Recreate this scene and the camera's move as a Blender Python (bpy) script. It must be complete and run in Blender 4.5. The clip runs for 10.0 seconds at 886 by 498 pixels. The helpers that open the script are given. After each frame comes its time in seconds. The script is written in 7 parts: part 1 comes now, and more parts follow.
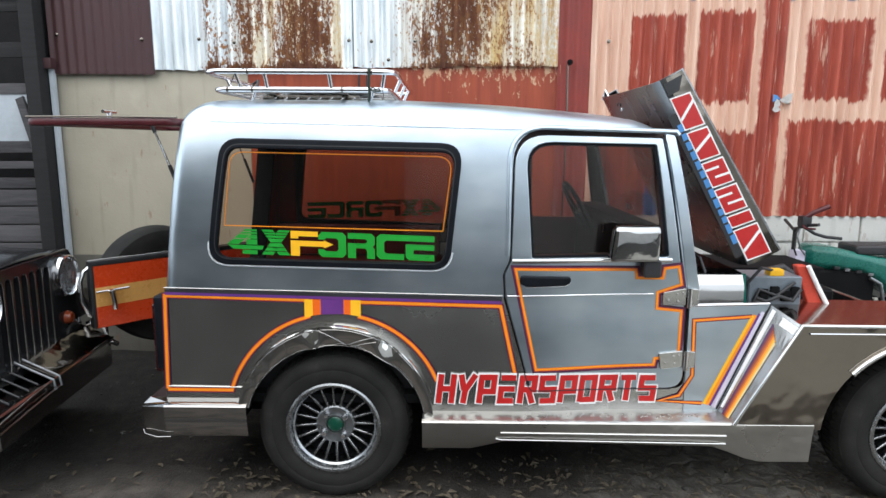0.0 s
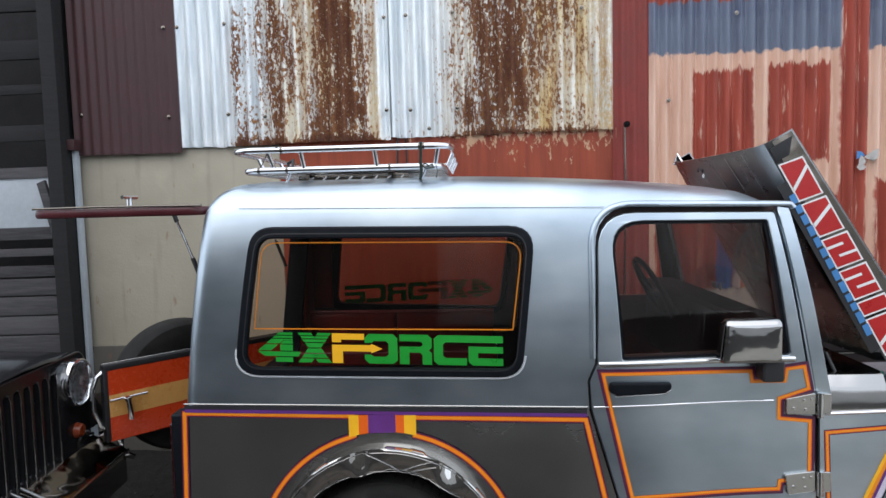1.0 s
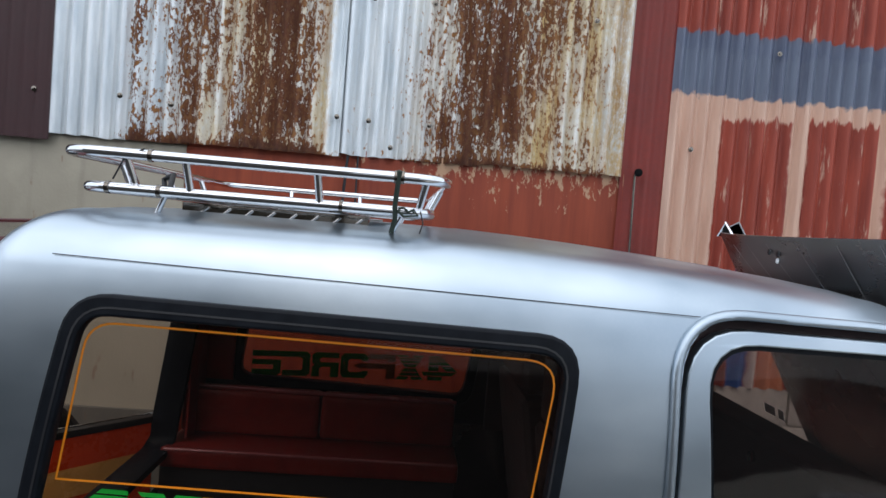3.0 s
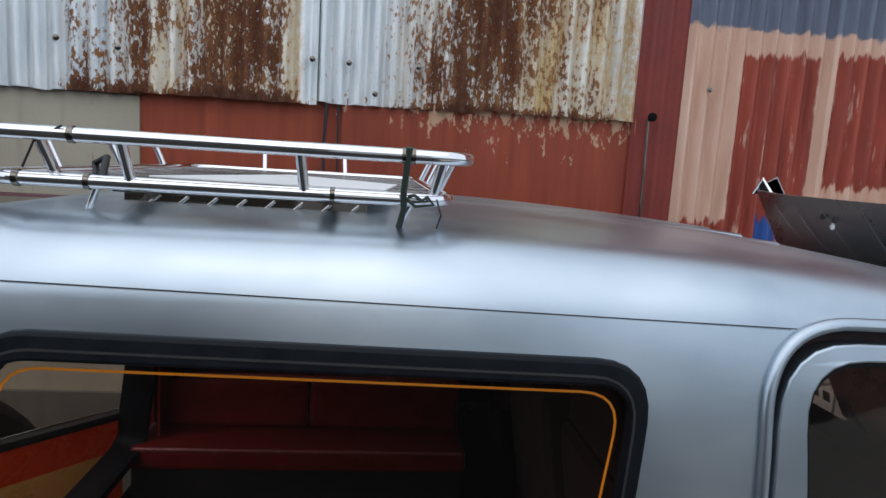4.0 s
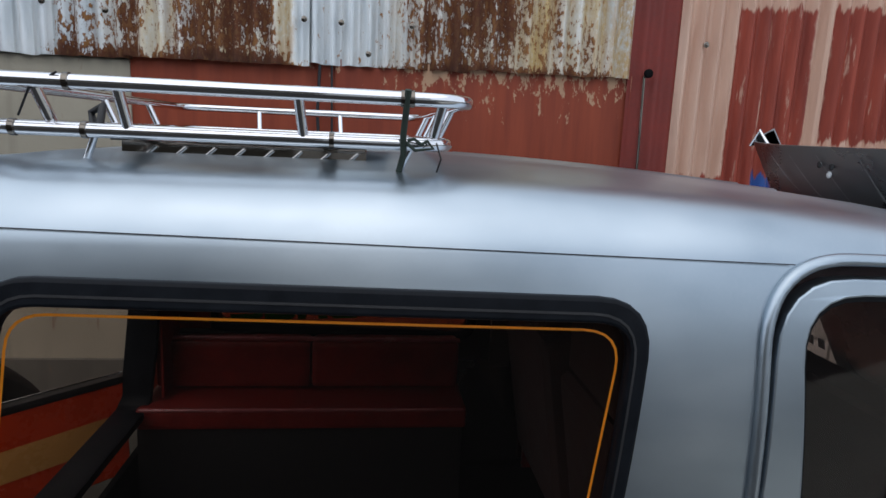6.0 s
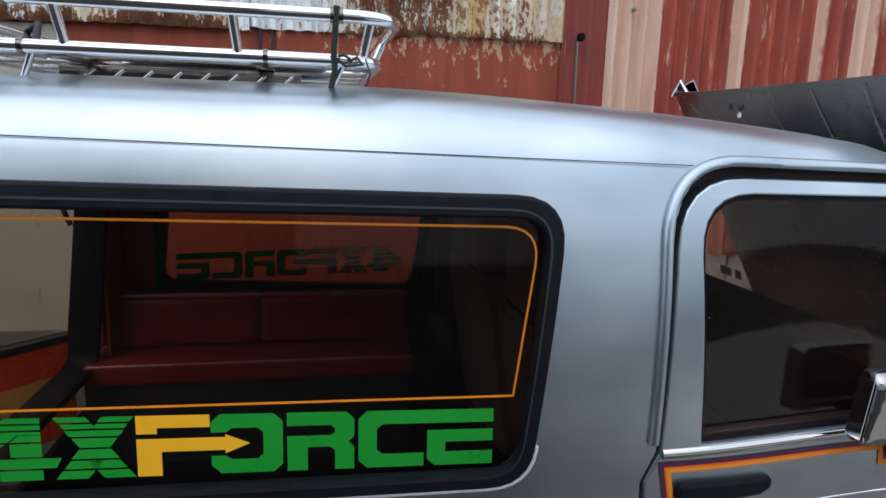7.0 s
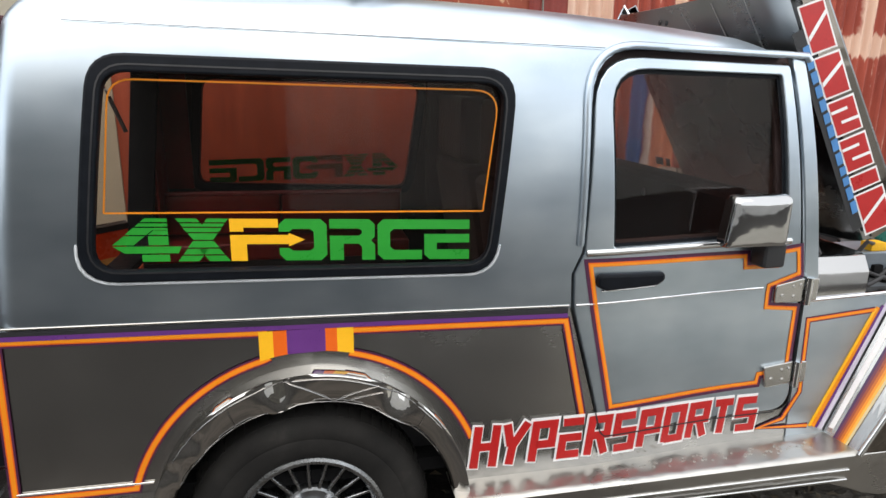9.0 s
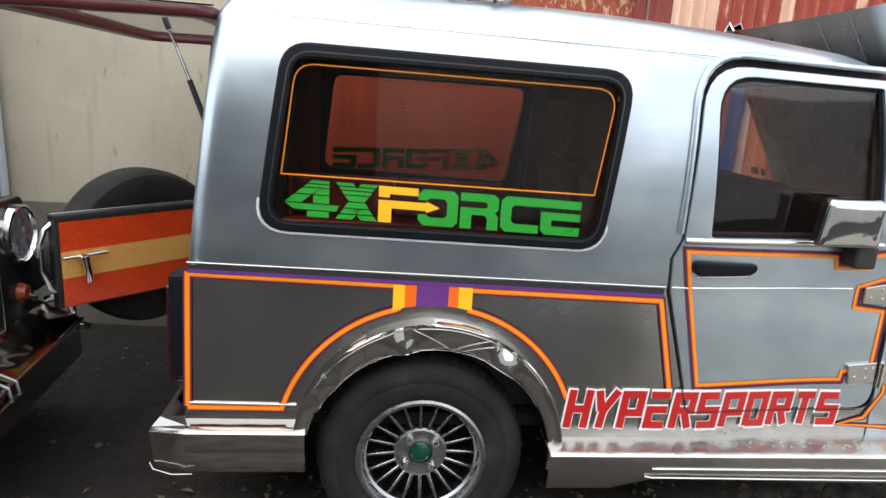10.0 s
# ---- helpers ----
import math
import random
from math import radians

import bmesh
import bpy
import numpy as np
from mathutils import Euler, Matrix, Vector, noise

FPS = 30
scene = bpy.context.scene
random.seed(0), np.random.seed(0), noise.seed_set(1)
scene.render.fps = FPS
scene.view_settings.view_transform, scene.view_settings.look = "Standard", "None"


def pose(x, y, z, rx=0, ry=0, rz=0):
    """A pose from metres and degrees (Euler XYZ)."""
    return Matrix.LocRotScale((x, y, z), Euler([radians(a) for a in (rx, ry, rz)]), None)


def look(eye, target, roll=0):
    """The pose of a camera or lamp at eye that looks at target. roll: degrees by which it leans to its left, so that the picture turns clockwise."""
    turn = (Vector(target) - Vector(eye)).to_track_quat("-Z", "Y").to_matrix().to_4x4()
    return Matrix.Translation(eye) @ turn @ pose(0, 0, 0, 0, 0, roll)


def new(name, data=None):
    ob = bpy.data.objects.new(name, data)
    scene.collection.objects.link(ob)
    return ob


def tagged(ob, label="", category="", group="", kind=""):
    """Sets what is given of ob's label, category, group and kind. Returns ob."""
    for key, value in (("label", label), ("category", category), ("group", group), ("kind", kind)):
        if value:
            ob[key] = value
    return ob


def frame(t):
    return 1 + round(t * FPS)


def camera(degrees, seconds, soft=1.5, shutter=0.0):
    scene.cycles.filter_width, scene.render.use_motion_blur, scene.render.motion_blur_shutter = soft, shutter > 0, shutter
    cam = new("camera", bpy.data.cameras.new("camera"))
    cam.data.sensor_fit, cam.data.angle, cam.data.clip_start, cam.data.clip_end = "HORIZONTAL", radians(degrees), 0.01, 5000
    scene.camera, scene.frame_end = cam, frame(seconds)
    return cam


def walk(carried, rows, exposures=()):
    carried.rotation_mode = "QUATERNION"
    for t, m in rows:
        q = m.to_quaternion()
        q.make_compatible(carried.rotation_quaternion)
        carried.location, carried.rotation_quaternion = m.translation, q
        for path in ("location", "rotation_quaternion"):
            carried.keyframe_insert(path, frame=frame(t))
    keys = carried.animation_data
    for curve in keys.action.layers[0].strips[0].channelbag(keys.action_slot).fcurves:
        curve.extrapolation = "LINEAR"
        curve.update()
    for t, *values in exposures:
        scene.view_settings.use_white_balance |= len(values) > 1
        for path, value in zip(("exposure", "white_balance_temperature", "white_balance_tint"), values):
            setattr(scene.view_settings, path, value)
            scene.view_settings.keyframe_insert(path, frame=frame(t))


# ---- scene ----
cam = camera(70.5, 10.0)
PATH = [
    (0, (0.493, -2.542, 1.546), (0.479, -0.57, 1.21), 0.3),
    (0.5, (0.407, -2.378, 1.567), (0.307, -0.405, 1.258), -1.0),
    (1, (0.343, -2.12, 1.626), (0.247, -0.128, 1.48), -1.5),
    (1.5, (0.273, -1.893, 1.642), (0.297, 0.105, 1.548), 0.5),
    (2, (0.18, -1.643, 1.651), (0.276, 0.352, 1.553), 1.0),
    (2.5, (0.2, -1.415, 1.711), (0.167, 0.583, 1.636), 0.9),
    (2.7, (0.201, -1.318, 1.719), (0.217, 0.681, 1.648), 2.8),
    (3.8, (0.12, -0.897, 1.808), (0.393, 1.077, 1.639), 3.9),
    (4, (0.122, -0.862, 1.824), (0.33, 1.109, 1.555), 3.6),
    (4.5, (0.12, -0.824, 1.864), (0.314, 1.116, 1.419), 2.7),
    (5, (0.098, -0.826, 1.855), (0.307, 1.11, 1.397), 3.7),
    (5.2, (0.1, -0.841, 1.854), (0.317, 1.1, 1.425), 3.7),
    (6.3, (0.123, -0.883, 1.734), (0.378, 1.069, 1.377), 1.6),
    (6.5, (0.131, -0.898, 1.705), (0.444, 1.043, 1.342), 1.0),
    (7, (0.143, -0.981, 1.649), (0.513, 0.948, 1.274), 1.7),
    (7.5, (0.132, -1.132, 1.609), (0.494, 0.804, 1.262), 1.9),
    (8, (0.143, -1.29, 1.547), (0.547, 0.646, 1.245), -0.2),
    (8.5, (0.127, -1.379, 1.501), (0.479, 0.554, 1.129), 0.8),
    (9, (0.034, -1.521, 1.495), (0.442, 0.372, 0.994), 0.8),
    (9.3, (-0.019, -1.621, 1.413), (0.469, 0.248, 0.894), 1.1),
    (9.5, (-0.063, -1.663, 1.418), (0.389, 0.209, 0.879), 1.3),
    (9.8, (-0.125, -1.736, 1.417), (0.221, 0.198, 1.043), 2.5),
    (10, (-0.148, -1.759, 1.437), (0.049, 0.174, 0.967), 3.6),
]
EXPOSURES = [(0.0, 1.14, 6620, 7), (1.0, 0.69, 6500, 10), (2.5, 0.43, 6380, 10), (4.5, 0.05, 6380, 10), (5.0, 0.06, 6380, 10), (6.5, -0.06, 6380, 10), (7.0, 0.38, 6380, 10), (7.5, 0.5, 6850, 10), (8.5, 0.56, 6980, 10), (9.0, 1.06, 7150, 10), (9.5, 1.46, 7150, 9), (10.0, 1.28, 7000, 10)]
walk(cam, [(t, look(eye, target, roll)) for t, eye, target, roll in PATH], EXPOSURES)

# ---- world and light: overcast noon in a narrow yard ----
world = bpy.data.worlds.new("overcast_sky")
scene.world = world
world.use_nodes = True
_nt = world.node_tree
_sky = _nt.nodes.new("ShaderNodeTexSky")
_sky.sky_type = "NISHITA"
_sky.sun_disc = False
_sky.sun_elevation = radians(62)
_sky.sun_rotation = radians(200)
_sky.air_density, _sky.dust_density, _sky.ozone_density = 1.0, 4.0, 1.0
_nt.nodes["Background"].inputs["Strength"].default_value = 0.15
_cloud = _nt.nodes.new("ShaderNodeMixRGB")
_cloud.inputs[0].default_value = 0.85
_cloud.inputs[2].default_value = (6.35, 6.95, 7.8, 1)
_nt.links.new(_sky.outputs[0], _cloud.inputs[1])
_nt.links.new(_cloud.outputs[0], _nt.nodes["Background"].inputs["Color"])
sun_data = bpy.data.lights.new("sun", "SUN")
sun_data.energy, sun_data.angle, sun_data.color = 0.6, radians(90), (1.0, 0.97, 0.92)
sun = new("sun", sun_data)
sun.matrix_world = look((-1.5, -4.0, 9.0), (0.0, 0.0, 0.0))


# ---- materials ----
class Nodes:
    """A small builder for node materials."""

    def __init__(self, name, rough=0.5, metal=0.0, colour=(0.5, 0.5, 0.5)):
        self.mat = bpy.data.materials.new(name)
        self.mat.use_nodes = True
        self.t = self.mat.node_tree
        self.b = self.t.nodes["Principled BSDF"]
        self.b.inputs["Roughness"].default_value = rough
        self.b.inputs["Metallic"].default_value = metal
        self.b.inputs["Base Color"].default_value = (*colour, 1)
        self._co = None

    def n(self, kind):
        return self.t.nodes.new("ShaderNode" + kind)

    def link(self, a, b):
        self.t.links.new(a, b)

    def coords(self):
        if self._co is None:
            self._co = self.n("TexCoord").outputs["Object"]
        return self._co

    def place(self):
        return self.n("NewGeometry").outputs["Position"]

    def axes(self):
        s = self.n("SeparateXYZ")
        self.link(self.place(), s.inputs[0])
        return s.outputs

    def noise(self, scale, detail=4.0, rough=0.55, stretch=(1, 1, 1), co=None):
        m = self.n("Mapping")
        m.inputs["Scale"].default_value = stretch
        self.link(co or self.coords(), m.inputs[0])
        x = self.n("TexNoise")
        x.inputs["Scale"].default_value = scale
        x.inputs["Detail"].default_value = detail
        x.inputs["Roughness"].default_value = rough
        self.link(m.outputs[0], x.inputs["Vector"])
        return x.outputs["Fac"]

    def ramp(self, fac, stops, smooth=False):
        r = self.n("ValToRGB")
        if smooth:
            r.color_ramp.interpolation = "EASE"
        e = r.color_ramp.elements
        while len(e) < len(stops):
            e.new(0.5)
        for el, (p, c) in zip(e, stops):
            el.position = p
            el.color = (c, c, c, 1) if not isinstance(c, tuple) else (*c, 1)
        self.link(fac, r.inputs[0])
        return r.outputs[0]

    def math(self, op, a, b=None, c=None, clamp=False):
        m = self.n("Math")
        m.operation, m.use_clamp = op, clamp
        for i, v in enumerate((a, b, c)):
            if v is None:
                continue
            if isinstance(v, (int, float)):
                m.inputs[i].default_value = v
            else:
                self.link(v, m.inputs[i])
        return m.outputs[0]

    def span(self, v, lo, hi, a=0.0, b=1.0):
        m = self.n("MapRange")
        self.link(v, m.inputs[0])
        for i, x in enumerate((lo, hi, a, b)):
            m.inputs[i + 1].default_value = x
        return m.outputs[0]

    def mix(self, fac, a, b):
        m = self.n("MixRGB")
        for i, v in enumerate((fac, a, b)):
            if isinstance(v, tuple):
                m.inputs[i].default_value = (*v, 1)
            elif isinstance(v, (int, float)):
                m.inputs[i].default_value = v
            else:
                self.link(v, m.inputs[i])
        return m.outputs[0]

    def base(self, v):
        self.link(v, self.b.inputs["Base Color"])

    def rough(self, v):
        self.link(v, self.b.inputs["Roughness"])

    def bump(self, height, strength=0.3, distance=0.01):
        x = self.n("Bump")
        x.inputs["Strength"].default_value = strength
        x.inputs["Distance"].default_value = distance
        self.link(height, x.inputs["Height"])
        self.link(x.outputs[0], self.b.inputs["Normal"])


def simple(name, colour, rough=0.5, metal=0.0, vary=0.12, scale=9.0, bump=0.0, spread=0.12):
    """Paint, plastic or metal with soft stains and a change of gloss at two scales."""
    m = Nodes(name, rough, metal, colour)
    big, fine = m.noise(scale), m.noise(scale * 11, 3)
    both = m.math("MULTIPLY_ADD", fine, 0.35, m.math("MULTIPLY", big, 0.65))
    lo = tuple(c * (1 - vary) for c in colour)
    hi = tuple(min(1, c * (1 + vary)) for c in colour)
    m.base(m.ramp(both, [(0.3, lo), (0.7, hi)]))
    m.rough(m.span(both, 0.3, 0.7, max(0.02, rough - spread), min(1, rough + spread)))
    if bump:
        m.bump(both, bump, 0.006)
    return m.mat


def metal_sheet(name, colour, rough, wave=0.06, spread=0.07, size=4.0, height=0.02, detail=2, stretch=(1, 1, 1)):
    """Hand-beaten stainless sheet: brushed grain, faint clouding and a slight waviness."""
    m = Nodes(name, rough, 1.0, colour)
    cloud, grain = m.noise(3.0, 3), m.noise(60, 2, stretch=(0.15, 1, 3.0))
    both = m.math("MULTIPLY_ADD", grain, 0.10, m.math("MULTIPLY", cloud, 0.90))
    lo = tuple(c * 0.90 for c in colour)
    m.base(m.ramp(both, [(0.3, lo), (0.7, colour)]))
    m.rough(m.span(both, 0.3, 0.7, rough - spread, rough + spread))
    m.bump(m.noise(size, detail, stretch=stretch), wave, height)
    return m.mat


MAT = {}


def silver_paint():
    """Hand-sprayed silver: cloudy flake, streaks of thicker coat and a gentle hammered waviness."""
    m = Nodes("satin_silver", 0.36, 0.97)
    co = m.place()
    cloud, blotch, fine = m.noise(2.2, 3, co=co), m.noise(5.0, 3, 0.5, stretch=(0.5, 1, 1.2), co=co), m.noise(140, 2, co=co)
    mixed = m.math("MULTIPLY_ADD", blotch, 0.45, m.math("MULTIPLY", cloud, 0.55))
    c = m.ramp(mixed, [(0.36, (0.37, 0.438, 0.50)), (0.50, (0.48, 0.55, 0.61)), (0.60, (0.575, 0.64, 0.69))])
    m.base(m.mix(m.math("MULTIPLY", m.ramp(fine, [(0.45, 0.0), (0.7, 1.0)]), 0.10), c, (0.50, 0.54, 0.58)))
    m.rough(m.span(mixed, 0.36, 0.66, 0.29, 0.37))
    m.bump(m.noise(3.4, 1, stretch=(0.5, 1, 1), co=co), 0.32, 0.02)
    return m.mat


MAT["silver"] = silver_paint()
MAT["steel"] = metal_sheet("brushed_stainless", (0.51, 0.50, 0.48), 0.23, 0.22, 0.07, 2.6, 0.035, 1, (1.0, 1.0, 0.3))
MAT["chrome"] = metal_sheet("polished_stainless", (0.66, 0.655, 0.64), 0.06, 0.22, 0.03)
MAT["board"] = metal_sheet("scuffed_stainless", (0.50, 0.485, 0.46), 0.31, 0.75, 0.05, 9.0, 0.012)
MAT["arch"] = metal_sheet("dented_chrome", (0.60, 0.585, 0.56), 0.045, 0.22, 0.02, 7.0, 0.03, 0)
MAT["tube"] = simple("chromed_tube", (0.82, 0.82, 0.84), 0.09, 1.0, 0.05, 20, 0.0, 0.05)
# darker copies of stainless and chrome, with dim reflections put into their colour
MAT["dark_steel"] = metal_sheet("dimmed_stainless", (0.22, 0.195, 0.168), 0.13, 0.45, 0.05, 5.0, 0.03)
MAT["dark_chrome"] = metal_sheet("dimmed_chrome", (0.42, 0.41, 0.40), 0.11, 0.25, 0.04)
MAT["mirror_chrome"] = metal_sheet("worn_chrome", (0.46, 0.455, 0.45), 0.06, 0.25, 0.03, 12.0, 0.006)
MAT["pale_bead"] = simple("pale_grey_sealant", (0.62, 0.65, 0.68), 0.4, 0.0, 0.12, 18)
# pale metal for reflections drawn as streaks on the bonnet
MAT["worn_streak"] = simple("painted_reflection", (0.50, 0.51, 0.52), 0.45, 0.6, 0.3, 30)
MAT["bowl"] = simple("lamp_reflector", (0.72, 0.74, 0.77), 0.28, 0.9, 0.2, 30)
MAT["bonnet_steel"] = metal_sheet("scratched_stainless", (0.36, 0.37, 0.38), 0.27, 0.12, 0.08)
MAT["alloy"] = simple("alloy_grey", (0.26, 0.27, 0.28), 0.34, 0.9, 0.25, 25)
MAT["rim_alloy"] = simple("polished_alloy", (0.36, 0.37, 0.38), 0.27, 1.0, 0.12, 20, 0.0, 0.08)
MAT["rubber"] = simple("black_rubber", (0.008, 0.0095, 0.0125), 0.42, 0.0, 0.3, 30)
MAT["rubber"].node_tree.nodes["Principled BSDF"].inputs["Specular IOR Level"].default_value = 0.09
MAT["plastic"] = simple("black_plastic", (0.016, 0.016, 0.018), 0.5, 0.0, 0.3, 40, 0.2)
# near-black with hardly any gloss: shade put into the colour of hidden parts
MAT["shadow_black"] = simple("unlit_black", (0.007, 0.007, 0.0075), 0.8, 0.0, 0.4, 12, 0.3)
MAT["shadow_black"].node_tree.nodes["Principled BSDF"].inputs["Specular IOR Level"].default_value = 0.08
MAT["orange"] = simple("orange_vinyl", (0.85, 0.27, 0.015), 0.35, 0.0, 0.06, 15)
MAT["amber"] = simple("amber_vinyl", (0.92, 0.47, 0.02), 0.35, 0.0, 0.06, 15)
MAT["deep_orange"] = simple("deep_orange_vinyl", (0.80, 0.13, 0.012), 0.35, 0.0, 0.06, 15)
MAT["purple"] = simple("purple_vinyl", (0.13, 0.035, 0.20), 0.35, 0.0, 0.1, 15)
MAT["stripe_edge"] = simple("dark_plum_vinyl", (0.075, 0.016, 0.05), 0.35, 0.0, 0.15, 15)
MAT["white"] = simple("white_vinyl", (0.80, 0.80, 0.80), 0.35, 0.0, 0.05, 15)
MAT["red"] = simple("red_vinyl", (0.45, 0.014, 0.014), 0.35, 0.0, 0.12, 15)
MAT["green"] = simple("green_vinyl", (0.012, 0.30, 0.03), 0.35, 0.0, 0.08, 15)
MAT["lavender"] = simple("pale_lavender_vinyl", (0.62, 0.58, 0.70), 0.35, 0.0, 0.06, 15)
for _k, _c in enumerate(((0.07, 0.03, 0.09), (0.16, 0.035, 0.06), (0.33, 0.07, 0.03), (0.55, 0.14, 0.02), (0.80, 0.27, 0.02), (0.85, 0.42, 0.06), (0.62, 0.50, 0.30))):
    MAT["fade_%d" % _k] = simple("faded_stripe", _c, 0.35, 0.0, 0.1, 15)
MAT["wing_sheet"] = metal_sheet("smooth_stainless", (0.42, 0.37, 0.34), 0.14, 0.15, 0.04)
MAT["old_paper"] = simple("weathered_paper", (0.46, 0.44, 0.42), 0.8, 0.0, 0.2, 40)
MAT["blue"] = simple("blue_vinyl", (0.06, 0.22, 0.50), 0.35, 0.0, 0.1, 15)
MAT["groove"] = simple("dark_seam", (0.02, 0.02, 0.024), 0.6)
MAT["maroon"] = simple("maroon_paint", (0.075, 0.012, 0.016), 0.38, 0.0, 0.25, 8)
MAT["maroon_cloth"] = simple("maroon_vinyl_leather", (0.15, 0.013, 0.010), 0.38, 0.0, 0.3, 10, 0.2)
MAT["maroon_cloth"].node_tree.nodes["Principled BSDF"].inputs["Specular IOR Level"].default_value = 0.3
MAT["maroon_gloss"] = simple("glossy_maroon_vinyl", (0.24, 0.07, 0.075), 0.22, 0.0, 0.2, 12)
MAT["underside"] = simple("red_oxide_underside", (0.085, 0.022, 0.018), 0.5, 0.0, 0.25, 7)
MAT["dash"] = simple("dark_vinyl", (0.030, 0.013, 0.012), 0.8, 0.0, 0.25, 12)
MAT["dash"].node_tree.nodes["Principled BSDF"].inputs["Specular IOR Level"].default_value = 0.1
MAT["liner"] = simple("dark_headliner", (0.046, 0.026, 0.025), 0.8, 0.0, 0.3, 10)
MAT["door_red"] = simple("orange_red_paint", (0.62, 0.055, 0.012), 0.3, 0.0, 0.1, 6)
MAT["door_cream"] = simple("ochre_cream_paint", (0.66, 0.34, 0.10), 0.3, 0.0, 0.1, 6)
MAT["jeep_black"] = simple("dark_gloss_paint", (0.022, 0.022, 0.024), 0.14, 0.4, 0.2, 6)
MAT["teal"] = simple("teal_green_paint", (0.008, 0.11, 0.085), 0.28, 0.0, 0.15, 8)
MAT["cap_green"] = simple("dark_green_enamel", (0.004, 0.06, 0.035), 0.2, 0.0, 0.2, 30)
MAT["battery_grey"] = simple("battery_grey", (0.13, 0.155, 0.18), 0.35, 0.0, 0.2, 14)
MAT["yellow"] = simple("yellow_plastic", (0.75, 0.40, 0.01), 0.4)
MAT["radiator_red"] = simple("worn_red_paint", (0.50, 0.05, 0.025), 0.4, 0.0, 0.25, 10)
MAT["strap"] = simple("dark_green_strap", (0.03, 0.045, 0.035), 0.7, 0.0, 0.3, 40)
MAT["card"] = simple("white_panel", (0.72, 0.74, 0.75), 0.5, 0.0, 0.06, 5)
MAT["lamp_amber"] = simple("amber_lens", (0.22, 0.035, 0.008), 0.3, 0.0, 0.1, 30)
MAT["tail_red"] = simple("dark_tail_lens", (0.03, 0.006, 0.008), 0.25, 0.0, 0.2, 30)


def pane(name, tint, gloss=0.03, dust=0.0):
    """A thin tinted sheet of glass, with a little dust that also paints reflected haze."""
    mat = bpy.data.materials.new(name)
    mat.use_nodes = True
    t = mat.node_tree
    t.nodes.remove(t.nodes["Principled BSDF"])
    clear, shine = t.nodes.new("ShaderNodeBsdfTransparent"), t.nodes.new("ShaderNodeBsdfGlossy")
    clear.inputs[0].default_value = (*tint, 1)
    shine.inputs["Roughness"].default_value = 0.03
    f, mx = t.nodes.new("ShaderNodeLayerWeight"), t.nodes.new("ShaderNodeMixShader")
    f.inputs["Blend"].default_value = 0.5
    p, k = t.nodes.new("ShaderNodeMath"), t.nodes.new("ShaderNodeMath")
    p.operation, k.operation = "POWER", "MULTIPLY_ADD"
    p.inputs[1].default_value = 5.0
    k.inputs[1].default_value, k.inputs[2].default_value = 1 - gloss, gloss
    t.links.new(f.outputs["Facing"], p.inputs[0])
    t.links.new(p.outputs[0], k.inputs[0])
    t.links.new(k.outputs[0], mx.inputs[0])
    t.links.new(clear.outputs[0], mx.inputs[1])
    t.links.new(shine.outputs[0], mx.inputs[2])
    veil, dust_haze = t.nodes.new("ShaderNodeMixShader"), t.nodes.new("ShaderNodeBsdfDiffuse")
    dust_haze.inputs[0].default_value = (0.46, 0.45, 0.47, 1)
    veil.inputs[0].default_value = dust
    t.links.new(mx.outputs[0], veil.inputs[1])
    t.links.new(dust_haze.outputs[0], veil.inputs[2])
    t.links.new(veil.outputs[0], t.nodes["Material Output"].inputs[0])
    return mat


MAT["tint"] = pane("tinted_glass", (0.88, 0.81, 0.755), 0.018, 0.0015)
MAT["tint_far"] = pane("rear_tinted_glass", (0.78, 0.735, 0.71), 0.03)
# dust value here also lifts the door glass like a reflected veil
MAT["tint_dark"] = pane("dark_tinted_glass", (0.80, 0.745, 0.715), 0.036, 0.004)
MAT["lens"] = pane("clear_lens", (0.9, 0.92, 0.93), 0.04)


def film(name, colour):
    """Coloured film on glass, which daylight shines through."""
    mat = bpy.data.materials.new(name)
    mat.use_nodes = True
    t = mat.node_tree
    t.nodes.remove(t.nodes["Principled BSDF"])
    a, b, mx = t.nodes.new("ShaderNodeBsdfDiffuse"), t.nodes.new("ShaderNodeBsdfTranslucent"), t.nodes.new("ShaderNodeMixShader")
    a.inputs[0].default_value, b.inputs[0].default_value = (*colour, 1), (*colour, 1)
    mx.inputs[0].default_value = 0.5
    t.links.new(a.outputs[0], mx.inputs[1])
    t.links.new(b.outputs[0], mx.inputs[2])
    t.links.new(mx.outputs[0], t.nodes["Material Output"].inputs[0])
    return mat


MAT["green_film"] = film("green_film", (0.014, 0.16, 0.018))
MAT["amber_film"] = film("amber_film", (0.10, 0.07, 0.012))


def tyre_material():
    m = Nodes("tyre_rubber", 0.85, 0.0)
    m.b.inputs["Specular IOR Level"].default_value = 0.25
    dust = m.noise(7, 5)
    m.base(m.ramp(dust, [(0.35, (0.010, 0.0095, 0.0092)), (0.60, (0.021, 0.0198, 0.0185)), (0.8, (0.055, 0.051, 0.047))]))
    m.bump(m.noise(90, 2), 0.25, 0.002)
    return m.mat


MAT["tyre"] = tyre_material()


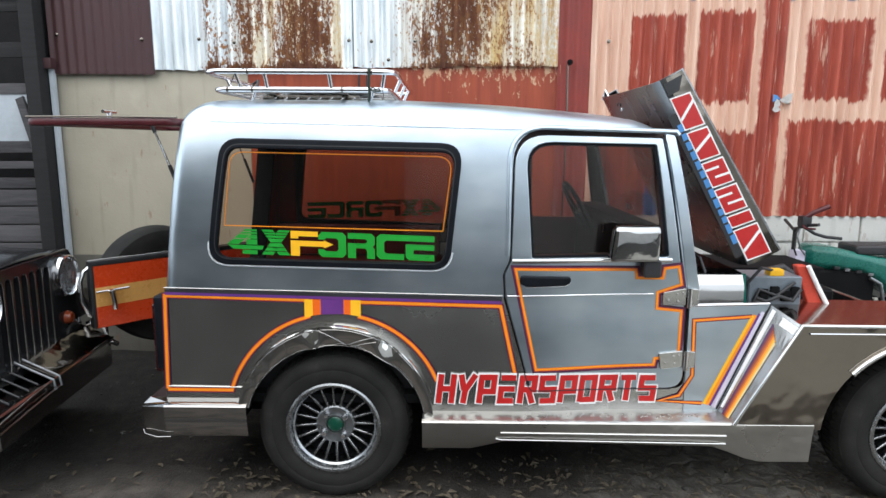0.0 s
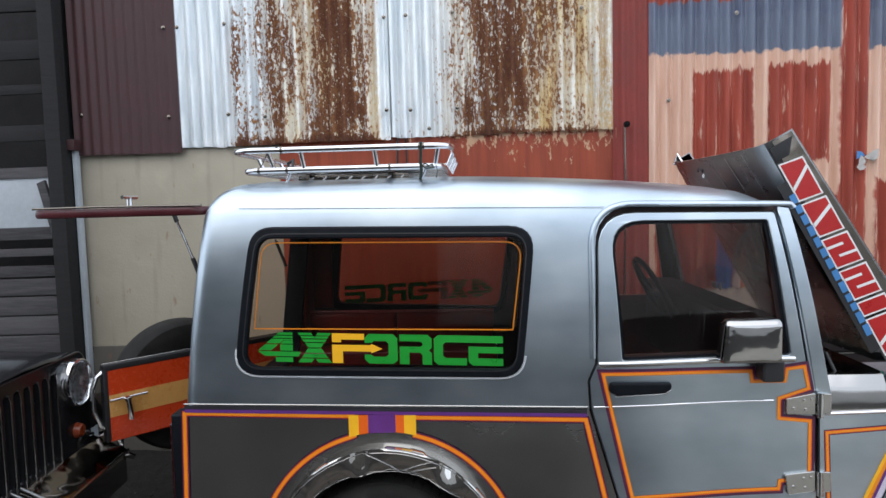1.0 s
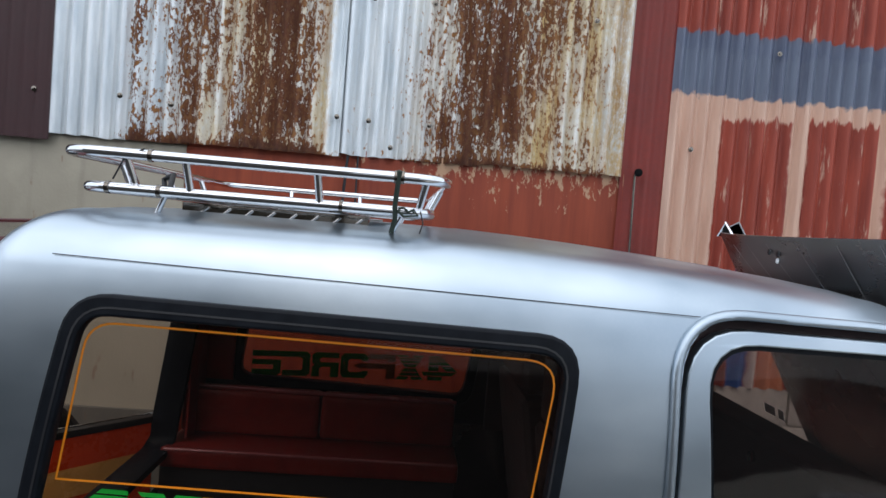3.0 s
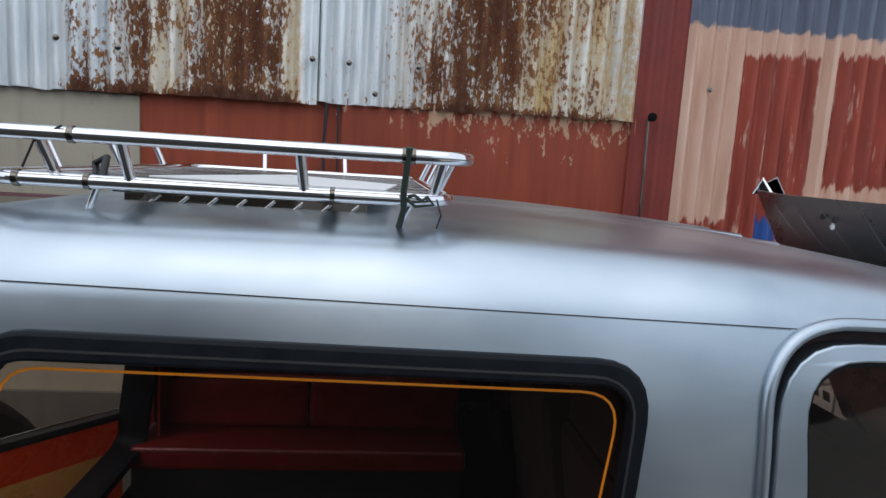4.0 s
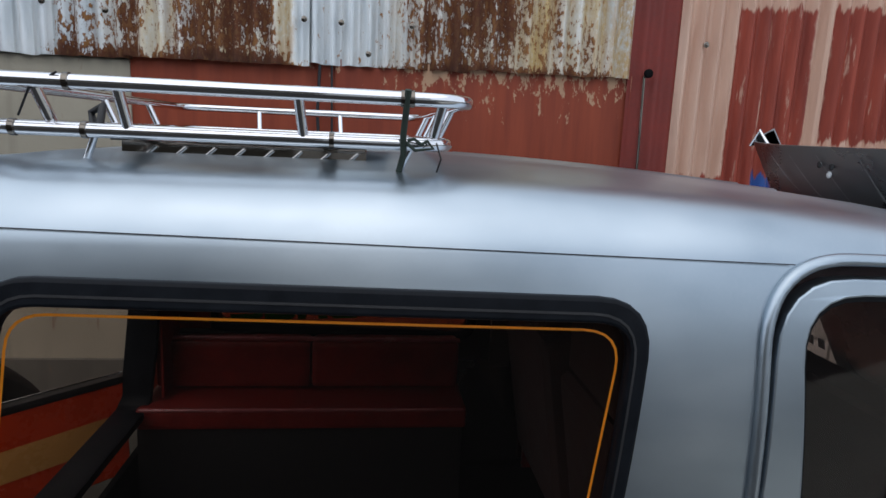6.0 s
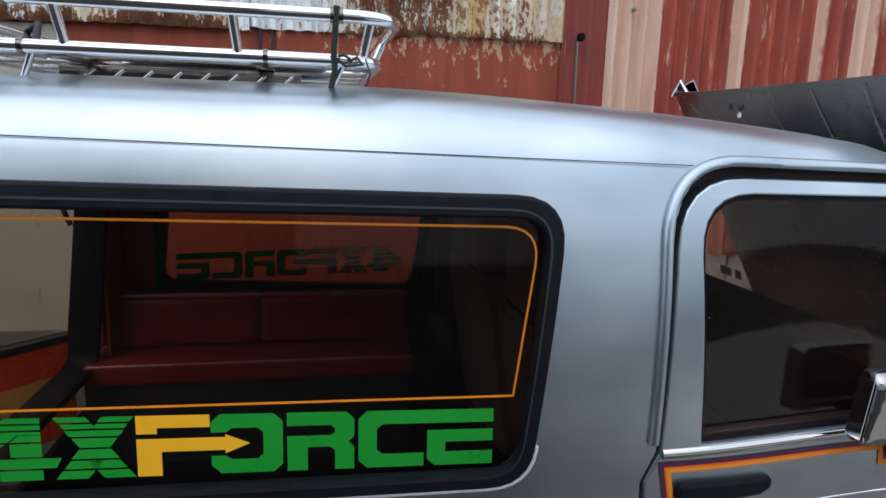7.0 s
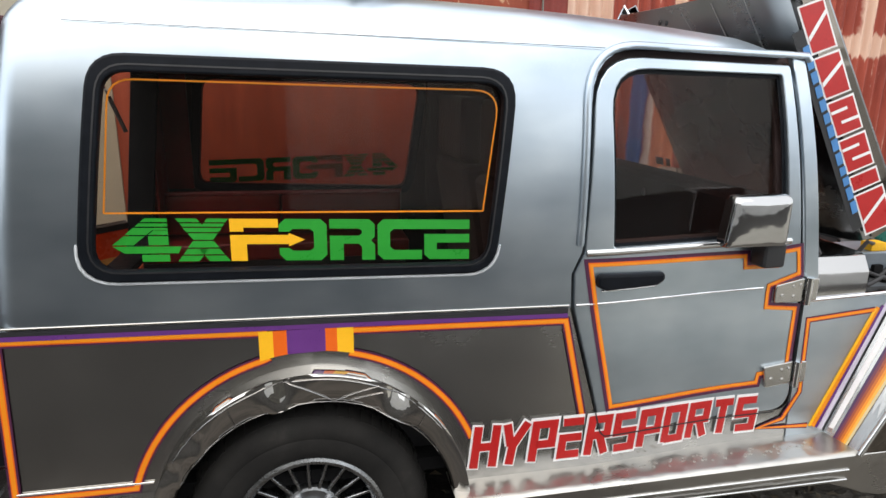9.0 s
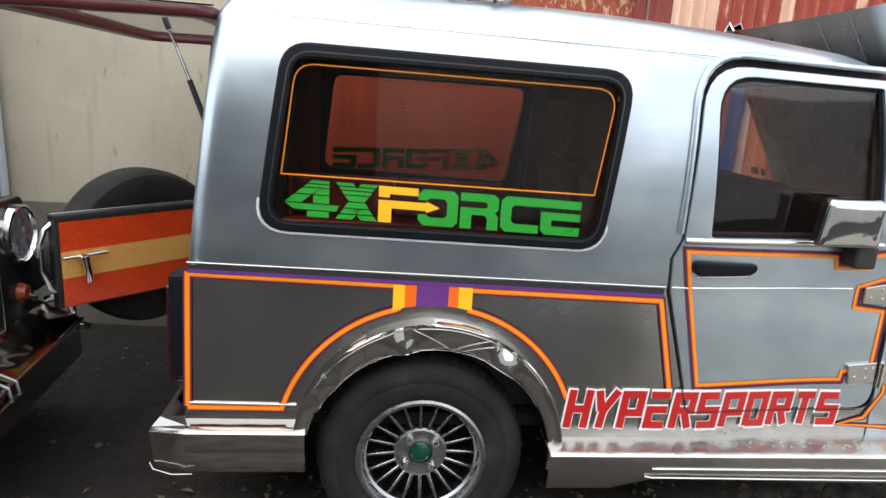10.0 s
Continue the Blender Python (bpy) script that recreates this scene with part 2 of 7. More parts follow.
def ground_material():
    m = Nodes("damp_dark_asphalt", 0.8)
    m.b.inputs["Specular IOR Level"].default_value = 0.25
    co = m.place()
    big, mid, fine = m.noise(0.9, 5, co=co), m.noise(7, 5, co=co), m.noise(80, 4, co=co)
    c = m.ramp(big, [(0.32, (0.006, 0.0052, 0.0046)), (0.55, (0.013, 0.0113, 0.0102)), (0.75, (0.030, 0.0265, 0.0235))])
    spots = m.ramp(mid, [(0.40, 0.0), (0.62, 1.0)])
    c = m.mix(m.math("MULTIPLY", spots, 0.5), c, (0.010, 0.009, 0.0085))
    grit = m.ramp(fine, [(0.55, 0.0), (0.75, 1.0)])
    c = m.mix(m.math("MULTIPLY", grit, 0.35), c, (0.075, 0.068, 0.062))
    sy = m.n("SeparateXYZ")
    m.link(co, sy.inputs[0])
    # dust band also paints the lit foreground; ground between the jeeps stays shade-dark
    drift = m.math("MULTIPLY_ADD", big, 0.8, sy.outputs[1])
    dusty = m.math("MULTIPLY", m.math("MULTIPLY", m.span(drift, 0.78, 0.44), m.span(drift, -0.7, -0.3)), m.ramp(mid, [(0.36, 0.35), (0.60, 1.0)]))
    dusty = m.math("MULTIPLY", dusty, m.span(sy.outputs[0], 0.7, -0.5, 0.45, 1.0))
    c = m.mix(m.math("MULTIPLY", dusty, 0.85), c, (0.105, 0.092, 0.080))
    # unseen ground further out, toned for the reflection in the lower flank
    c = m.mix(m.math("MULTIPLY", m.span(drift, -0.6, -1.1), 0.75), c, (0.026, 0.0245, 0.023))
    # trodden mud, cracked into lumps, and an unseen pale cement apron for the door to reflect
    x, y, z = m.axes()
    edge = m.math("MULTIPLY_ADD", m.noise(0.45, 6, 0.6, co=co), 2.4, -1.2)
    along = m.math("ADD", m.math("MULTIPLY_ADD", y, 0.2, x), m.math("MULTIPLY", edge, 0.4))
    warp = m.n("VectorMath")
    warp.operation = "MULTIPLY_ADD"
    m.link(co, warp.inputs[0])
    warp.inputs[1].default_value = (1, 1, 1)
    tex = m.n("TexNoise")
    tex.inputs["Scale"].default_value = 6.0
    m.link(co, tex.inputs["Vector"])
    off = m.n("VectorMath")
    off.operation = "SCALE"
    off.inputs["Scale"].default_value = 0.30
    m.link(tex.outputs["Color"], off.inputs[0])
    m.link(off.outputs[0], warp.inputs[2])
    cell = m.n("TexVoronoi")
    cell.feature = "DISTANCE_TO_EDGE"
    cell.inputs["Scale"].default_value = 6.5
    m.link(warp.outputs[0], cell.inputs["Vector"])
    crack = m.ramp(cell.outputs["Distance"], [(0.0, 0.35), (0.22, 1.0)])
    loose = m.math("MULTIPLY", edge, 0.35)
    lumps = m.math("MULTIPLY", m.span(m.math("ADD", x, loose), 0.8, 1.6), m.span(m.math("ADD", y, loose), -1.9, -1.4))
    mud = m.ramp(m.math("MULTIPLY_ADD", mid, 0.6, m.math("MULTIPLY", fine, 0.4)), [(0.32, (0.085, 0.078, 0.068)), (0.68, (0.23, 0.212, 0.188))])
    mud = m.mix(crack, (0.05, 0.045, 0.039), mud)
    c = m.mix(m.math("MULTIPLY", lumps, 0.9), c, mud)
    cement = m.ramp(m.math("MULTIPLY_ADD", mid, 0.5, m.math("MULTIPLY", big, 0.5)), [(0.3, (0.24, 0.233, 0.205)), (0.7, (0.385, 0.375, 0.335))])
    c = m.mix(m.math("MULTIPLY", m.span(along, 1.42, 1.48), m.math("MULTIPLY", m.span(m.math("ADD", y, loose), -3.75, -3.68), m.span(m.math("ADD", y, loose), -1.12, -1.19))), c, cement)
    m.base(c)
    m.rough(m.span(mid, 0.3, 0.7, 0.55, 0.95))
    h = m.math("MULTIPLY_ADD", fine, 0.4, m.math("MULTIPLY", mid, 0.9))
    h = m.math("MULTIPLY_ADD", m.math("MULTIPLY", crack, lumps), 0.8, h)
    m.bump(h, 0.8, 0.02)
    return m.mat


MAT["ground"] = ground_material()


def concrete_material(name, lo, hi, streak=0.35):
    m = Nodes(name, 0.9)
    co = m.place()
    big, mid, fine = m.noise(1.1, 5, co=co), m.noise(5, 5, co=co), m.noise(70, 3, co=co)
    drip = m.noise(3.0, 4, stretch=(4.0, 1.0, 0.35), co=co)
    c = m.ramp(big, [(0.3, lo), (0.72, hi)])
    stain = m.ramp(drip, [(0.55, 0.0), (0.75, 1.0)])
    c = m.mix(m.math("MULTIPLY", stain, streak), c, tuple(v * 0.5 for v in lo))
    pale = m.ramp(mid, [(0.6, 0.0), (0.78, 1.0)])
    c = m.mix(m.math("MULTIPLY", pale, 0.25), c, tuple(min(1, v * 1.25) for v in hi))
    rust = m.ramp(m.noise(9, 4, stretch=(2.5, 1, 0.8), co=co), [(0.66, 0.0), (0.72, 1.0)])
    c = m.mix(m.math("MULTIPLY", rust, 0.45), c, (0.20, 0.09, 0.05))
    m.base(c)
    m.bump(m.math("MULTIPLY_ADD", fine, 0.3, mid), 0.35, 0.01)
    return m.mat


MAT["plaster"] = concrete_material("stained_plaster", (0.30, 0.27, 0.21), (0.43, 0.39, 0.31))
MAT["block"] = concrete_material("grey_block", (0.42, 0.41, 0.385), (0.62, 0.61, 0.575))
MAT["dark_wall"] = concrete_material("grimy_wall", (0.07, 0.065, 0.055), (0.15, 0.14, 0.12))
MAT["pale_wall"] = concrete_material("pale_plaster", (0.58, 0.58, 0.56), (0.72, 0.715, 0.69))
MAT["far_wall"] = concrete_material("weathered_wall", (0.22, 0.21, 0.19), (0.34, 0.33, 0.30))


def galvanised_material():
    """White-grey galvanised iron with brown rust fields, ochre stains and speckled edges."""
    m = Nodes("rusty_galvanised", 0.55)
    co = m.place()
    x, y, z = m.axes()
    u = m.span(x, -1.7, 1.3)
    wob = m.noise(2.3, 3, stretch=(1, 1, 0.5), co=co)
    u2 = m.math("ADD", u, m.math("MULTIPLY_ADD", wob, 0.05, -0.025))

    def at(v):
        return (v + 1.7) / 3.0

    amount = m.ramp(u2, [(at(-1.6), 0.0), (at(-1.25), 0.05), (at(-1.19), 0.62), (at(-1.08), 0.46), (at(-0.95), 0.66), (at(-0.72), 0.50),
                         (at(-0.58), 0.80), (at(-0.38), 0.78), (at(-0.27), 0.48), (at(-0.19), 0.05), (at(0.05), 0.16), (at(0.24), 0.50), (at(0.44), 0.80),
                         (at(0.62), 0.84), (at(0.74), 0.60), (at(0.92), 0.62), (at(1.08), 0.55), (at(1.2), 0.2)])
    streak = m.noise(5.0, 6, 0.62, stretch=(4.0, 1, 0.6), co=co)
    speck = m.noise(46, 5, 0.66, stretch=(1.25, 1, 0.7), co=co)
    patch = m.noise(2.2, 4, stretch=(1.6, 1, 0.9), co=co)
    f = m.math("MULTIPLY_ADD", streak, 0.28, m.math("MULTIPLY", speck, 0.52))
    f = m.math("MULTIPLY_ADD", patch, 0.20, f)
    f = m.math("ADD", f, m.math("MULTIPLY_ADD", amount, 0.27, -0.125))
    f = m.math("ADD", f, m.math("MULTIPLY", m.span(z, 2.10, 2.035), m.math("MULTIPLY_ADD", amount, 0.14, 0.04)))
    rust = m.ramp(f, [(0.530, 0.0), (0.562, 1.0)])
    core = m.ramp(f, [(0.58, 0.0), (0.68, 1.0)])
    near = m.ramp(f, [(0.33, 0.0), (0.48, 1.0)])
    ochre_amount = m.ramp(u2, [(at(-1.05), 0.05), (at(-0.9), 0.5), (at(-0.72), 0.85), (at(-0.25), 0.8), (at(-0.2), 0.04), (at(0.1), 0.08), (at(0.3), 0.5), (at(0.68), 0.65), (at(0.8), 1.0), (at(1.15), 0.9)])
    flow = m.noise(3.4, 5, stretch=(6.0, 1, 0.5), co=co)
    ochre = m.math("MULTIPLY", m.math("MULTIPLY", ochre_amount, near), m.ramp(flow, [(0.3, 0.25), (0.62, 1.0)]))
    zinc = m.ramp(m.noise(6, 4, stretch=(5, 1, 0.5), co=co), [(0.3, (0.62, 0.68, 0.72)), (0.65, (0.86, 0.89, 0.90))])
    c = m.mix(ochre, zinc, m.ramp(streak, [(0.35, (0.64, 0.49, 0.23)), (0.65, (0.42, 0.23, 0.06))]))
    c = m.mix(rust, c, m.ramp(speck, [(0.34, (0.055, 0.016, 0.009)), (0.52, (0.145, 0.046, 0.016)), (0.66, (0.42, 0.20, 0.065))]))
    c = m.mix(m.math("MULTIPLY", core, 0.75), c, (0.055, 0.019, 0.011))
    m.base(c)
    m.rough(m.span(rust, 0, 1, 0.40, 0.9))
    bare = m.math("MULTIPLY", m.math("SUBTRACT", 1.0, rust), m.math("SUBTRACT", 1.0, ochre), clamp=True)
    m.link(m.math("MULTIPLY", bare, 0.65), m.b.inputs["Metallic"])
    m.bump(m.math("MULTIPLY_ADD", rust, 0.5, speck), 0.3, 0.004)
    return m.mat


MAT["galvanised"] = galvanised_material()


def red_iron(name, lo, hi, bare=0.4, bottom=0.0):
    """Red oxide paint on corrugated iron, flaking to pale undercoat."""
    m = Nodes(name, 0.6)
    co = m.place()
    big, run = m.noise(1.4, 4, co=co), m.noise(4.5, 5, stretch=(5, 1, 0.4), co=co)
    c = m.ramp(m.math("MULTIPLY_ADD", run, 0.6, m.math("MULTIPLY", big, 0.4)), [(0.35, lo), (0.68, hi)])
    x, y, z = m.axes()
    flake = m.noise(16, 6, 0.7, stretch=(1.6, 1, 0.7), co=co)
    hang = m.math("ADD", flake, m.span(z, 1.80, 2.06, -0.07, 0.15))
    side = m.span(x, -0.1, 0.3, -0.14, 0.0)
    mask = m.ramp(m.math("ADD", hang, side), [(0.62, 0.0), (0.645, 1.0)])
    c = m.mix(m.math("MULTIPLY", mask, bare), c, (0.56, 0.36, 0.22))
    m.base(c)
    m.bump(flake, 0.15, 0.003)
    return m.mat


MAT["red_band"] = red_iron("red_oxide_iron", (0.22, 0.034, 0.013), (0.36, 0.066, 0.024), 0.85)
MAT["plum"] = simple("plum_brown_iron", (0.055, 0.022, 0.024), 0.6, 0.0, 0.2, 5)


def mural_material():
    """Brushed red blocks over a pink undercoat, with a blue band high up."""
    m = Nodes("brushed_red_and_pink_paint", 0.6)
    co = m.place()
    x, y, z = m.axes()
    jag = m.noise(26, 4, stretch=(1.4, 1, 0.16), co=co)
    jag2 = m.noise(9, 3, co=co)
    jz = m.math("ADD", z, m.math("MULTIPLY_ADD", jag, 0.16, -0.08))
    jx = m.math("ADD", x, m.math("MULTIPLY_ADD", jag2, 0.06, -0.03))

    def inside(v, lo, hi, soft=0.008):
        return m.math("MULTIPLY", m.span(v, lo - soft, lo + soft), m.span(v, hi - soft, hi + soft, 1.0, 0.0))

    def block(x0, x1, z0, z1):
        return m.math("MULTIPLY", inside(jx, x0, x1), inside(jz, z0, z1))

    red = None
    for r in ((1.745, 2.115, 1.56, 2.41), (2.215, 2.58, 1.83, 2.435), (2.638, 2.81, 0.9, 4.0), (2.94, 3.39, 1.845, 2.38), (1.5, 2.66, 0.9, 1.63), (2.86, 6.0, 0.9, 1.71), (3.48, 6.0, 1.85, 2.4), (1.42, 6.0, 2.74, 4.0)):
        b = block(*r)
        red = b if red is None else m.math("MAXIMUM", red, b)
    scrape = m.ramp(m.noise(11, 6, 0.65, stretch=(3.2, 1, 0.28), co=co), [(0.60, 1.0), (0.66, 0.25)])
    red = m.math("MULTIPLY", red, scrape)
    run = m.noise(5, 5, stretch=(5, 1, 0.4), co=co)
    pink = m.ramp(run, [(0.3, (0.59, 0.355, 0.26)), (0.7, (0.76, 0.52, 0.40))])
    reds = m.ramp(run, [(0.32, (0.225, 0.034, 0.020)), (0.68, (0.41, 0.074, 0.042))])
    c = m.mix(red, pink, reds)
    bz = m.math("ADD", z, m.math("MULTIPLY_ADD", m.noise(14, 3, co=co), 0.10, -0.05))
    blue = m.math("MULTIPLY", inside(bz, 2.52, 2.84), m.math("SUBTRACT", 1.0, inside(x, 2.638, 2.81)))
    c = m.mix(m.math("MULTIPLY", blue, 0.95), c, m.ramp(run, [(0.3, (0.075, 0.105, 0.17)), (0.7, (0.15, 0.20, 0.28))]))
    low = inside(jz, 1.02, 1.66)
    for x0, x1, colour in ((1.895, 2.005, (0.03, 0.10, 0.36)), (2.012, 2.05, (0.64, 0.58, 0.55)), (2.065, 2.20, (0.62, 0.25, 0.14))):
        c = m.mix(m.math("MULTIPLY", m.math("MULTIPLY", inside(jx, x0, x1), low), scrape), c, colour)
    m.base(c)
    m.bump(jag, 0.12, 0.003)
    return m.mat


MAT["mural"] = mural_material()
MAT["red_strip"] = simple("dark_red_oxide", (0.21, 0.030, 0.022), 0.6, 0.0, 0.2, 5)


def wood_material(name, lo, hi):
    m = Nodes(name, 0.85)
    info = m.n("ObjectInfo")
    shift = m.n("VectorMath")
    shift.operation = "ADD"
    m.link(m.place(), shift.inputs[0])
    m.link(info.outputs["Random"], shift.inputs[1])
    grain = m.noise(6, 6, 0.65, stretch=(0.6, 4, 7), co=shift.outputs[0])
    mid = m.math("MULTIPLY_ADD", info.outputs["Random"], 0.3, m.math("MULTIPLY", grain, 0.8))
    m.base(m.ramp(mid, [(0.25, lo), (0.8, hi)]))
    m.bump(grain, 0.5, 0.006)
    return m.mat


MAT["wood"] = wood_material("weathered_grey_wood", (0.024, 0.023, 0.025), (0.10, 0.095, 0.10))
# copy of the grey wood with shade put into its colour
MAT["wood_dark"] = wood_material("shaded_grey_wood", (0.005, 0.005, 0.006), (0.016, 0.015, 0.016))
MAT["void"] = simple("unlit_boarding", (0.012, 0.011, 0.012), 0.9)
MAT["tarp"] = simple("pale_blue_grey_sheet", (0.42, 0.46, 0.50), 0.55, 0.0, 0.12, 4)
MAT["leaf"] = simple("dry_leaf", (0.085, 0.068, 0.046), 0.8, 0.0, 0.5, 60)
MAT["pebble"] = simple("grey_gravel", (0.045, 0.041, 0.037), 0.85, 0.0, 0.4, 50)


# ---- building helpers ----
ROOTS = {}


def thing(name, label, category, at=(0, 0, 0), turn=0.0, group="", kind=""):
    ob = new(name)
    ob.empty_display_size = 0.2
    m = pose(*at, 0, 0, turn)
    ob.matrix_basis = m
    ROOTS[ob.name] = m
    return tagged(ob, label, category, group, kind)


def part(name, shape, material, parent=None, label="", smooth=True, at=None, local=False):
    """One mesh object. A child of a thing is given in world metres, unless local; a child of a part in that part's own metres."""
    if isinstance(shape, bmesh.types.BMesh):
        me = bpy.data.meshes.new(name)
        shape.to_mesh(me)
        shape.free()
    else:
        me = shape
    if not me.materials:
        for mt in material if isinstance(material, (list, tuple)) else [material]:
            me.materials.append(MAT[mt])
    ob = new(name, me)
    if smooth and not me.get("done"):
        me.shade_smooth()
        me.set_sharp_from_angle(angle=radians(38))
    if parent is not None:
        ob.parent = parent
        if parent.name in ROOTS and not local:
            ob.matrix_parent_inverse = ROOTS[parent.name].inverted()
    if at is not None:
        ob.matrix_basis = at
    if label:
        tagged(ob, label)
    return ob


def evaluated(ob):
    dg = bpy.context.evaluated_depsgraph_get()
    dg.update()
    return bpy.data.meshes.new_from_object(ob.evaluated_get(dg))


def throw(ob):
    data = ob.data
    bpy.data.objects.remove(ob)
    if isinstance(data, bpy.types.Curve):
        bpy.data.curves.remove(data)
    elif isinstance(data, bpy.types.Mesh):
        bpy.data.meshes.remove(data)


def plate(loops, thick, bevel=0.0, m=None):
    """A sheet with holes: 2D loops (the first is the rim) filled and thickened. Local x, y lie in the sheet, z comes out of it."""
    c = bpy.data.curves.new("sheet", "CURVE")
    c.dimensions, c.fill_mode = "2D", "BOTH"
    c.extrude, c.bevel_depth, c.bevel_resolution = max(0.0, thick / 2 - bevel), bevel, 1 if bevel else 0
    for lp in loops:
        s = c.splines.new("POLY")
        s.points.add(len(lp) - 1)
        for p, (u, v) in zip(s.points, lp):
            p.co = (u, v, 0, 1)
        s.use_cyclic_u = True
    if bevel:
        c.offset = -bevel
    ob = new("sheet", c)
    me = evaluated(ob)
    throw(ob)
    if m is not None:
        me.transform(m)
    return me


def tube(points, r, closed=False, res=4, cap=True):
    c = bpy.data.curves.new("tube", "CURVE")
    c.dimensions, c.bevel_depth, c.bevel_resolution, c.use_fill_caps = "3D", r, res, cap
    s = c.splines.new("POLY")
    s.points.add(len(points) - 1)
    for p, co in zip(s.points, points):
        p.co = (*co, 1)
    s.use_cyclic_u = closed
    ob = new("tube", c)
    me = evaluated(ob)
    throw(ob)
    return me


def rounded(points, radii, seg=6):
    """A polygon with rounded corners. radii: one number or one for each corner."""
    if isinstance(radii, (int, float)):
        radii = [radii] * len(points)
    out = []
    n = len(points)
    for i in range(n):
        p, a, b = Vector(points[i]), Vector(points[i - 1]), Vector(points[(i + 1) % n])
        r = radii[i]
        if r <= 0:
            out.append(tuple(p))
            continue
        u, v = (a - p).normalized(), (b - p).normalized()
        cut = r / max(0.05, math.tan(max(0.05, u.angle(v)) / 2))
        cut = min(cut, 0.49 * (a - p).length, 0.49 * (b - p).length)
        s, e = p + u * cut, p + v * cut
        for k in range(seg + 1):
            f = k / seg
            out.append(tuple(s * (1 - f) ** 2 + p * 2 * f * (1 - f) + e * f ** 2))
    return out


def box(x0, x1, y0, y1, z0, z1, bevel=0.0, seg=2, bm=None):
    own = bmesh.new()
    bmesh.ops.create_cube(own, size=1)
    for v in own.verts:
        v.co = ((x0 + x1) / 2 + v.co.x * (x1 - x0), (y0 + y1) / 2 + v.co.y * (y1 - y0), (z0 + z1) / 2 + v.co.z * (z1 - z0))
    if bevel:
        bmesh.ops.bevel(own, geom=list(own.edges), offset=bevel, segments=seg, profile=0.7, affect="EDGES")
    if bm is None:
        return own
    me = bpy.data.meshes.new("tmp")
    own.to_mesh(me)
    own.free()
    bm.from_mesh(me)
    bpy.data.meshes.remove(me)
    return bm


def lathe(profile, seg=48, axis="y", closed=False):
    """Turns a profile of (radius, along) round the axis."""
    bm = bmesh.new()
    rings = []
    for k in range(seg):
        a = 2 * math.pi * k / seg
        ring = []
        for r, h in profile:
            c, s = r * math.cos(a), r * math.sin(a)
            ring.append(bm.verts.new((c, h, s) if axis == "y" else (c, s, h)))
        rings.append(ring)
    n = len(profile)
    for k in range(seg):
        a, b = rings[k], rings[(k + 1) % seg]
        for i in range(n if closed else n - 1):
            j = (i + 1) % n
            bm.faces.new((a[i], a[j], b[j], b[i]))
    bmesh.ops.remove_doubles(bm, verts=bm.verts, dist=1e-5)
    bmesh.ops.recalc_face_normals(bm, faces=bm.faces)
    return bm


def prism(loop, y0, y1):
    """A closed solid: an outline in x, z drawn out from y0 to y1."""
    bm = bmesh.new()
    a = [bm.verts.new((u, y0, v)) for u, v in loop]
    b = [bm.verts.new((u, y1, v)) for u, v in loop]
    bm.faces.new(a)
    bm.faces.new(b[::-1])
    n = len(loop)
    for i in range(n):
        bm.faces.new((a[i], b[i], b[(i + 1) % n], a[(i + 1) % n]))
    bmesh.ops.recalc_face_normals(bm, faces=bm.faces)
    return bm


def ribbon(lines, width, step=0.0):
    """Flat strokes with mitred corners. lines: (points, closed). Local x, y; each stroke lies a little above the one before it."""
    bm = bmesh.new()
    for k, (pts, closed) in enumerate(lines):
        p = [Vector(q).to_2d() for q in pts]
        n = len(p)
        left, right = [], []
        for i in range(n):
            a = p[i - 1] if (i or closed) else None
            b = p[(i + 1) % n] if (i < n - 1 or closed) else None
            d1 = (p[i] - a).normalized() if a is not None else None
            d2 = (b - p[i]).normalized() if b is not None else None
            d1 = d1 if d1 is not None else d2
            d2 = d2 if d2 is not None else d1
            n1, n2 = Vector((-d1.y, d1.x)), Vector((-d2.y, d2.x))
            mt = n1 + n2
            mt = mt.normalized() if mt.length > 1e-6 else n1
            w = width / 2 / max(0.42, mt.dot(n1))
            z = k * step
            left.append(bm.verts.new((*(p[i] + mt * w), z)))
            right.append(bm.verts.new((*(p[i] - mt * w), z)))
        for i in range(n if closed else n - 1):
            j = (i + 1) % n
            bm.faces.new((right[i], right[j], left[j], left[i]))
    me = bpy.data.meshes.new("strokes")
    bm.to_mesh(me)
    bm.free()
    return me


LEAN = 0.026


def taper(x):
    """How far the body draws in towards the bonnet."""
    f = min(1.0, max(0.0, (x - 0.78) / 0.55))
    return 0.035 * f * f * (3 - 2 * f)


def side_y(z, x=0.0):
    """Where the flank of the silver jeep stands at a height and a length."""
    if z <= 0.9:
        return LEAN * (z - 0.35) + taper(x)
    h = min(z, 1.62) - 0.9
    return LEAN * 0.55 - 0.05 * h + 0.04 * h ** 2 + 0.1667 * h ** 3 + 0.267 * max(0.0, z - 1.62) + taper(x)


def crossed(me, levels, axis):
    """Cuts a flat mesh along lines of equal x (axis 0) or y (axis 1), so that it can follow a curve."""
    lo, hi = min(v.co[axis] for v in me.vertices), max(v.co[axis] for v in me.vertices)
    bm = bmesh.new()
    bm.from_mesh(me)
    for q in levels:
        if lo + 1e-4 < q < hi - 1e-4:
            at, along = [0, 0, 0], [0, 0, 0]
            at[axis], along[axis] = q, 1
            bmesh.ops.bisect_plane(bm, geom=bm.verts[:] + bm.edges[:] + bm.faces[:], dist=1e-5, plane_co=at, plane_no=along)
    bm.to_mesh(me)
    bm.free()


TAPER_CUTS = [0.80 + 0.06 * k for k in range(10)]


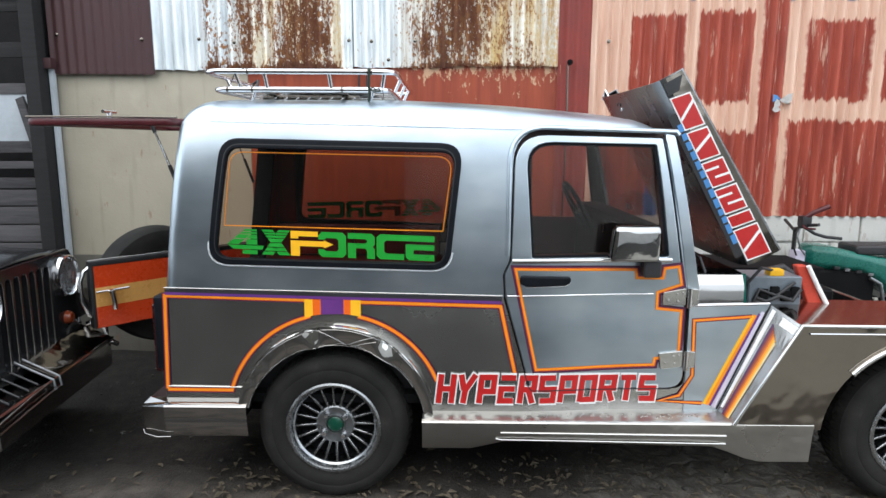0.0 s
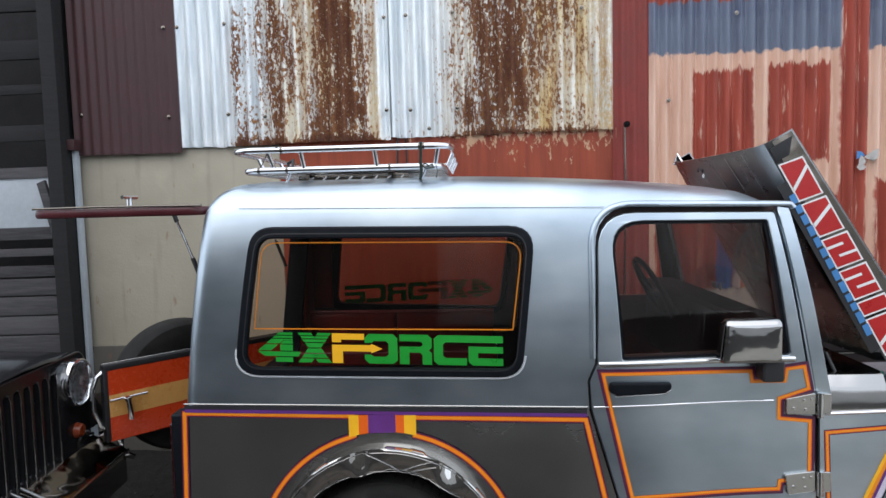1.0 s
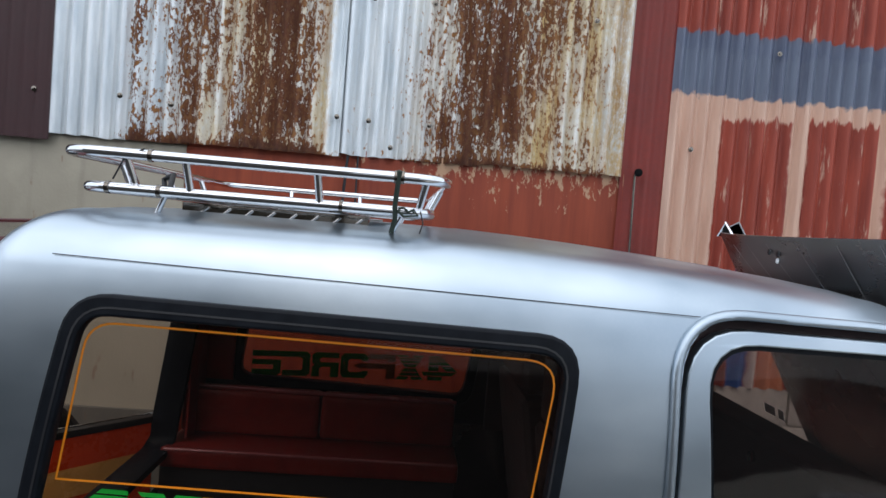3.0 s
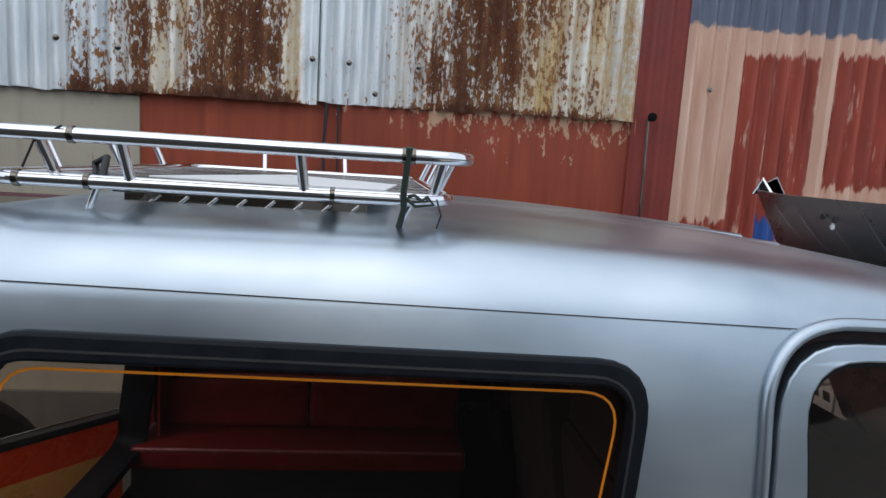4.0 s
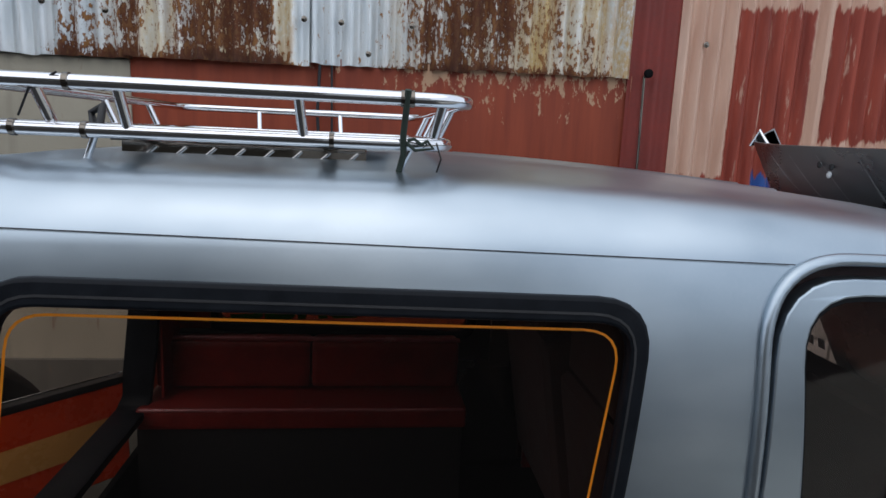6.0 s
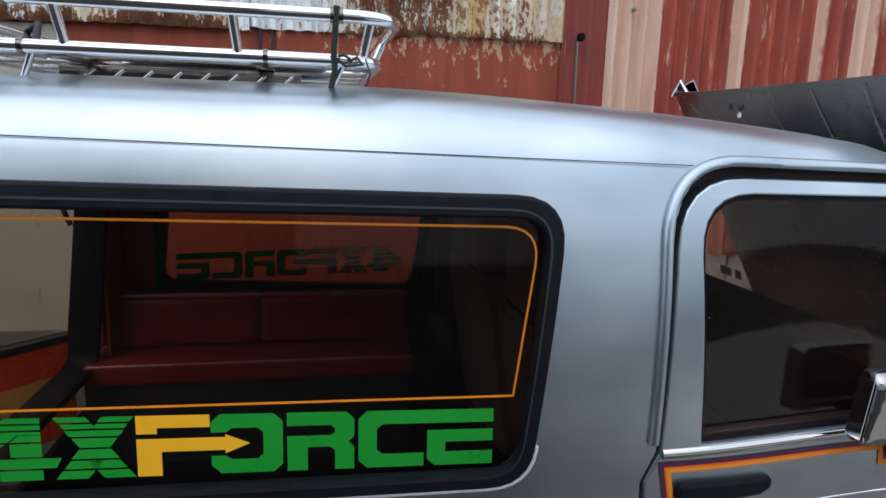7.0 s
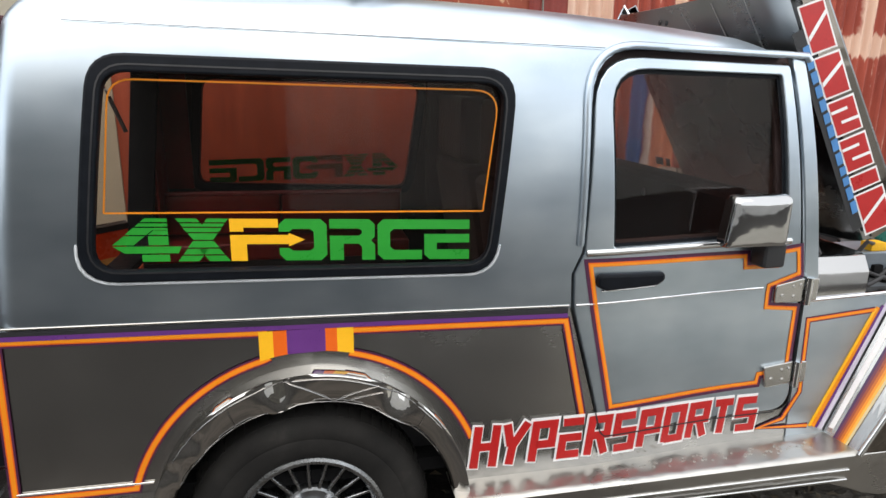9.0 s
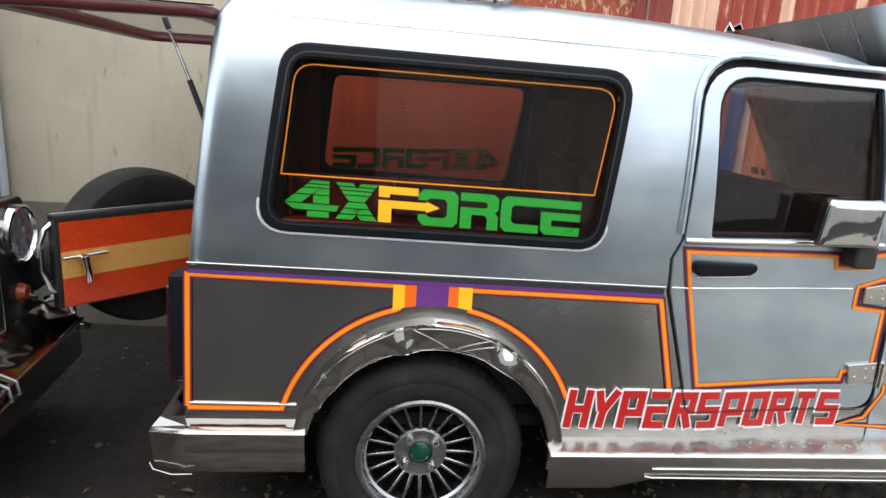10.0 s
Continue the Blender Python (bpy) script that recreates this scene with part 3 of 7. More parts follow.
def on_side(me, out=0.0):
    """Lays a flat mesh (x, y, z) on the leaning flank, its face to the outside; out: metres proud of it."""
    lo, hi = min(v.co.y for v in me.vertices), max(v.co.y for v in me.vertices)
    if hi > 0.92 and hi - lo > 0.06:
        crossed(me, [0.9 + 0.05 * k for k in range(15)], 1)
    lo, hi = min(v.co.x for v in me.vertices), max(v.co.x for v in me.vertices)
    if hi > 0.80 and hi - lo > 0.06:
        crossed(me, TAPER_CUTS, 0)
    for v in me.vertices:
        x, z, w = v.co
        v.co = (x, side_y(z, x) - w - out, z)
    me.update()
    return me


def on_pane(me, out=0.0):
    """Lays a flat mesh on the plane of the side glass."""
    if max(v.co.x for v in me.vertices) > 0.80:
        crossed(me, TAPER_CUTS, 0)
    for v in me.vertices:
        x, z, w = v.co
        v.co = (x, side_y(1.53, x) - 0.030 * (1.53 - z) - w - out, z)
    me.update()
    return me


def flat_polygon(points):
    bm = bmesh.new()
    bm.faces.new([bm.verts.new((u, v, 0)) for u, v in points])
    me = bpy.data.meshes.new("patch")
    bm.to_mesh(me)
    bm.free()
    return me


def cut(solid, cutters):
    """The solid bmesh less the cutter bmeshes, as a mesh."""
    me = bpy.data.meshes.new("solid")
    if isinstance(solid, bmesh.types.BMesh):
        solid.to_mesh(me)
        solid.free()
    else:
        me = solid
    ob = new("solid", me)
    made = []
    for bm in cutters:
        cm = bpy.data.meshes.new("cutter")
        bm.to_mesh(cm)
        bm.free()
        co = new("cutter", cm)
        made.append(co)
        mod = ob.modifiers.new("cut", "BOOLEAN")
        mod.operation, mod.solver, mod.object = "DIFFERENCE", "EXACT", co
    out = evaluated(ob)
    for o in (ob, *made):
        throw(o)
    return out


# ---- the setting ----
def spread(lo, hi, step, far):
    inner = list(np.arange(lo, hi + step / 2, step))
    return [-f for f in far[::-1]] + [float(v) for v in inner] + list(far)


def make_ground():
    xs = spread(-3.6, 5.0, 0.08, [8, 14, 30, 80, 300])
    ys = spread(-4.0, 2.4, 0.08, [6, 12, 30, 80, 300])
    bm = bmesh.new()
    grid = []
    for y in ys:
        row = []
        for x in xs:
            near = -3.7 < x < 5.1 and -4.1 < y < 2.5
            rough = min(1.0, max(0.0, (x - y - 1.3) / 1.0))
            z = 0.018 * noise.noise((x * 1.7, y * 1.7, 0)) + (0.008 + 0.022 * rough) * noise.noise((x * 5.5, y * 5.5, 3)) - 0.010 - 0.012 * rough if near else -0.02
            row.append(bm.verts.new((x, y, z)))
        grid.append(row)
    for a, b in zip(grid, grid[1:]):
        for i in range(len(xs) - 1):
            bm.faces.new((a[i], a[i + 1], b[i + 1], b[i]))
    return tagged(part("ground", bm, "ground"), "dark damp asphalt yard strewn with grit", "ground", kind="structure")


make_ground()


def corrugated(x0, x1, z0, z1, y, pitch=0.076, depth=0.017, ragged=0.0, phase=0.0, seed=0, lift=0.0):
    """One corrugated iron sheet, its flutes upright."""
    rng = random.Random(seed)
    bm = bmesh.new()
    n = max(6, int((x1 - x0) / pitch * 10))
    zs = [z0, z0 + 0.03, (z0 + z1) / 2, z1]
    rows = []
    sag = [rng.uniform(-1, 1) for _ in range(8)]
    for k, z in enumerate(zs):
        row = []
        for i in range(n + 1):
            x = x0 + (x1 - x0) * i / n
            w = depth * math.sin(2 * math.pi * (x - phase) / pitch)
            zz = z + (ragged * noise.noise((x * 9, seed, 1)) if k < 2 else 0)
            row.append(bm.verts.new((x, y + w + 0.004 * sag[k % 8] + (lift if k == 0 else 0), zz)))
        rows.append(row)
    for a, b in zip(rows, rows[1:]):
        for i in range(n):
            bm.faces.new((a[i], a[i + 1], b[i + 1], b[i]))
    ext = bmesh.ops.extrude_face_region(bm, geom=list(bm.faces))
    for v in ext["geom"]:
        if isinstance(v, bmesh.types.BMVert):
            v.co.y += 0.002
    bmesh.ops.recalc_face_normals(bm, faces=bm.faces)
    return bm


WALL_Y = 1.98
# plain wall behind the sheets closes the yard
wall = tagged(part("wall_north", box(-2.32, 9.0, WALL_Y + 0.05, WALL_Y + 0.2, -0.05, 4.4), "far_wall"), "old yard wall clad in painted and rusty iron sheets", "wall", kind="structure")
part("plaster_panel", box(-2.30, -0.913, WALL_Y - 0.005, WALL_Y + 0.06, -0.05, 2.03, 0.006), "plaster", wall, "stained beige cement plaster")

sheet_edges = [(-1.558, -0.895), (-0.917, -0.168), (-0.19, 0.515), (0.50, 1.245)]
for k, (a, b) in enumerate(sheet_edges):
    z0 = 2.02 + 0.011 * (k + 1)
    part("corrugated_sheet", corrugated(a, b, z0, 4.3, WALL_Y - 0.036 - 0.004 * (k % 2), ragged=0.010, seed=k, phase=0.01 * k), "galvanised", wall, "white galvanised iron sheet eaten by brown rust")
part("corrugated_sheet", corrugated(-2.26, -1.54, 2.0, 4.3, WALL_Y - 0.045, pitch=0.066, depth=0.006, seed=9, ragged=0.006), "plum", wall, "plum brown painted iron sheet")
part("corrugated_sheet", corrugated(-0.912, 0.00, 0.5, 2.08, WALL_Y - 0.001, pitch=0.19, depth=0.004, seed=11), "red_band", wall, "red oxide iron sheet")
part("corrugated_sheet", corrugated(-0.06, 1.27, 0.5, 2.08, WALL_Y - 0.010, pitch=0.19, depth=0.004, seed=12), "red_band", wall, "flaking red oxide iron sheet")
part("corrugated_sheet", corrugated(1.245, 1.48, 0.5, 4.3, WALL_Y - 0.022, pitch=0.07, depth=0.007, seed=13), "red_strip", wall, "narrow dark red iron sheet")
for k, (a, b) in enumerate(((1.467, 2.19), (2.17, 2.92), (2.90, 3.65), (3.63, 4.38), (4.36, 5.1), (5.08, 5.9))):
    part("corrugated_sheet", corrugated(a, b, 1.035, 4.3, WALL_Y - 0.030 - 0.004 * (k % 2), seed=20 + k, ragged=0.006), "mural", wall, "iron sheet brushed with red and pink paint")

part("plinth", box(-2.30, -0.915, WALL_Y - 0.03, WALL_Y - 0.006, -0.05, 0.72, 0.008), "dark_wall", wall, "grimy dark base course")

# sheet nails with their washers
nail_mesh = lathe([(0.0, -0.006), (0.005, -0.005), (0.007, -0.001), (0.013, 0.0), (0.013, 0.003)], 10)
nm = bpy.data.meshes.new("nail")
nail_mesh.to_mesh(nm)
nail_mesh.free()
for x, z in [(-1.53, 2.80), (-1.22, 2.81), (-0.93, 2.80), (-0.19, 2.81), (-0.05, 2.817), (0.247, 2.825), (-1.22, 2.236), (-0.98, 2.215), (-0.036, 2.225), (0.263, 2.229), (-0.19, 2.23), (-1.616, 2.231), (-2.2, 2.26), (-1.62, 2.80), (0.7, 2.82), (1.05, 2.82), (1.587, 2.231), (2.0, 2.75), (0.08, 2.104)]:
    part("nail", nm, "dark_steel", wall, at=pose(x, WALL_Y - 0.056, z))
# rods and a nail head at the joint of the red sheets
part("rod", tube([(1.315, WALL_Y - 0.045, 2.08), (1.322, WALL_Y - 0.045, 1.7), (1.305, WALL_Y - 0.045, 0.6)], 0.006), "dark_steel", wall, "thin rusty iron rod")
part("nail", lathe([(0.0, -0.02), (0.02, -0.012), (0.02, 0.0), (0.008, 0.02)], 12), "shadow_black", wall, at=pose(1.325, WALL_Y - 0.06, 2.09))
part("rod", tube([(-0.125, WALL_Y - 0.035, 2.05), (-0.135, WALL_Y - 0.03, 1.85), (-0.12, WALL_Y - 0.035, 1.6)], 0.007), "groove", wall, "dark tube between the sheets")
part("rod", tube([(-0.075, WALL_Y - 0.035, 2.05), (-0.07, WALL_Y - 0.03, 1.6)], 0.005), "groove", wall, "dark tube between the sheets")
# a shred of blue and white paper stuck to the iron
bm = bmesh.new()
for k in range(7):
    rng = random.Random(k)
    cx, cz = 2.80 + rng.uniform(-0.06, 0.06), 1.82 + rng.uniform(-0.05, 0.05)
    vs = [bm.verts.new((cx + 0.045 * math.cos(a) * rng.uniform(0.3, 0.9), WALL_Y - 0.048 - 0.004 * k, cz + 0.03 * math.sin(a) * rng.uniform(0.5, 1.3))) for a in np.arange(0, 6.28, 1.05)]
    bm.faces.new(vs[::-1]).material_index = 0 if k == 1 else 1
part("paper_shred", bm, ["blue", "old_paper"], wall, "torn blue and white paper scrap", smooth=False)

# grey hollow-block footing under the painted sheets
footing = tagged(part("wall_footing", box(1.2, 6.0, WALL_Y + 0.0, WALL_Y + 0.05, -0.05, 1.06), "block"), "grey mortared hollow-block footing wall", "wall", kind="structure")
blk = bpy.data.meshes.new("block")
bb = box(-0.195, 0.195, -0.02, 0.02, -0.092, 0.092, 0.008)
bb.to_mesh(blk)
bb.free()
blk.materials.append(MAT["block"])
rng = random.Random(4)
for row in range(5):
    for col in range(7):
        part("block", blk, "block", footing, at=pose(2.05 + col * 0.405 + (0.2 if row % 2 else 0), WALL_Y - 0.002 + rng.uniform(-0.004, 0.004), 0.945 - row * 0.2, 0, 0, rng.uniform(-0.5, 0.5)))

# unseen walls behind the viewer, added to shape what body and glass reflect
tagged(part("wall_south", box(3.6, 14, -9.2, -9.0, -0.05, 2.4), "pale_wall"), "unseen low pale wall added for the body to reflect", "wall", kind="structure")
tagged(part("wall_south_2", box(-14, -0.3, -9.4, -9.0, -0.05, 5.6), "dark_wall"), "unseen tall dark wall added to darken reflections", "wall", kind="structure")
tagged(part("wall_south_3", box(-0.3, 3.6, -9.3, -9.0, -0.05, 5.0), "pale_wall"), "unseen tall pale wall added to brighten reflections", "wall", kind="structure")

# ---- the board shed beside the plaster wall ----
shed = thing("board_shed", "old shed of grey weathered boards with gaps", "shed", (-3.2, 2.0, 0))
# near-black backing paints the unlit inside behind the gaps
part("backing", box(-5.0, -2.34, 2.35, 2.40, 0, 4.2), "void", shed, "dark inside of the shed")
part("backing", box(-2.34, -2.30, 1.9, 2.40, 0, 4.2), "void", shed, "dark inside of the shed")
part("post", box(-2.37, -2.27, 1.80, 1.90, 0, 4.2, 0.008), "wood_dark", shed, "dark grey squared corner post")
part("post", box(-2.265, -2.240, 1.90, 1.945, 0, 2.03, 0.004), "tarp", shed, "pale painted batten")
part("sheet", box(-3.6, -2.385, 1.875, 1.882, 1.53, 1.86, 0.002), "tarp", shed, "pale sheet nailed between the boards")
rng = random.Random(8)
for z0, z1 in [(2.92, 3.02), (2.62, 2.74), (2.40, 2.46), (2.10, 2.20), (1.86, 1.93), (1.46, 1.54), (1.35, 1.40), (1.215, 1.285), (1.09, 1.20), (0.96, 1.08), (0.83, 0.95), (0.70, 0.82), (0.55, 0.68), (0.40, 0.53), (0.25, 0.38), (0.10, 0.23)]:
    b = box(-3.7, -2.375, 1.86 + rng.uniform(-0.008, 0.008), 1.888, z0, z1, 0.004)
    for v in b.verts:
        v.co.z += 0.012 * (v.co.x + 2.4) * rng.uniform(0.6, 1.2)
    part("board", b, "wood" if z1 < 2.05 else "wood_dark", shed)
part("brace", plate([[(-2.46, 1.82), (-2.41, 1.84), (-2.27, 1.30), (-2.33, 1.28)]], 0.03, 0.003, pose(0, 1.83, 0, 90, 0, 0)), "wood", shed, "slanting grey plank")
part("rail", box(-2.36, -2.22, 1.86, 1.92, 2.03, 2.10, 0.004), "plum", shed, "plum brown cross rail")


# ---- the silver jeep ----
from mathutils import bvhtree, interpolate

W = 1.50
jeep = thing("silver_jeep", "long silver stainless jeep with orange and purple striping", "jeep", (0.9, 0.75, 0))


def rear_x(z):
    return -0.705 + 0.122 * (z - 0.92)


def front_x(z):
    return 1.40 + 0.225 * (1.637 - z)


def drop(x):
    return 0.082 * max(0.0, (x - 0.15) / 1.25) ** 1.7


def ring(bm, z, inset, rc=0.06):
    x0, x1 = rear_x(min(z, 1.6)) + inset, front_x(min(z, 1.6)) - inset
    y0 = side_y(min(z, 1.6)) + inset
    y1 = W - y0
    r = max(0.02, rc - inset * 0.25)
    pts = []

    def straight(a, b, n):
        for k in range(n):
            f = k / n
            pts.append((a[0] + (b[0] - a[0]) * f, a[1] + (b[1] - a[1]) * f))

    def corner(cx, cy, a0, n=6):
        for k in range(n):
            a = radians(a0 + 90 * k / n)
            pts.append((cx + r * math.cos(a), cy + r * math.sin(a)))

    straight((x0 + r, y0), (x1 - r, y0), 36)
    corner(x1 - r, y0 + r, -90)
    straight((x1, y0 + r), (x1, y1 - r), 14)
    corner(x1 - r, y1 - r, 0)
    straight((x1 - r, y1), (x0 + r, y1), 36)
    corner(x0 + r, y1 - r, 90)
    straight((x0, y1 - r), (x0, y0 + r), 14)
    corner(x0 + r, y0 + r, 180)
    s = min(1.0, max(0.0, (z - 1.5) / 0.2))
    return [bm.verts.new((x, y + taper(x) * (1 - 2 * y / W), z - drop(x) * s)) for x, y in pts]


def body_shell():
    bm = bmesh.new()
    levels = [(z, 0.0) for z in (0.905, 0.98, 1.04, 1.10, 1.17, 1.24, 1.31, 1.38, 1.45, 1.51, 1.56, 1.602)]
    R, start = 0.152, math.atan(0.255)
    for k in range(1, 11):
        a = start + (math.pi / 2 - start) * k / 10
        levels.append((1.602 + R * (math.sin(a) - math.sin(start)), R * (math.cos(start) - math.cos(a))))
    levels += [(1.7235, 0.19), (1.730, 0.28), (1.734, 0.42), (1.736, 0.56), (1.737, 0.66)]
    rings = [ring(bm, z, d) for z, d in levels]
    for a, b in zip(rings, rings[1:]):
        n = len(a)
        for i in range(n):
            bm.faces.new((a[i], a[(i + 1) % n], b[(i + 1) % n], b[i]))
    bm.faces.new(rings[-1])
    bmesh.ops.recalc_face_normals(bm, faces=bm.faces)
    me = bpy.data.meshes.new("shell")
    bm.to_mesh(me)
    bm.free()
    me.materials.append(MAT["silver"])
    me.materials.append(MAT["liner"])
    skin = me.copy()
    ob = new("shell", me)
    mod = ob.modifiers.new("thick", "SOLIDIFY")
    mod.thickness, mod.offset, mod.material_offset = 0.022, -1.0, 1
    out = evaluated(ob)
    throw(ob)
    return out, skin


# outlines on the flank, in x and z
DOOR = [(0.767, 1.580), (1.376, 1.567), (1.497, 0.905), (1.514, 0.505), (0.852, 0.503), (0.738, 0.905), (0.731, 1.005), (0.757, 1.064)]
DOOR_R = [0.135, 0.012, 0.25, 0.07, 0.03, 0.02, 0.02, 0.02]
APERTURE = [(0.760, 1.602), (1.384, 1.588), (1.504, 0.905), (1.521, 0.498), (0.846, 0.496), (0.731, 0.905), (0.724, 1.005), (0.750, 1.066)]
PANE_D = [(0.808, 1.549), (1.350, 1.540), (1.418, 1.078), (0.843, 1.074)]
PANE_D_R = [0.105, 0.012, 0.012, 0.012]
SEAL = [(-0.431, 1.560), (0.557, 1.542), (0.501, 1.022), (-0.501, 1.044)]
INNER = [(-0.402, 1.518), (0.522, 1.503), (0.480, 1.050), (-0.464, 1.070)]
FAR_OPEN = [(-0.405, 1.512), (0.550, 1.502), (0.480, 1.030), (-0.452, 1.062)]
SEAL_R = 0.085


def grow(points, d):
    """The outline, d metres larger all round."""
    n = len(points)
    area = sum(points[i][0] * points[(i + 1) % n][1] - points[(i + 1) % n][0] * points[i][1] for i in range(n))
    sg = 1 if area > 0 else -1
    out = []
    for i in range(n):
        p, a, b = Vector(points[i]), Vector(points[i - 1]), Vector(points[(i + 1) % n])
        u, v = (p - a).normalized(), (b - p).normalized()
        n1, n2 = Vector((u.y, -u.x)) * sg, Vector((v.y, -v.x)) * sg
        m = (n1 + n2).normalized()
        out.append(tuple(p + m * d / max(0.4, m.dot(n1))))
    return out


door_gap = rounded(APERTURE, [r + 0.008 for r in DOOR_R])
cutters = [
    prism(rounded(grow(SEAL, -0.02), SEAL_R - 0.015), -0.3, 0.5),
    prism(rounded(grow(FAR_OPEN, 0.012), 0.06), W - 0.4, W + 0.3),
    prism(door_gap, -0.3, 0.4),
    prism(rounded([(1.02, 1.549), (1.350, 1.540), (1.418, 1.078), (1.03, 1.074)], 0.05), W - 0.4, W + 0.3),
    box(1.15, 1.8, 0.12, W - 0.12, 1.01, 1.555, 0.04),
    box(-1.0, -0.45, 0.11, 1.235, 0.80, 1.57, 0.05),
]


def keep_normals(me, source):
    """Gives the cut mesh the smooth normals of the uncut one, away from the cut edges."""
    tree = bvhtree.BVHTree.FromPolygons([v.co.copy() for v in source.vertices], [tuple(q.vertices) for q in source.polygons])
    normals = [v.normal.copy() for v in source.vertices]
    out = [None] * len(me.loops)
    for q in me.polygons:
        q.use_smooth = True
        for li in q.loop_indices:
            co = me.vertices[me.loops[li].vertex_index].co
            hit, _, fi, _ = tree.find_nearest(co)
            face = source.polygons[fi]
            ids = list(face.vertices)
            lined = face.normal.dot(q.normal)
            if len(ids) > 8 or (hit - co).length > 0.006 or (lined < 0.75 and not (q.area < 4e-5 and lined > 0.2)):
                out[li] = q.normal.copy()
                continue
            ws = interpolate.poly_3d_calc([source.vertices[i].co for i in ids], hit)
            n = Vector((0, 0, 0))
            for i, w in zip(ids, ws):
                n += normals[i] * w
            out[li] = n.normalized() if n.length > 0 else q.normal.copy()
    me.normals_split_custom_set(out)
    me["done"] = 1
    return me


shell_solid, shell_skin = body_shell()
part("upper_body", keep_normals(cut(shell_solid, cutters), shell_skin), "silver", jeep, "satin silver upper body and roof")

# black band added round the rear opening, to keep its lit cut edge dark
trim = plate([rounded([(0.098, 0.80), (1.247, 0.80), (1.247, 1.582), (0.098, 1.582)], 0.06), rounded([(0.122, 0.83), (1.223, 0.83), (1.223, 1.556), (0.122, 1.556)], 0.05)], 0.10, 0.004)
for v in trim.vertices:
    y, z, w = v.co
    v.co = (rear_x(z) + 0.044 + w, y, z)
trim.update()
part("rear_opening_trim", trim, "rubber", jeep, "added black band darkening the edge of the rear opening")

# shallow pressed ribs on the roof
def roof_z(x, y):
    d = min(y, W - y) - 0.047
    return 1.7155 + 0.0205 * min(1.0, max(0.0, (d - 0.150) / 0.45)) ** 0.6 - drop(x)


for y in (0.56, 0.72, 0.88, 1.04, 1.20):
    part("roof_rib", tube([(x, y, roof_z(x, y) - 0.0205) for x in np.arange(0.33, 1.1, 0.05)], 0.0235), "silver", jeep)

# drip seam along the roof
seam_pts = [(-0.48 + 1.275 * k / 20, 1.625 - 0.027 * k / 20) for k in range(21)]
part("roof_seam", on_side(ribbon([(seam_pts, False)], 0.0018), 0.003), "groove", jeep)

# rear side window
window = part("side_window", on_pane(plate([rounded(grow(INNER, 0.006), SEAL_R - 0.03)], 0.004), -0.008), "tint", jeep, "tinted side window with green lettering")
window.visible_shadow = False
part("window_seal", on_side(plate([rounded(SEAL, SEAL_R), rounded(INNER, SEAL_R - 0.03)], 0.034, 0.006), -0.003), "rubber", window, "thick black rubber seal")
part("seal_groove", on_side(ribbon([(rounded(grow(SEAL, -0.024), SEAL_R - 0.016), True)], 0.004), 0.0155), "plastic", window)
bead = [p for p in rounded(grow(SEAL, 0.004), SEAL_R) if p[1] < 1.16]
bead.sort(key=lambda p: math.atan2(p[1] - 1.3, p[0]))
part("seal_bead", on_side(tube([(u, v, -0.010 * max(0.0, v - 1.085) / 0.075) for u, v in bead], 0.0052), 0.003), "pale_bead", window, "pale bead under the seal")
pin = rounded([(-0.397, 1.503), (0.513, 1.487), (0.474, 1.182), (-0.435, 1.201)], [0.06, 0.06, 0.001, 0.001])
part("pinstripe", on_pane(ribbon([(pin, True)], 0.0042), -0.0042), "orange", window, "thin orange pinstripe")
far_window = part("side_window", plate([rounded(grow(FAR_OPEN, 0.02), 0.06)], 0.004, 0, pose(0, W - 0.03, 0, 90, 0, 0)), "tint_far", jeep, "tinted side window of the far flank")
far_window.visible_shadow = False
part("window_seal", plate([rounded(grow(FAR_OPEN, 0.04), 0.08), rounded(FAR_OPEN, 0.05)], 0.05, 0.006, pose(0, W - 0.035, 0, 90, 0, 0)), "rubber", far_window, "thick black rubber seal")

# lettering strokes on a unit box
GLYPH = {
    "H": [[(0.08, 0), (0.08, 1)], [(0.92, 0), (0.92, 1)], [(0.08, 0.5), (0.92, 0.5)]],
    "Y": [[(0.05, 1), (0.33, 0.46)], [(1.0, 1), (0.42, 0.46), (0.36, 0)]],
    "P": [[(0.08, 0), (0.08, 0.92), (0.92, 0.92), (0.92, 0.42), (0.2, 0.42)]],
    "E": [[(0.02, 0.92), (1.0, 0.92)], [(1.0, 0.52), (0.10, 0.52), (0.10, 0.09), (0.98, 0.09)]],
    "R": [[(0.08, 0), (0.08, 0.92), (0.92, 0.92), (0.92, 0.5), (0.2, 0.5)], [(0.55, 0.5), (0.92, 0.0)]],
    "S": [[(0.95, 0.92), (0.08, 0.92), (0.08, 0.5), (0.92, 0.5), (0.92, 0.08), (0.05, 0.08)]],
    "O": [[(0.08, 0.08), (0.92, 0.08), (0.92, 0.92), (0.08, 0.92), (0.08, 0.0)]],
    "T": [[(0.0, 0.92), (1.0, 0.92)], [(0.5, 0.92), (0.5, 0)]],
}


def letter(ch, x0, x1, z0, z1, width, slant=0.0, out_step=0.00012):
    lines = []
    for st in GLYPH[ch]:
        lines.append(([(x0 + u * (x1 - x0) + slant * (v - 0.5) * (z1 - z0), z0 + v * (z1 - z0)) for u, v in st], False))
    return ribbon(lines, width, out_step)


# green and orange words on the side window
G = -0.0042


def slope(x, z):
    return z - 0.034 * x


def sloped(me):
    for v in me.vertices:
        v.co.y = slope(v.co.x, v.co.y)
    return me


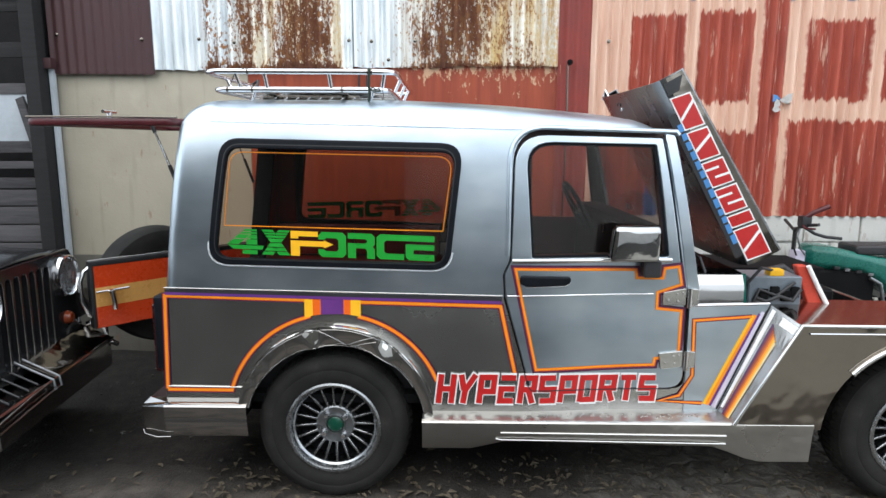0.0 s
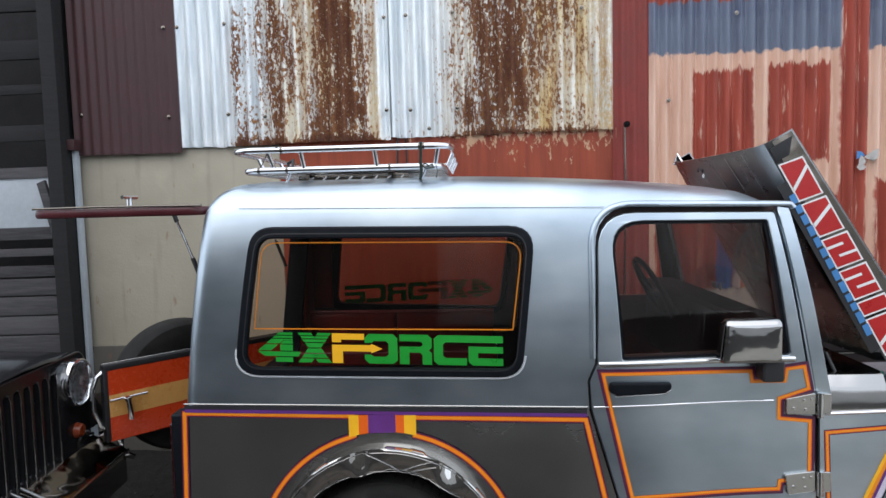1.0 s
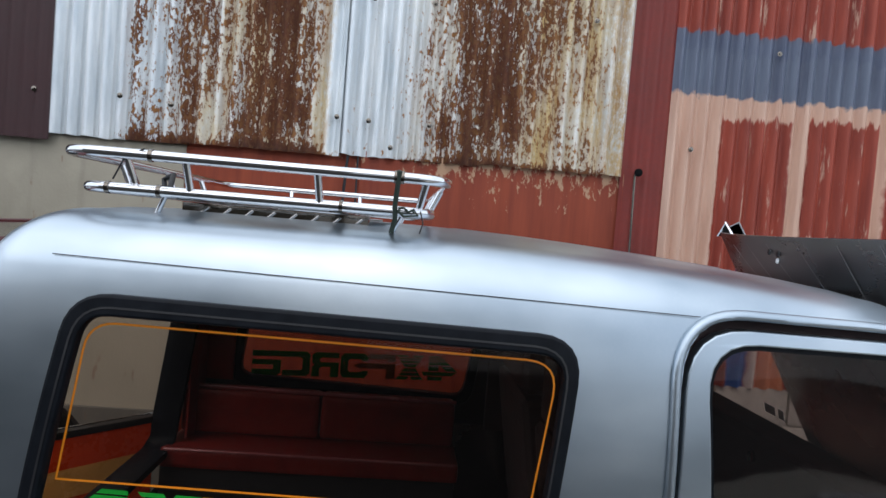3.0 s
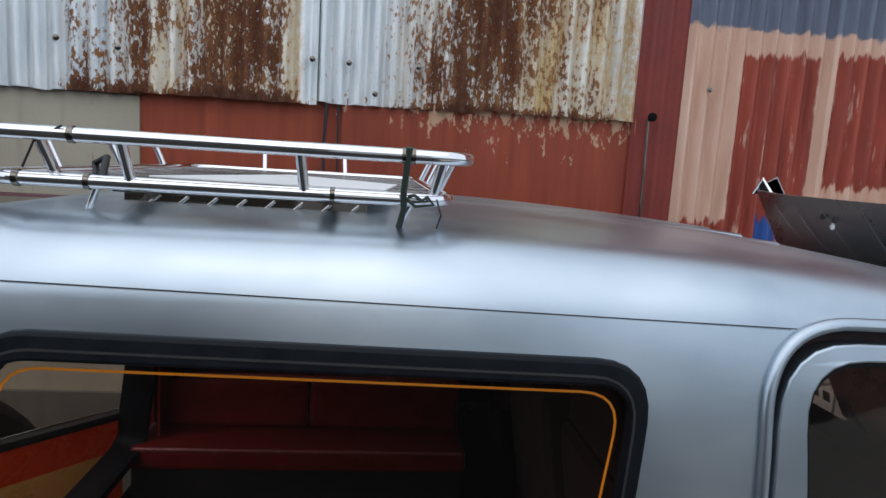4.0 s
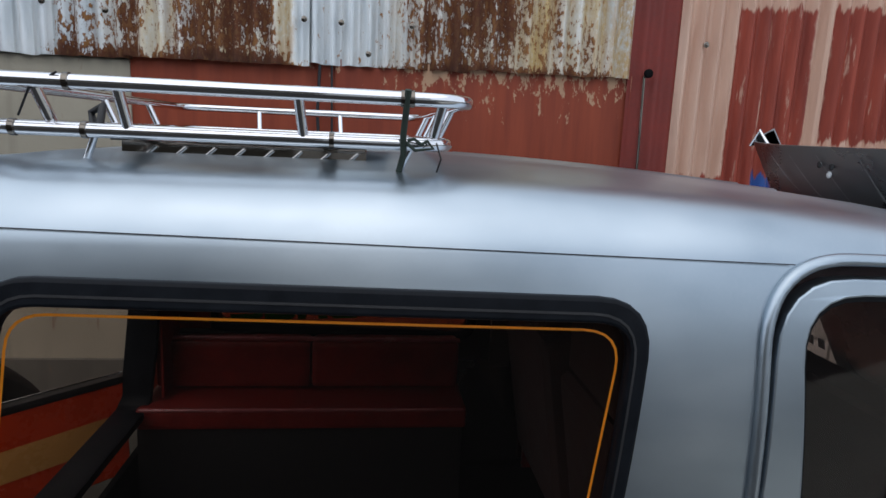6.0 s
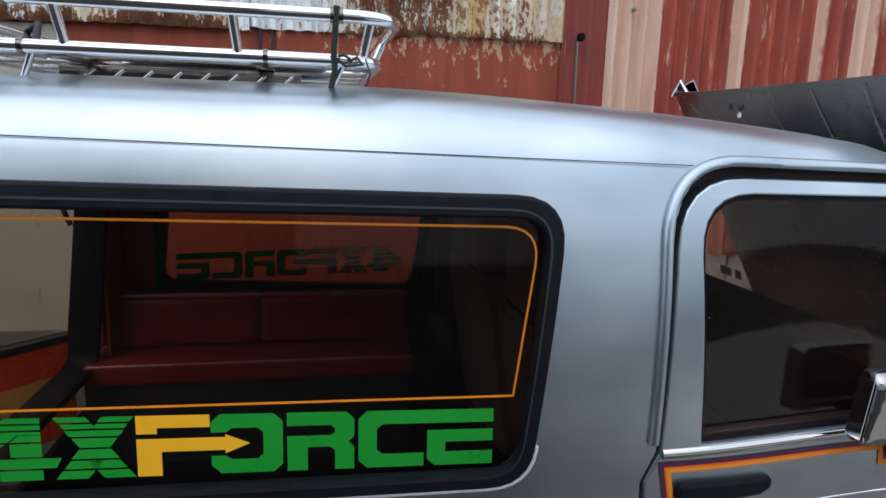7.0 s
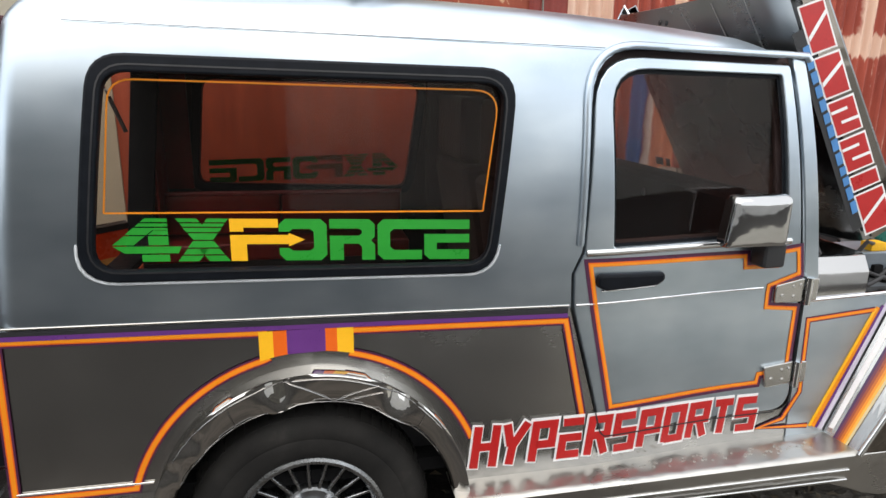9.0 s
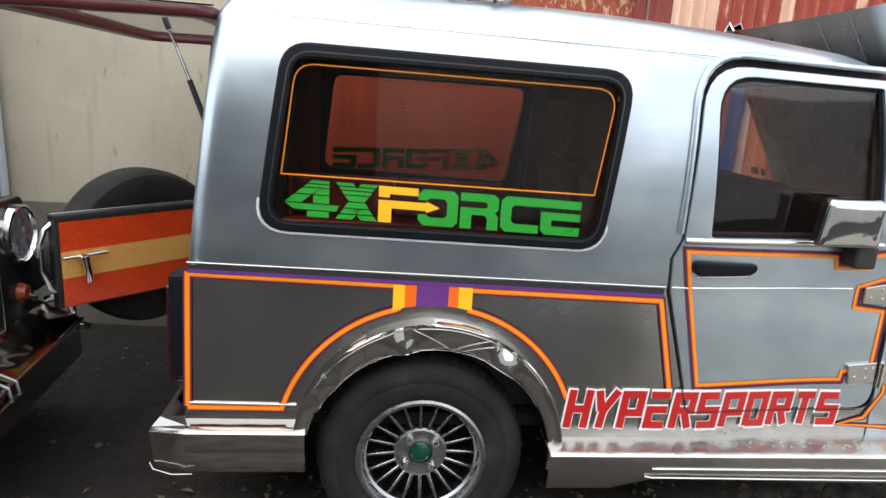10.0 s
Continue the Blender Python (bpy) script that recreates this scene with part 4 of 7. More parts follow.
def both(me, colour):
    """The shape on the near pane, and its like on the far pane, where it reads from outside."""
    twin = me.copy()
    part("letter", on_pane(sloped(me), G), colour, window)
    for v in twin.vertices:
        z = slope(v.co.x, v.co.y)
        v.co = (0.03 - v.co.x, W - 0.026, z)
    twin.update()
    part("letter", twin, colour + "_film", far_window)


def poly(points, out, colour, owner, name="letter"):
    me = flat_polygon(points)
    for v in me.vertices:
        v.co.z = out - G
    both(me, colour)


# the 4, cut by thin gaps
four = [
    [(-0.362, 1.070), (-0.300, 1.070), (-0.300, 1.087), (-0.362, 1.087)],
    [(-0.400, 1.090), (-0.280, 1.090), (-0.272, 1.107), (-0.425, 1.107)],
    [(-0.425, 1.110), (-0.378, 1.110), (-0.352, 1.132), (-0.399, 1.132)],
    [(-0.345, 1.110), (-0.300, 1.110), (-0.300, 1.132), (-0.345, 1.132)],
    [(-0.396, 1.135), (-0.348, 1.135), (-0.334, 1.147), (-0.300, 1.147), (-0.300, 1.152), (-0.376, 1.152)],
    [(-0.345, 1.135), (-0.300, 1.135), (-0.300, 1.146), (-0.332, 1.146)],
    [(-0.372, 1.155), (-0.300, 1.155), (-0.300, 1.163), (-0.363, 1.163)],
    [(-0.360, 1.166), (-0.300, 1.166), (-0.300, 1.175), (-0.349, 1.175)],
]
for f in four:
    poly(f, G, "green", window)
exes = []
for z0, z1 in ((1.070, 1.084), (1.087, 1.101), (1.104, 1.120), (1.123, 1.139), (1.142, 1.152), (1.155, 1.163), (1.166, 1.175)):
    def arm(z):
        f = abs((z - 1.1225) / 0.0525)
        return 0.014 + 0.040 * f
    a0, a1 = arm(z0), arm(z1)
    c0 = -0.222
    if min(a0, a1) < 0.030:
        exes.append([(c0 - a0 - 0.008, z0), (c0 + a0 + 0.008, z0), (c0 + a1 + 0.008, z1), (c0 - a1 - 0.008, z1)])
    else:
        exes.append([(c0 - a0 - 0.006, z0), (c0 - a0 + 0.042, z0), (c0 - a1 + 0.042, z1), (c0 - a1 - 0.006, z1)])
        exes.append([(c0 + a0 - 0.042, z0), (c0 + a0 + 0.006, z0), (c0 + a1 + 0.006, z1), (c0 + a1 - 0.042, z1)])
for f in exes:
    poly(f, G, "green", window)
# the F with its arrow
poly([(-0.160, 1.143), (-0.160, 1.175), (-0.046, 1.175), (-0.046, 1.153), (-0.128, 1.153), (-0.128, 1.143)][:6], G, "amber", window)
poly([(-0.160, 1.070), (-0.122, 1.070), (-0.122, 1.112), (-0.022, 1.112), (-0.022, 1.106), (0.018, 1.123), (-0.022, 1.140), (-0.022, 1.135), (-0.160, 1.135)], G + 0.0004, "amber", window)
# the rest of the word, with clipped corners
word = [
    [(-0.045, 1.143), (-0.045, 1.160), (-0.030, 1.175), (0.056, 1.175), (0.071, 1.161), (0.071, 1.084), (0.056, 1.070), (-0.030, 1.070), (-0.045, 1.085), (-0.045, 1.102),
     (-0.022, 1.102), (-0.012, 1.095), (0.030, 1.095), (0.039, 1.103), (0.039, 1.142), (0.030, 1.150), (-0.012, 1.150), (-0.020, 1.143)],
    [(0.078, 1.175), (0.177, 1.175), (0.191, 1.162), (0.191, 1.130), (0.181, 1.121), (0.191, 1.110), (0.191, 1.070), (0.158, 1.070), (0.158, 1.104), (0.150, 1.112),
     (0.112, 1.112), (0.112, 1.070), (0.078, 1.070), (0.078, 1.133), (0.150, 1.133), (0.158, 1.138), (0.158, 1.146), (0.150, 1.151), (0.078, 1.151)],
    [(0.439, 1.175), (0.213, 1.175), (0.198, 1.161), (0.198, 1.084), (0.213, 1.070), (0.313, 1.070), (0.313, 1.095), (0.240, 1.095), (0.230, 1.103), (0.230, 1.142), (0.240, 1.150), (0.439, 1.150)],
    [(0.319, 1.137), (0.439, 1.137), (0.439, 1.114), (0.352, 1.114), (0.352, 1.096), (0.439, 1.096), (0.439, 1.070), (0.333, 1.070), (0.319, 1.083)],
]
for f in word:
    poly(f, G, "green", window)


# flank below the belt, with the wheel arch and the door cut out
ARCH_X, ARCH_Z = 0.02, 0.362


def arc(cx, cz, rx, rz, a0, a1, n=28):
    return [(cx + rx * math.cos(radians(a0 + (a1 - a0) * k / n)), cz + rz * math.sin(radians(a0 + (a1 - a0) * k / n))) for k in range(n + 1)]


flank = [(0.455, 0.37), (1.521, 0.37), (1.521, 0.60)]
flank += rounded([(1.521, 0.60), (1.519, 0.500), (0.847, 0.498), (0.733, 0.905)], [0, 0.07, 0.03, 0])[1:-1]
flank += [(0.727, 0.912), (-0.692, 0.930), (-0.713, 0.452), (-0.37, 0.452)]
flank += arc(ARCH_X, ARCH_Z, 0.40, 0.405, 164, 3)
part("flank", on_side(plate([flank], 0.014), -0.0105), "steel", jeep, "brushed stainless lower flank")
part("flank", plate([[(1.86, 0.872), (-0.692, 0.932), (-0.712, 0.47), (-0.375, 0.47)] + arc(ARCH_X, ARCH_Z, 0.40, 0.405, 164, 3) + [(0.455, 0.37), (1.66, 0.37)]], 0.014, 0, pose(0, W - 0.015, 0, 90, 0, 0)), "steel", jeep, "brushed stainless lower flank of the far side")
part("cowl_side", on_side(plate([[(1.523, 0.37), (1.66, 0.37), (1.86, 0.872), (1.523, 0.872)]], 0.014), -0.0065), "silver", jeep, "silver panel between door and wing")
part("belt_bead", on_side(tube([(-0.694, 0.938, 0), (0.724, 0.912, 0)], 0.0036)), "steel", jeep, "bright bead along the belt line")
part("floor_pan", box(-0.70, 1.85, 0.05, W - 0.05, 0.42, 0.46), "shadow_black", jeep)
part("underbody", box(-0.66, 2.70, 0.32, W - 0.32, 0.26, 0.42, 0.02), "shadow_black", jeep)
part("axle", tube([(0, 0.12, 0.33), (0, W - 0.12, 0.33)], 0.045), "shadow_black", jeep)
part("axle", tube([(2.5, 0.12, 0.33), (2.5, W - 0.12, 0.33)], 0.045), "shadow_black", jeep)
# dark wheel houses
for x in (0.02, 2.49):
    bm = bmesh.new()
    prof = arc(x, 0.36, 0.43, 0.41, 185, -5, 20)
    ya, yb = 0.02, 0.36
    a = [bm.verts.new((u, ya, v)) for u, v in prof]
    b = [bm.verts.new((u, yb, v)) for u, v in prof]
    for i in range(len(a) - 1):
        bm.faces.new((a[i], a[i + 1], b[i + 1], b[i]))
    bm.faces.new(b)
    part("wheel_house", bm, "shadow_black", jeep)
part("rear_panel", box(-0.70, -0.68, 0.02, W - 0.02, 0.44, 0.64), "shadow_black", jeep)

# polished wheel arch with a creased top and hammered facets
ARCH_F, ARCH_OUT = (0.0, 0.02, 0.07, 0.25, 0.5, 0.75, 0.93, 1.0), (0.0, 0.0505, 0.0512, 0.0505, 0.047, 0.043, 0.033, 0.008)


def flare_out(deg, f):
    """How far the flare stands off the flank; some facets lean back towards the sky."""
    out = float(np.interp(f, ARCH_F, ARCH_OUT))
    for mid, wide, deep in ((103, 3.2, 0.046), (57, 4.0, 0.046), (80, 8, -0.012), (120, 6, -0.010), (40, 5, -0.008), (139, 2.0, 0.032), (152, 2.0, 0.026)):
        d = abs(deg - mid) / wide
        if d < 1.6 and 0.02 < f < 0.97:
            out += deep * (f - 0.5) * min(1.0, max(0.0, 2.6 - 1.6 * d))
    return out


def arch_flare():
    bm = bmesh.new()
    n, rows = 72, 7
    grid = []
    for i in range(n + 1):
        deg = 168 - i * (168 + 6) / n
        a = radians(deg)
        line = []
        for k in range(rows + 1):
            f = (0.0, 0.02, 0.07, 0.25, 0.5, 0.75, 0.93, 1.0)[k]
            rx = 0.418 + (0.374 - 0.418) * f
            rz = 0.425 + (0.347 - 0.425) * f
            cx = 0.022
            cz = 0.368 + (0.350 - 0.368) * f
            out = flare_out(deg, f)
            x, z = cx + rx * math.cos(a), cz + rz * math.sin(a)
            line.append(bm.verts.new((x, side_y(z) - out, z)))
        grid.append(line)
    for a, b in zip(grid, grid[1:]):
        for k in range(rows):
            bm.faces.new((a[k], a[k + 1], b[k + 1], b[k]))
    bmesh.ops.recalc_face_normals(bm, faces=bm.faces)
    ext = bmesh.ops.extrude_face_region(bm, geom=list(bm.faces))
    for v in ext["geom"]:
        if isinstance(v, bmesh.types.BMVert):
            v.co.y += 0.006
    bmesh.ops.recalc_face_normals(bm, faces=bm.faces)
    return bm


flare = part("wheel_arch", arch_flare(), "arch", jeep, "polished stainless wheel arch")


def flare_point(deg, f, lift=0.002):
    """A point on the flare: angle round the wheel, and 0 to 1 from its outer to its inner rim."""
    a = radians(deg)
    x = 0.022 + (0.418 - 0.044 * f) * math.cos(a)
    z = 0.368 - 0.018 * f + (0.425 - 0.078 * f) * math.sin(a)
    return (x, side_y(z) - flare_out(deg, f) - lift, z)


def flare_line(stops):
    line = []
    for (a0, f0), (a1, f1) in zip(stops, stops[1:]):
        line += [flare_point(a0 + (a1 - a0) * k / 10, f0 + (f1 - f0) * k / 10) for k in range(11)]
    part("crease", tube(line, 0.0017), "dark_chrome", flare)


flare_line([(148, 0.16), (90, 0.16), (36, 0.16)])
flare_line([(152, 0.92), (90, 0.92), (30, 0.92)])
flare_line([(100, 0.14), (82, 0.90), (66, 0.14)])
flare_line([(78, 0.90), (64, 0.30)])
flare_line([(121, 0.16), (121, 0.92)])
flare_line([(45, 0.16), (45, 0.92)])

# orange and purple striping on the flank
ST = 0.0012


def stripe(name, pts, width, colour, out=ST, closed=False, owner=None):
    part(name, on_side(ribbon([(pts, closed)], width), out), colour, owner or jeep)


def band(pts, owner=None, w=0.0105):
    """An orange line with a purple shadow on its outer side, made of two strokes."""
    stripe("stripe", pts, w * 2.5, "stripe_edge", ST, owner=owner)
    stripe("stripe", pts, w * 1.5, "deep_orange", ST + 0.0005, owner=owner)
    stripe("stripe", pts, w * 0.9, "orange", ST + 0.0010, owner=owner)


# rear quarter stripes
OR = 0.466
left_loop = [(-0.703, 0.497), (-0.694, 0.905), (-0.098, 0.890)]
left_arch = arc(ARCH_X, 0.364, OR, OR, 105, 164, 22)
band(left_loop[:2] + [(-0.085, 0.889)])
band([(-0.082, 0.822)] + left_arch + [(-0.703, 0.494)])
right_arch = arc(ARCH_X, 0.364, OR, OR, 75, 22, 20)
band([(0.785, 0.57), (0.718, 0.868), (0.120, 0.882)])
band([(0.118, 0.820)] + right_arch)
stripe("stripe", [(-0.692, 0.925), (0.722, 0.898)], 0.018, "groove", ST + 0.0014)
stripe("stripe", [(-0.692, 0.9145), (0.722, 0.8845)], 0.012, "purple", ST + 0.0020)
for x0, x1, colour in ((-0.107, -0.072, "amber"), (-0.072, -0.038, "deep_orange"), (-0.038, 0.058, "purple"), (0.058, 0.088, "deep_orange"), (0.088, 0.130, "amber")):
    za, zb = (0.364 + OR * math.sin(math.acos(abs(u - ARCH_X) / OR)) + 0.002 for u in (x0, x1))
    part("colour_block", on_side(flat_polygon([(x0, za), (x1, zb), (x1, 0.893), (x0, 0.893)]), ST + 0.0016), colour, jeep)
part("lower_bead", on_side(tube([(-0.70, 0.508, 0), (-0.385, 0.505, 0)], 0.0032)), "chrome", jeep)
part("corner_buffer", box(-0.752, -0.698, 0.02, 0.10, 0.575, 0.90, 0.02, 3), "rubber", jeep, "black rubber buffer on the rear corner")

# ---- front door ----
door = part("door", on_side(plate([rounded(DOOR, DOOR_R), rounded(PANE_D, PANE_D_R)], 0.030, 0.004), -0.012), "silver", jeep, "silver front door with striped outline")
part("door_lining", on_side(plate([rounded(grow(DOOR, 0.03), DOOR_R), rounded(grow(PANE_D, -0.012), PANE_D_R)], 0.012), -0.040), "liner", door, "dark inner lining")
glass = part("door_glass", on_pane(plate([rounded(grow(PANE_D, 0.01), PANE_D_R)], 0.004), -0.016), "tint_dark", door, "dark tinted door glass")
glass.visible_shadow = False
part("glass_seal", on_side(ribbon([(rounded(grow(PANE_D, -0.004), PANE_D_R), True)], 0.012), -0.010), "rubber", door, "black glass seal")
part("window_sill", on_side(tube([(0.762 + 0.0335 * k, 1.062 + 0.0001 * k, 0) for k in range(21)], 0.011), -0.001), "chrome", door, "bright moulding under the glass")
part("crease", on_side(tube([(0.745 + 0.031 * k, 0.912 + 0.0003 * k, 0) for k in range(21)], 0.004), 0.001), "tube", door, "bright swage line")
DSTR = [(0.776, 1.029), (1.284, 1.024), (1.290, 0.988), (1.400, 0.988), (1.406, 1.030), (1.464, 1.038), (1.481, 0.960), (1.383, 0.926), (1.383, 0.856), (1.488, 0.846), (1.485, 0.645), (1.386, 0.636), (1.382, 0.608), (0.873, 0.592)]
DO = 0.0032
for w, grow_by, colour, extra in ((0.020, 0.007, "stripe_edge", 0.0), (0.013, 0.000, "deep_orange", 0.0005), (0.008, -0.0015, "orange", 0.0010)):
    part("stripe", on_side(ribbon([(grow(DSTR, grow_by), True)], w), DO + 0.001 + extra), colour, door)
# handle: a dark grip in a shallow cup
part("handle", on_side(plate([rounded([(0.797, 1.003), (1.008, 0.996), (1.010, 0.972), (0.985, 0.958), (0.825, 0.953), (0.795, 0.968)], 0.018)], 0.026, 0.008), 0.006), "rubber", door, "black flush pull handle")
part("handle_rim", on_side(tube([(0.815, 0.951, 0), (0.90, 0.952, 0), (0.985, 0.955, 0), (1.008, 0.967, 0)], 0.003), 0.004), "tube", door)


def hinge(z, flip):
    leaf = plate([rounded([(1.402, z - 0.034), (1.402, z + 0.022), (1.488, z + 0.040), (1.502, z + 0.040), (1.502, z - 0.036)] if not flip else [(1.398, z + 0.030), (1.498, z + 0.042), (1.502, z + 0.040), (1.502, z - 0.03), (1.408, z - 0.042)], 0.01)], 0.012, 0.003)
    h = part("hinge", on_side(leaf, 0.008), "steel", door, "polished strap hinge")
    y = side_y(z, 1.5)
    part("pin", tube([(1.514, y - 0.018, z - 0.043), (1.514, y - 0.018, z + 0.043)], 0.011), "chrome", h)
    part("leaf", on_side(plate([rounded([(1.518, z - 0.036), (1.556, z - 0.034), (1.556, z + 0.036), (1.518, z + 0.04)], 0.006)], 0.010, 0.003), 0.006), "steel", h)
    for u, v in ((1.428, -0.012), (1.463, 0.016), (1.468, -0.016), (1.488, 0.02)):
        part("bolt", lathe([(0.0, -0.004), (0.005, -0.003), (0.006, 0.0)], 10), "chrome", h, at=pose(u, y - 0.014, z + v))


hinge(0.905, False)
hinge(0.632, True)
# raised lip round the door aperture
lip_line = rounded([(0.742, 1.085), (0.745, 1.611), (1.432, 1.594)], [0, 0.15, 0], 12)
lip_line = lip_line[:-1] + [(1.0 + 0.072 * k, 1.6047 - 0.00178 * k) for k in range(7)] + [(1.442, 1.580)]
part("aperture_lip", on_side(tube([(u, v, 0) for u, v in lip_line], 0.0105), 0.002), "silver", jeep, "rounded lip over the door")

# red lettering with a white edge across flank and door
word, x = "HYPERSPORTS", 0.446
step = (1.400 - 0.446) / len(word)
for k, ch in enumerate(word):
    x0 = 0.446 + k * step
    zt, zb = 0.577 - 0.014 * k / 11, 0.438 + 0.006 * k / 11
    out = 0.0042
    part("letter_edge", on_side(letter(ch, x0 + 0.012, x0 + step - 0.006, zb, zt, 0.0335, 0.11), out), "white", jeep)
    part("letter", on_side(letter(ch, x0 + 0.014, x0 + step - 0.008, zb + 0.005, zt - 0.005, 0.0245, 0.11), out + 0.002), "red", jeep)

stripe("door_seam", [(0.824, 0.580), (0.843, 0.515), (0.857, 0.5005), (0.90, 0.4995), (1.46, 0.5015)], 0.0045, "groove", 0.0072)

# chrome mirror on a black foot
dome = box(1.174, 1.356, -0.038, 0.012, 1.068, 1.216, 0.022, 4)
bmesh.ops.subdivide_edges(dome, edges=[e for e in dome.edges if e.calc_length() > 0.03], cuts=9, use_grid_fill=True)
for v in dome.verts:
    u, w = (v.co.x - 1.265) / 0.091, (v.co.z - 1.142) / 0.074
    if v.co.y < -0.013:
        v.co.y -= 0.005 * max(0.0, 1 - u * u) * max(0.0, 1 - w * w)
        v.co.y += 0.012 * max(0.0, w - 0.78) / 0.22
    v.co.x -= 0.018 * max(0.0, -u) * max(0.0, (1.216 - v.co.z) / 0.148)
mirror = part("mirror", dome, "mirror_chrome", jeep, "chromed door mirror")
glass_bm = box(1.170, 1.172, -0.030, 0.004, 1.082, 1.202, 0.0)
for v in glass_bm.verts:
    v.co.x -= 0.018 * (1.216 - v.co.z) / 0.148
part("mirror_glass", glass_bm, "tube", mirror)
part("foot", box(1.300, 1.372, -0.022, 0.044, 1.000, 1.074, 0.016, 3), "plastic", mirror, "black mirror foot")

# cowl, stripes and front wing
cowl_prof = [(0.054, 0.865), (0.054, 0.948), (0.060, 0.960), (0.080, 0.996), (0.10, 1.003), (0.2, 1.006), (W - 0.2, 1.006), (W - 0.10, 1.003), (W - 0.085, 0.996), (W - 0.032, 0.925), (W - 0.032, 0.865)]
bm = bmesh.new()
rows = [[bm.verts.new((x, y, z)) for y, z in cowl_prof] for x in (1.505, 1.55, 1.65, 1.75)]
for a, b in zip(rows, rows[1:]):
    for k in range(len(a)):
        q = (k + 1) % len(a)
        bm.faces.new((a[k], a[q], b[q], b[k]))
bm.faces.new(rows[0])
bm.faces.new(rows[-1][::-1])
bmesh.ops.recalc_face_normals(bm, faces=bm.faces)
part("cowl", bm, "dark_chrome", jeep, "polished cowl with a sloping shoulder")
part("cowl_trim", on_side(tube([(1.53, 0.868, 0), (1.86, 0.878, 0)], 0.006)), "tube", jeep)
for a, b, w, colour, out in (((1.793, 0.825), (1.608, 0.432), 0.012, "amber", ST + 0.0005), ((1.806, 0.828), (1.621, 0.430), 0.024, "orange", ST), ((1.820, 0.835), (1.635, 0.425), 0.010, "purple", ST + 0.0010), ((1.836, 0.842), (1.651, 0.418), 0.018, "lavender", ST + 0.0005), ((1.850, 0.850), (1.665, 0.410), 0.006, "groove", ST + 0.0015)):
    stripe("stripe", [a, b], w, colour, out)
band([(1.79, 0.822), (1.546, 0.803), (1.552, 0.56), (1.50, 0.47), (1.41, 0.445), (1.60, 0.436)], w=0.008)

# sloping rear face of the wing, between the flank and its outer edge
WING_Y = -0.09
bm = bmesh.new()
a0, a1 = (1.868, 0.045, 0.872), (1.660, 0.036, 0.385)
b0, b1 = (1.929, WING_Y, 0.820), (1.691, WING_Y, 0.400)
n = 8
grid = []
for r in range(n + 1):
    f = r / n
    row = []
    for s in range(n + 1):
        g = s / n
        p = (Vector(a0) * (1 - f) + Vector(b0) * f) * (1 - g) + (Vector(a1) * (1 - f) + Vector(b1) * f) * g
        row.append(bm.verts.new(p))
    grid.append(row)
for r in range(n):
    for s in range(n):
        bm.faces.new((grid[r][s], grid[r][s + 1], grid[r + 1][s + 1], grid[r + 1][s]))
ext = bmesh.ops.extrude_face_region(bm, geom=list(bm.faces))
for v in ext["geom"]:
    if isinstance(v, bmesh.types.BMVert):
        v.co += Vector((0.012, 0.004, -0.006))
bmesh.ops.recalc_face_normals(bm, faces=bm.faces)
wing = part("front_wing", plate([[(1.691, 0.400), (1.929, 0.820), (2.74, 0.815), (2.79, 0.70)] + arc(2.50, 0.345, 0.455, 0.425, 55, 176, 24)], 0.012, 0.0, pose(0, WING_Y + 0.006, 0, 90, 0, 0)), "dark_steel", jeep, "stainless front wing")
part("wing_ramp", bm, "steel", wing, smooth=False)


def on_ramp(f0, f1, g0, g1, colour, lift):
    """A strip on the sloping face; f across it, g along it."""
    A0, A1, B0, B1 = map(Vector, (a0, a1, b0, b1))
    nrm = (A1 - A0).cross(B0 - A0).normalized()
    if nrm.x > 0:
        nrm = -nrm

    def at(f, g):
        return (A0 * (1 - f) + B0 * f) * (1 - g) + (A1 * (1 - f) + B1 * f) * g + nrm * lift
    q = bmesh.new()
    cols = [[q.verts.new(at(f, g0 + (g1 - g0) * k / 8)) for k in range(9)] for f in (f0, f1)]
    for k in range(8):
        q.faces.new((cols[0][k], cols[0][k + 1], cols[1][k + 1], cols[1][k]))
    part("stripe", q, colour, wing, smooth=False)


on_ramp(0.07, 0.19, 0.02, 0.92, "white", 0.001)
on_ramp(0.44, 0.92, 0.03, 0.10, "white", 0.001)
for k in range(7):
    on_ramp(0.27 + 0.055 * k, 0.327 + 0.055 * k, 0.12 + 0.02 * k, 0.99, "fade_%d" % k, 0.0014 + 0.0003 * k)
bm = bmesh.new()
rows = [[bm.verts.new(p) for p in r] for r in (((1.93, WING_Y + 0.004, 0.816), (2.5, WING_Y + 0.004, 0.815), (2.76, WING_Y + 0.004, 0.814)), ((1.872, 0.05, 0.828), (2.5, 0.05, 0.820), (2.76, 0.05, 0.818)), ((1.872, 0.34, 0.830), (2.5, 0.34, 0.822), (2.76, 0.34, 0.820)))]
for a, b in zip(rows, rows[1:]):
    for k in range(2):
        bm.faces.new((a[k], a[k + 1], b[k + 1], b[k]))
ext = bmesh.ops.extrude_face_region(bm, geom=list(bm.faces))
for v in ext["geom"]:
    if isinstance(v, bmesh.types.BMVert):
        v.co.z -= 0.008
bmesh.ops.recalc_face_normals(bm, faces=bm.faces)
part("wing_top", bm, "wing_sheet", wing)
part("wing_bead", tube([(1.686, WING_Y - 0.002, 0.395), (1.927, WING_Y - 0.002, 0.823), (2.74, WING_Y - 0.002, 0.819)], 0.009), "chrome", wing, "bright edge bead")
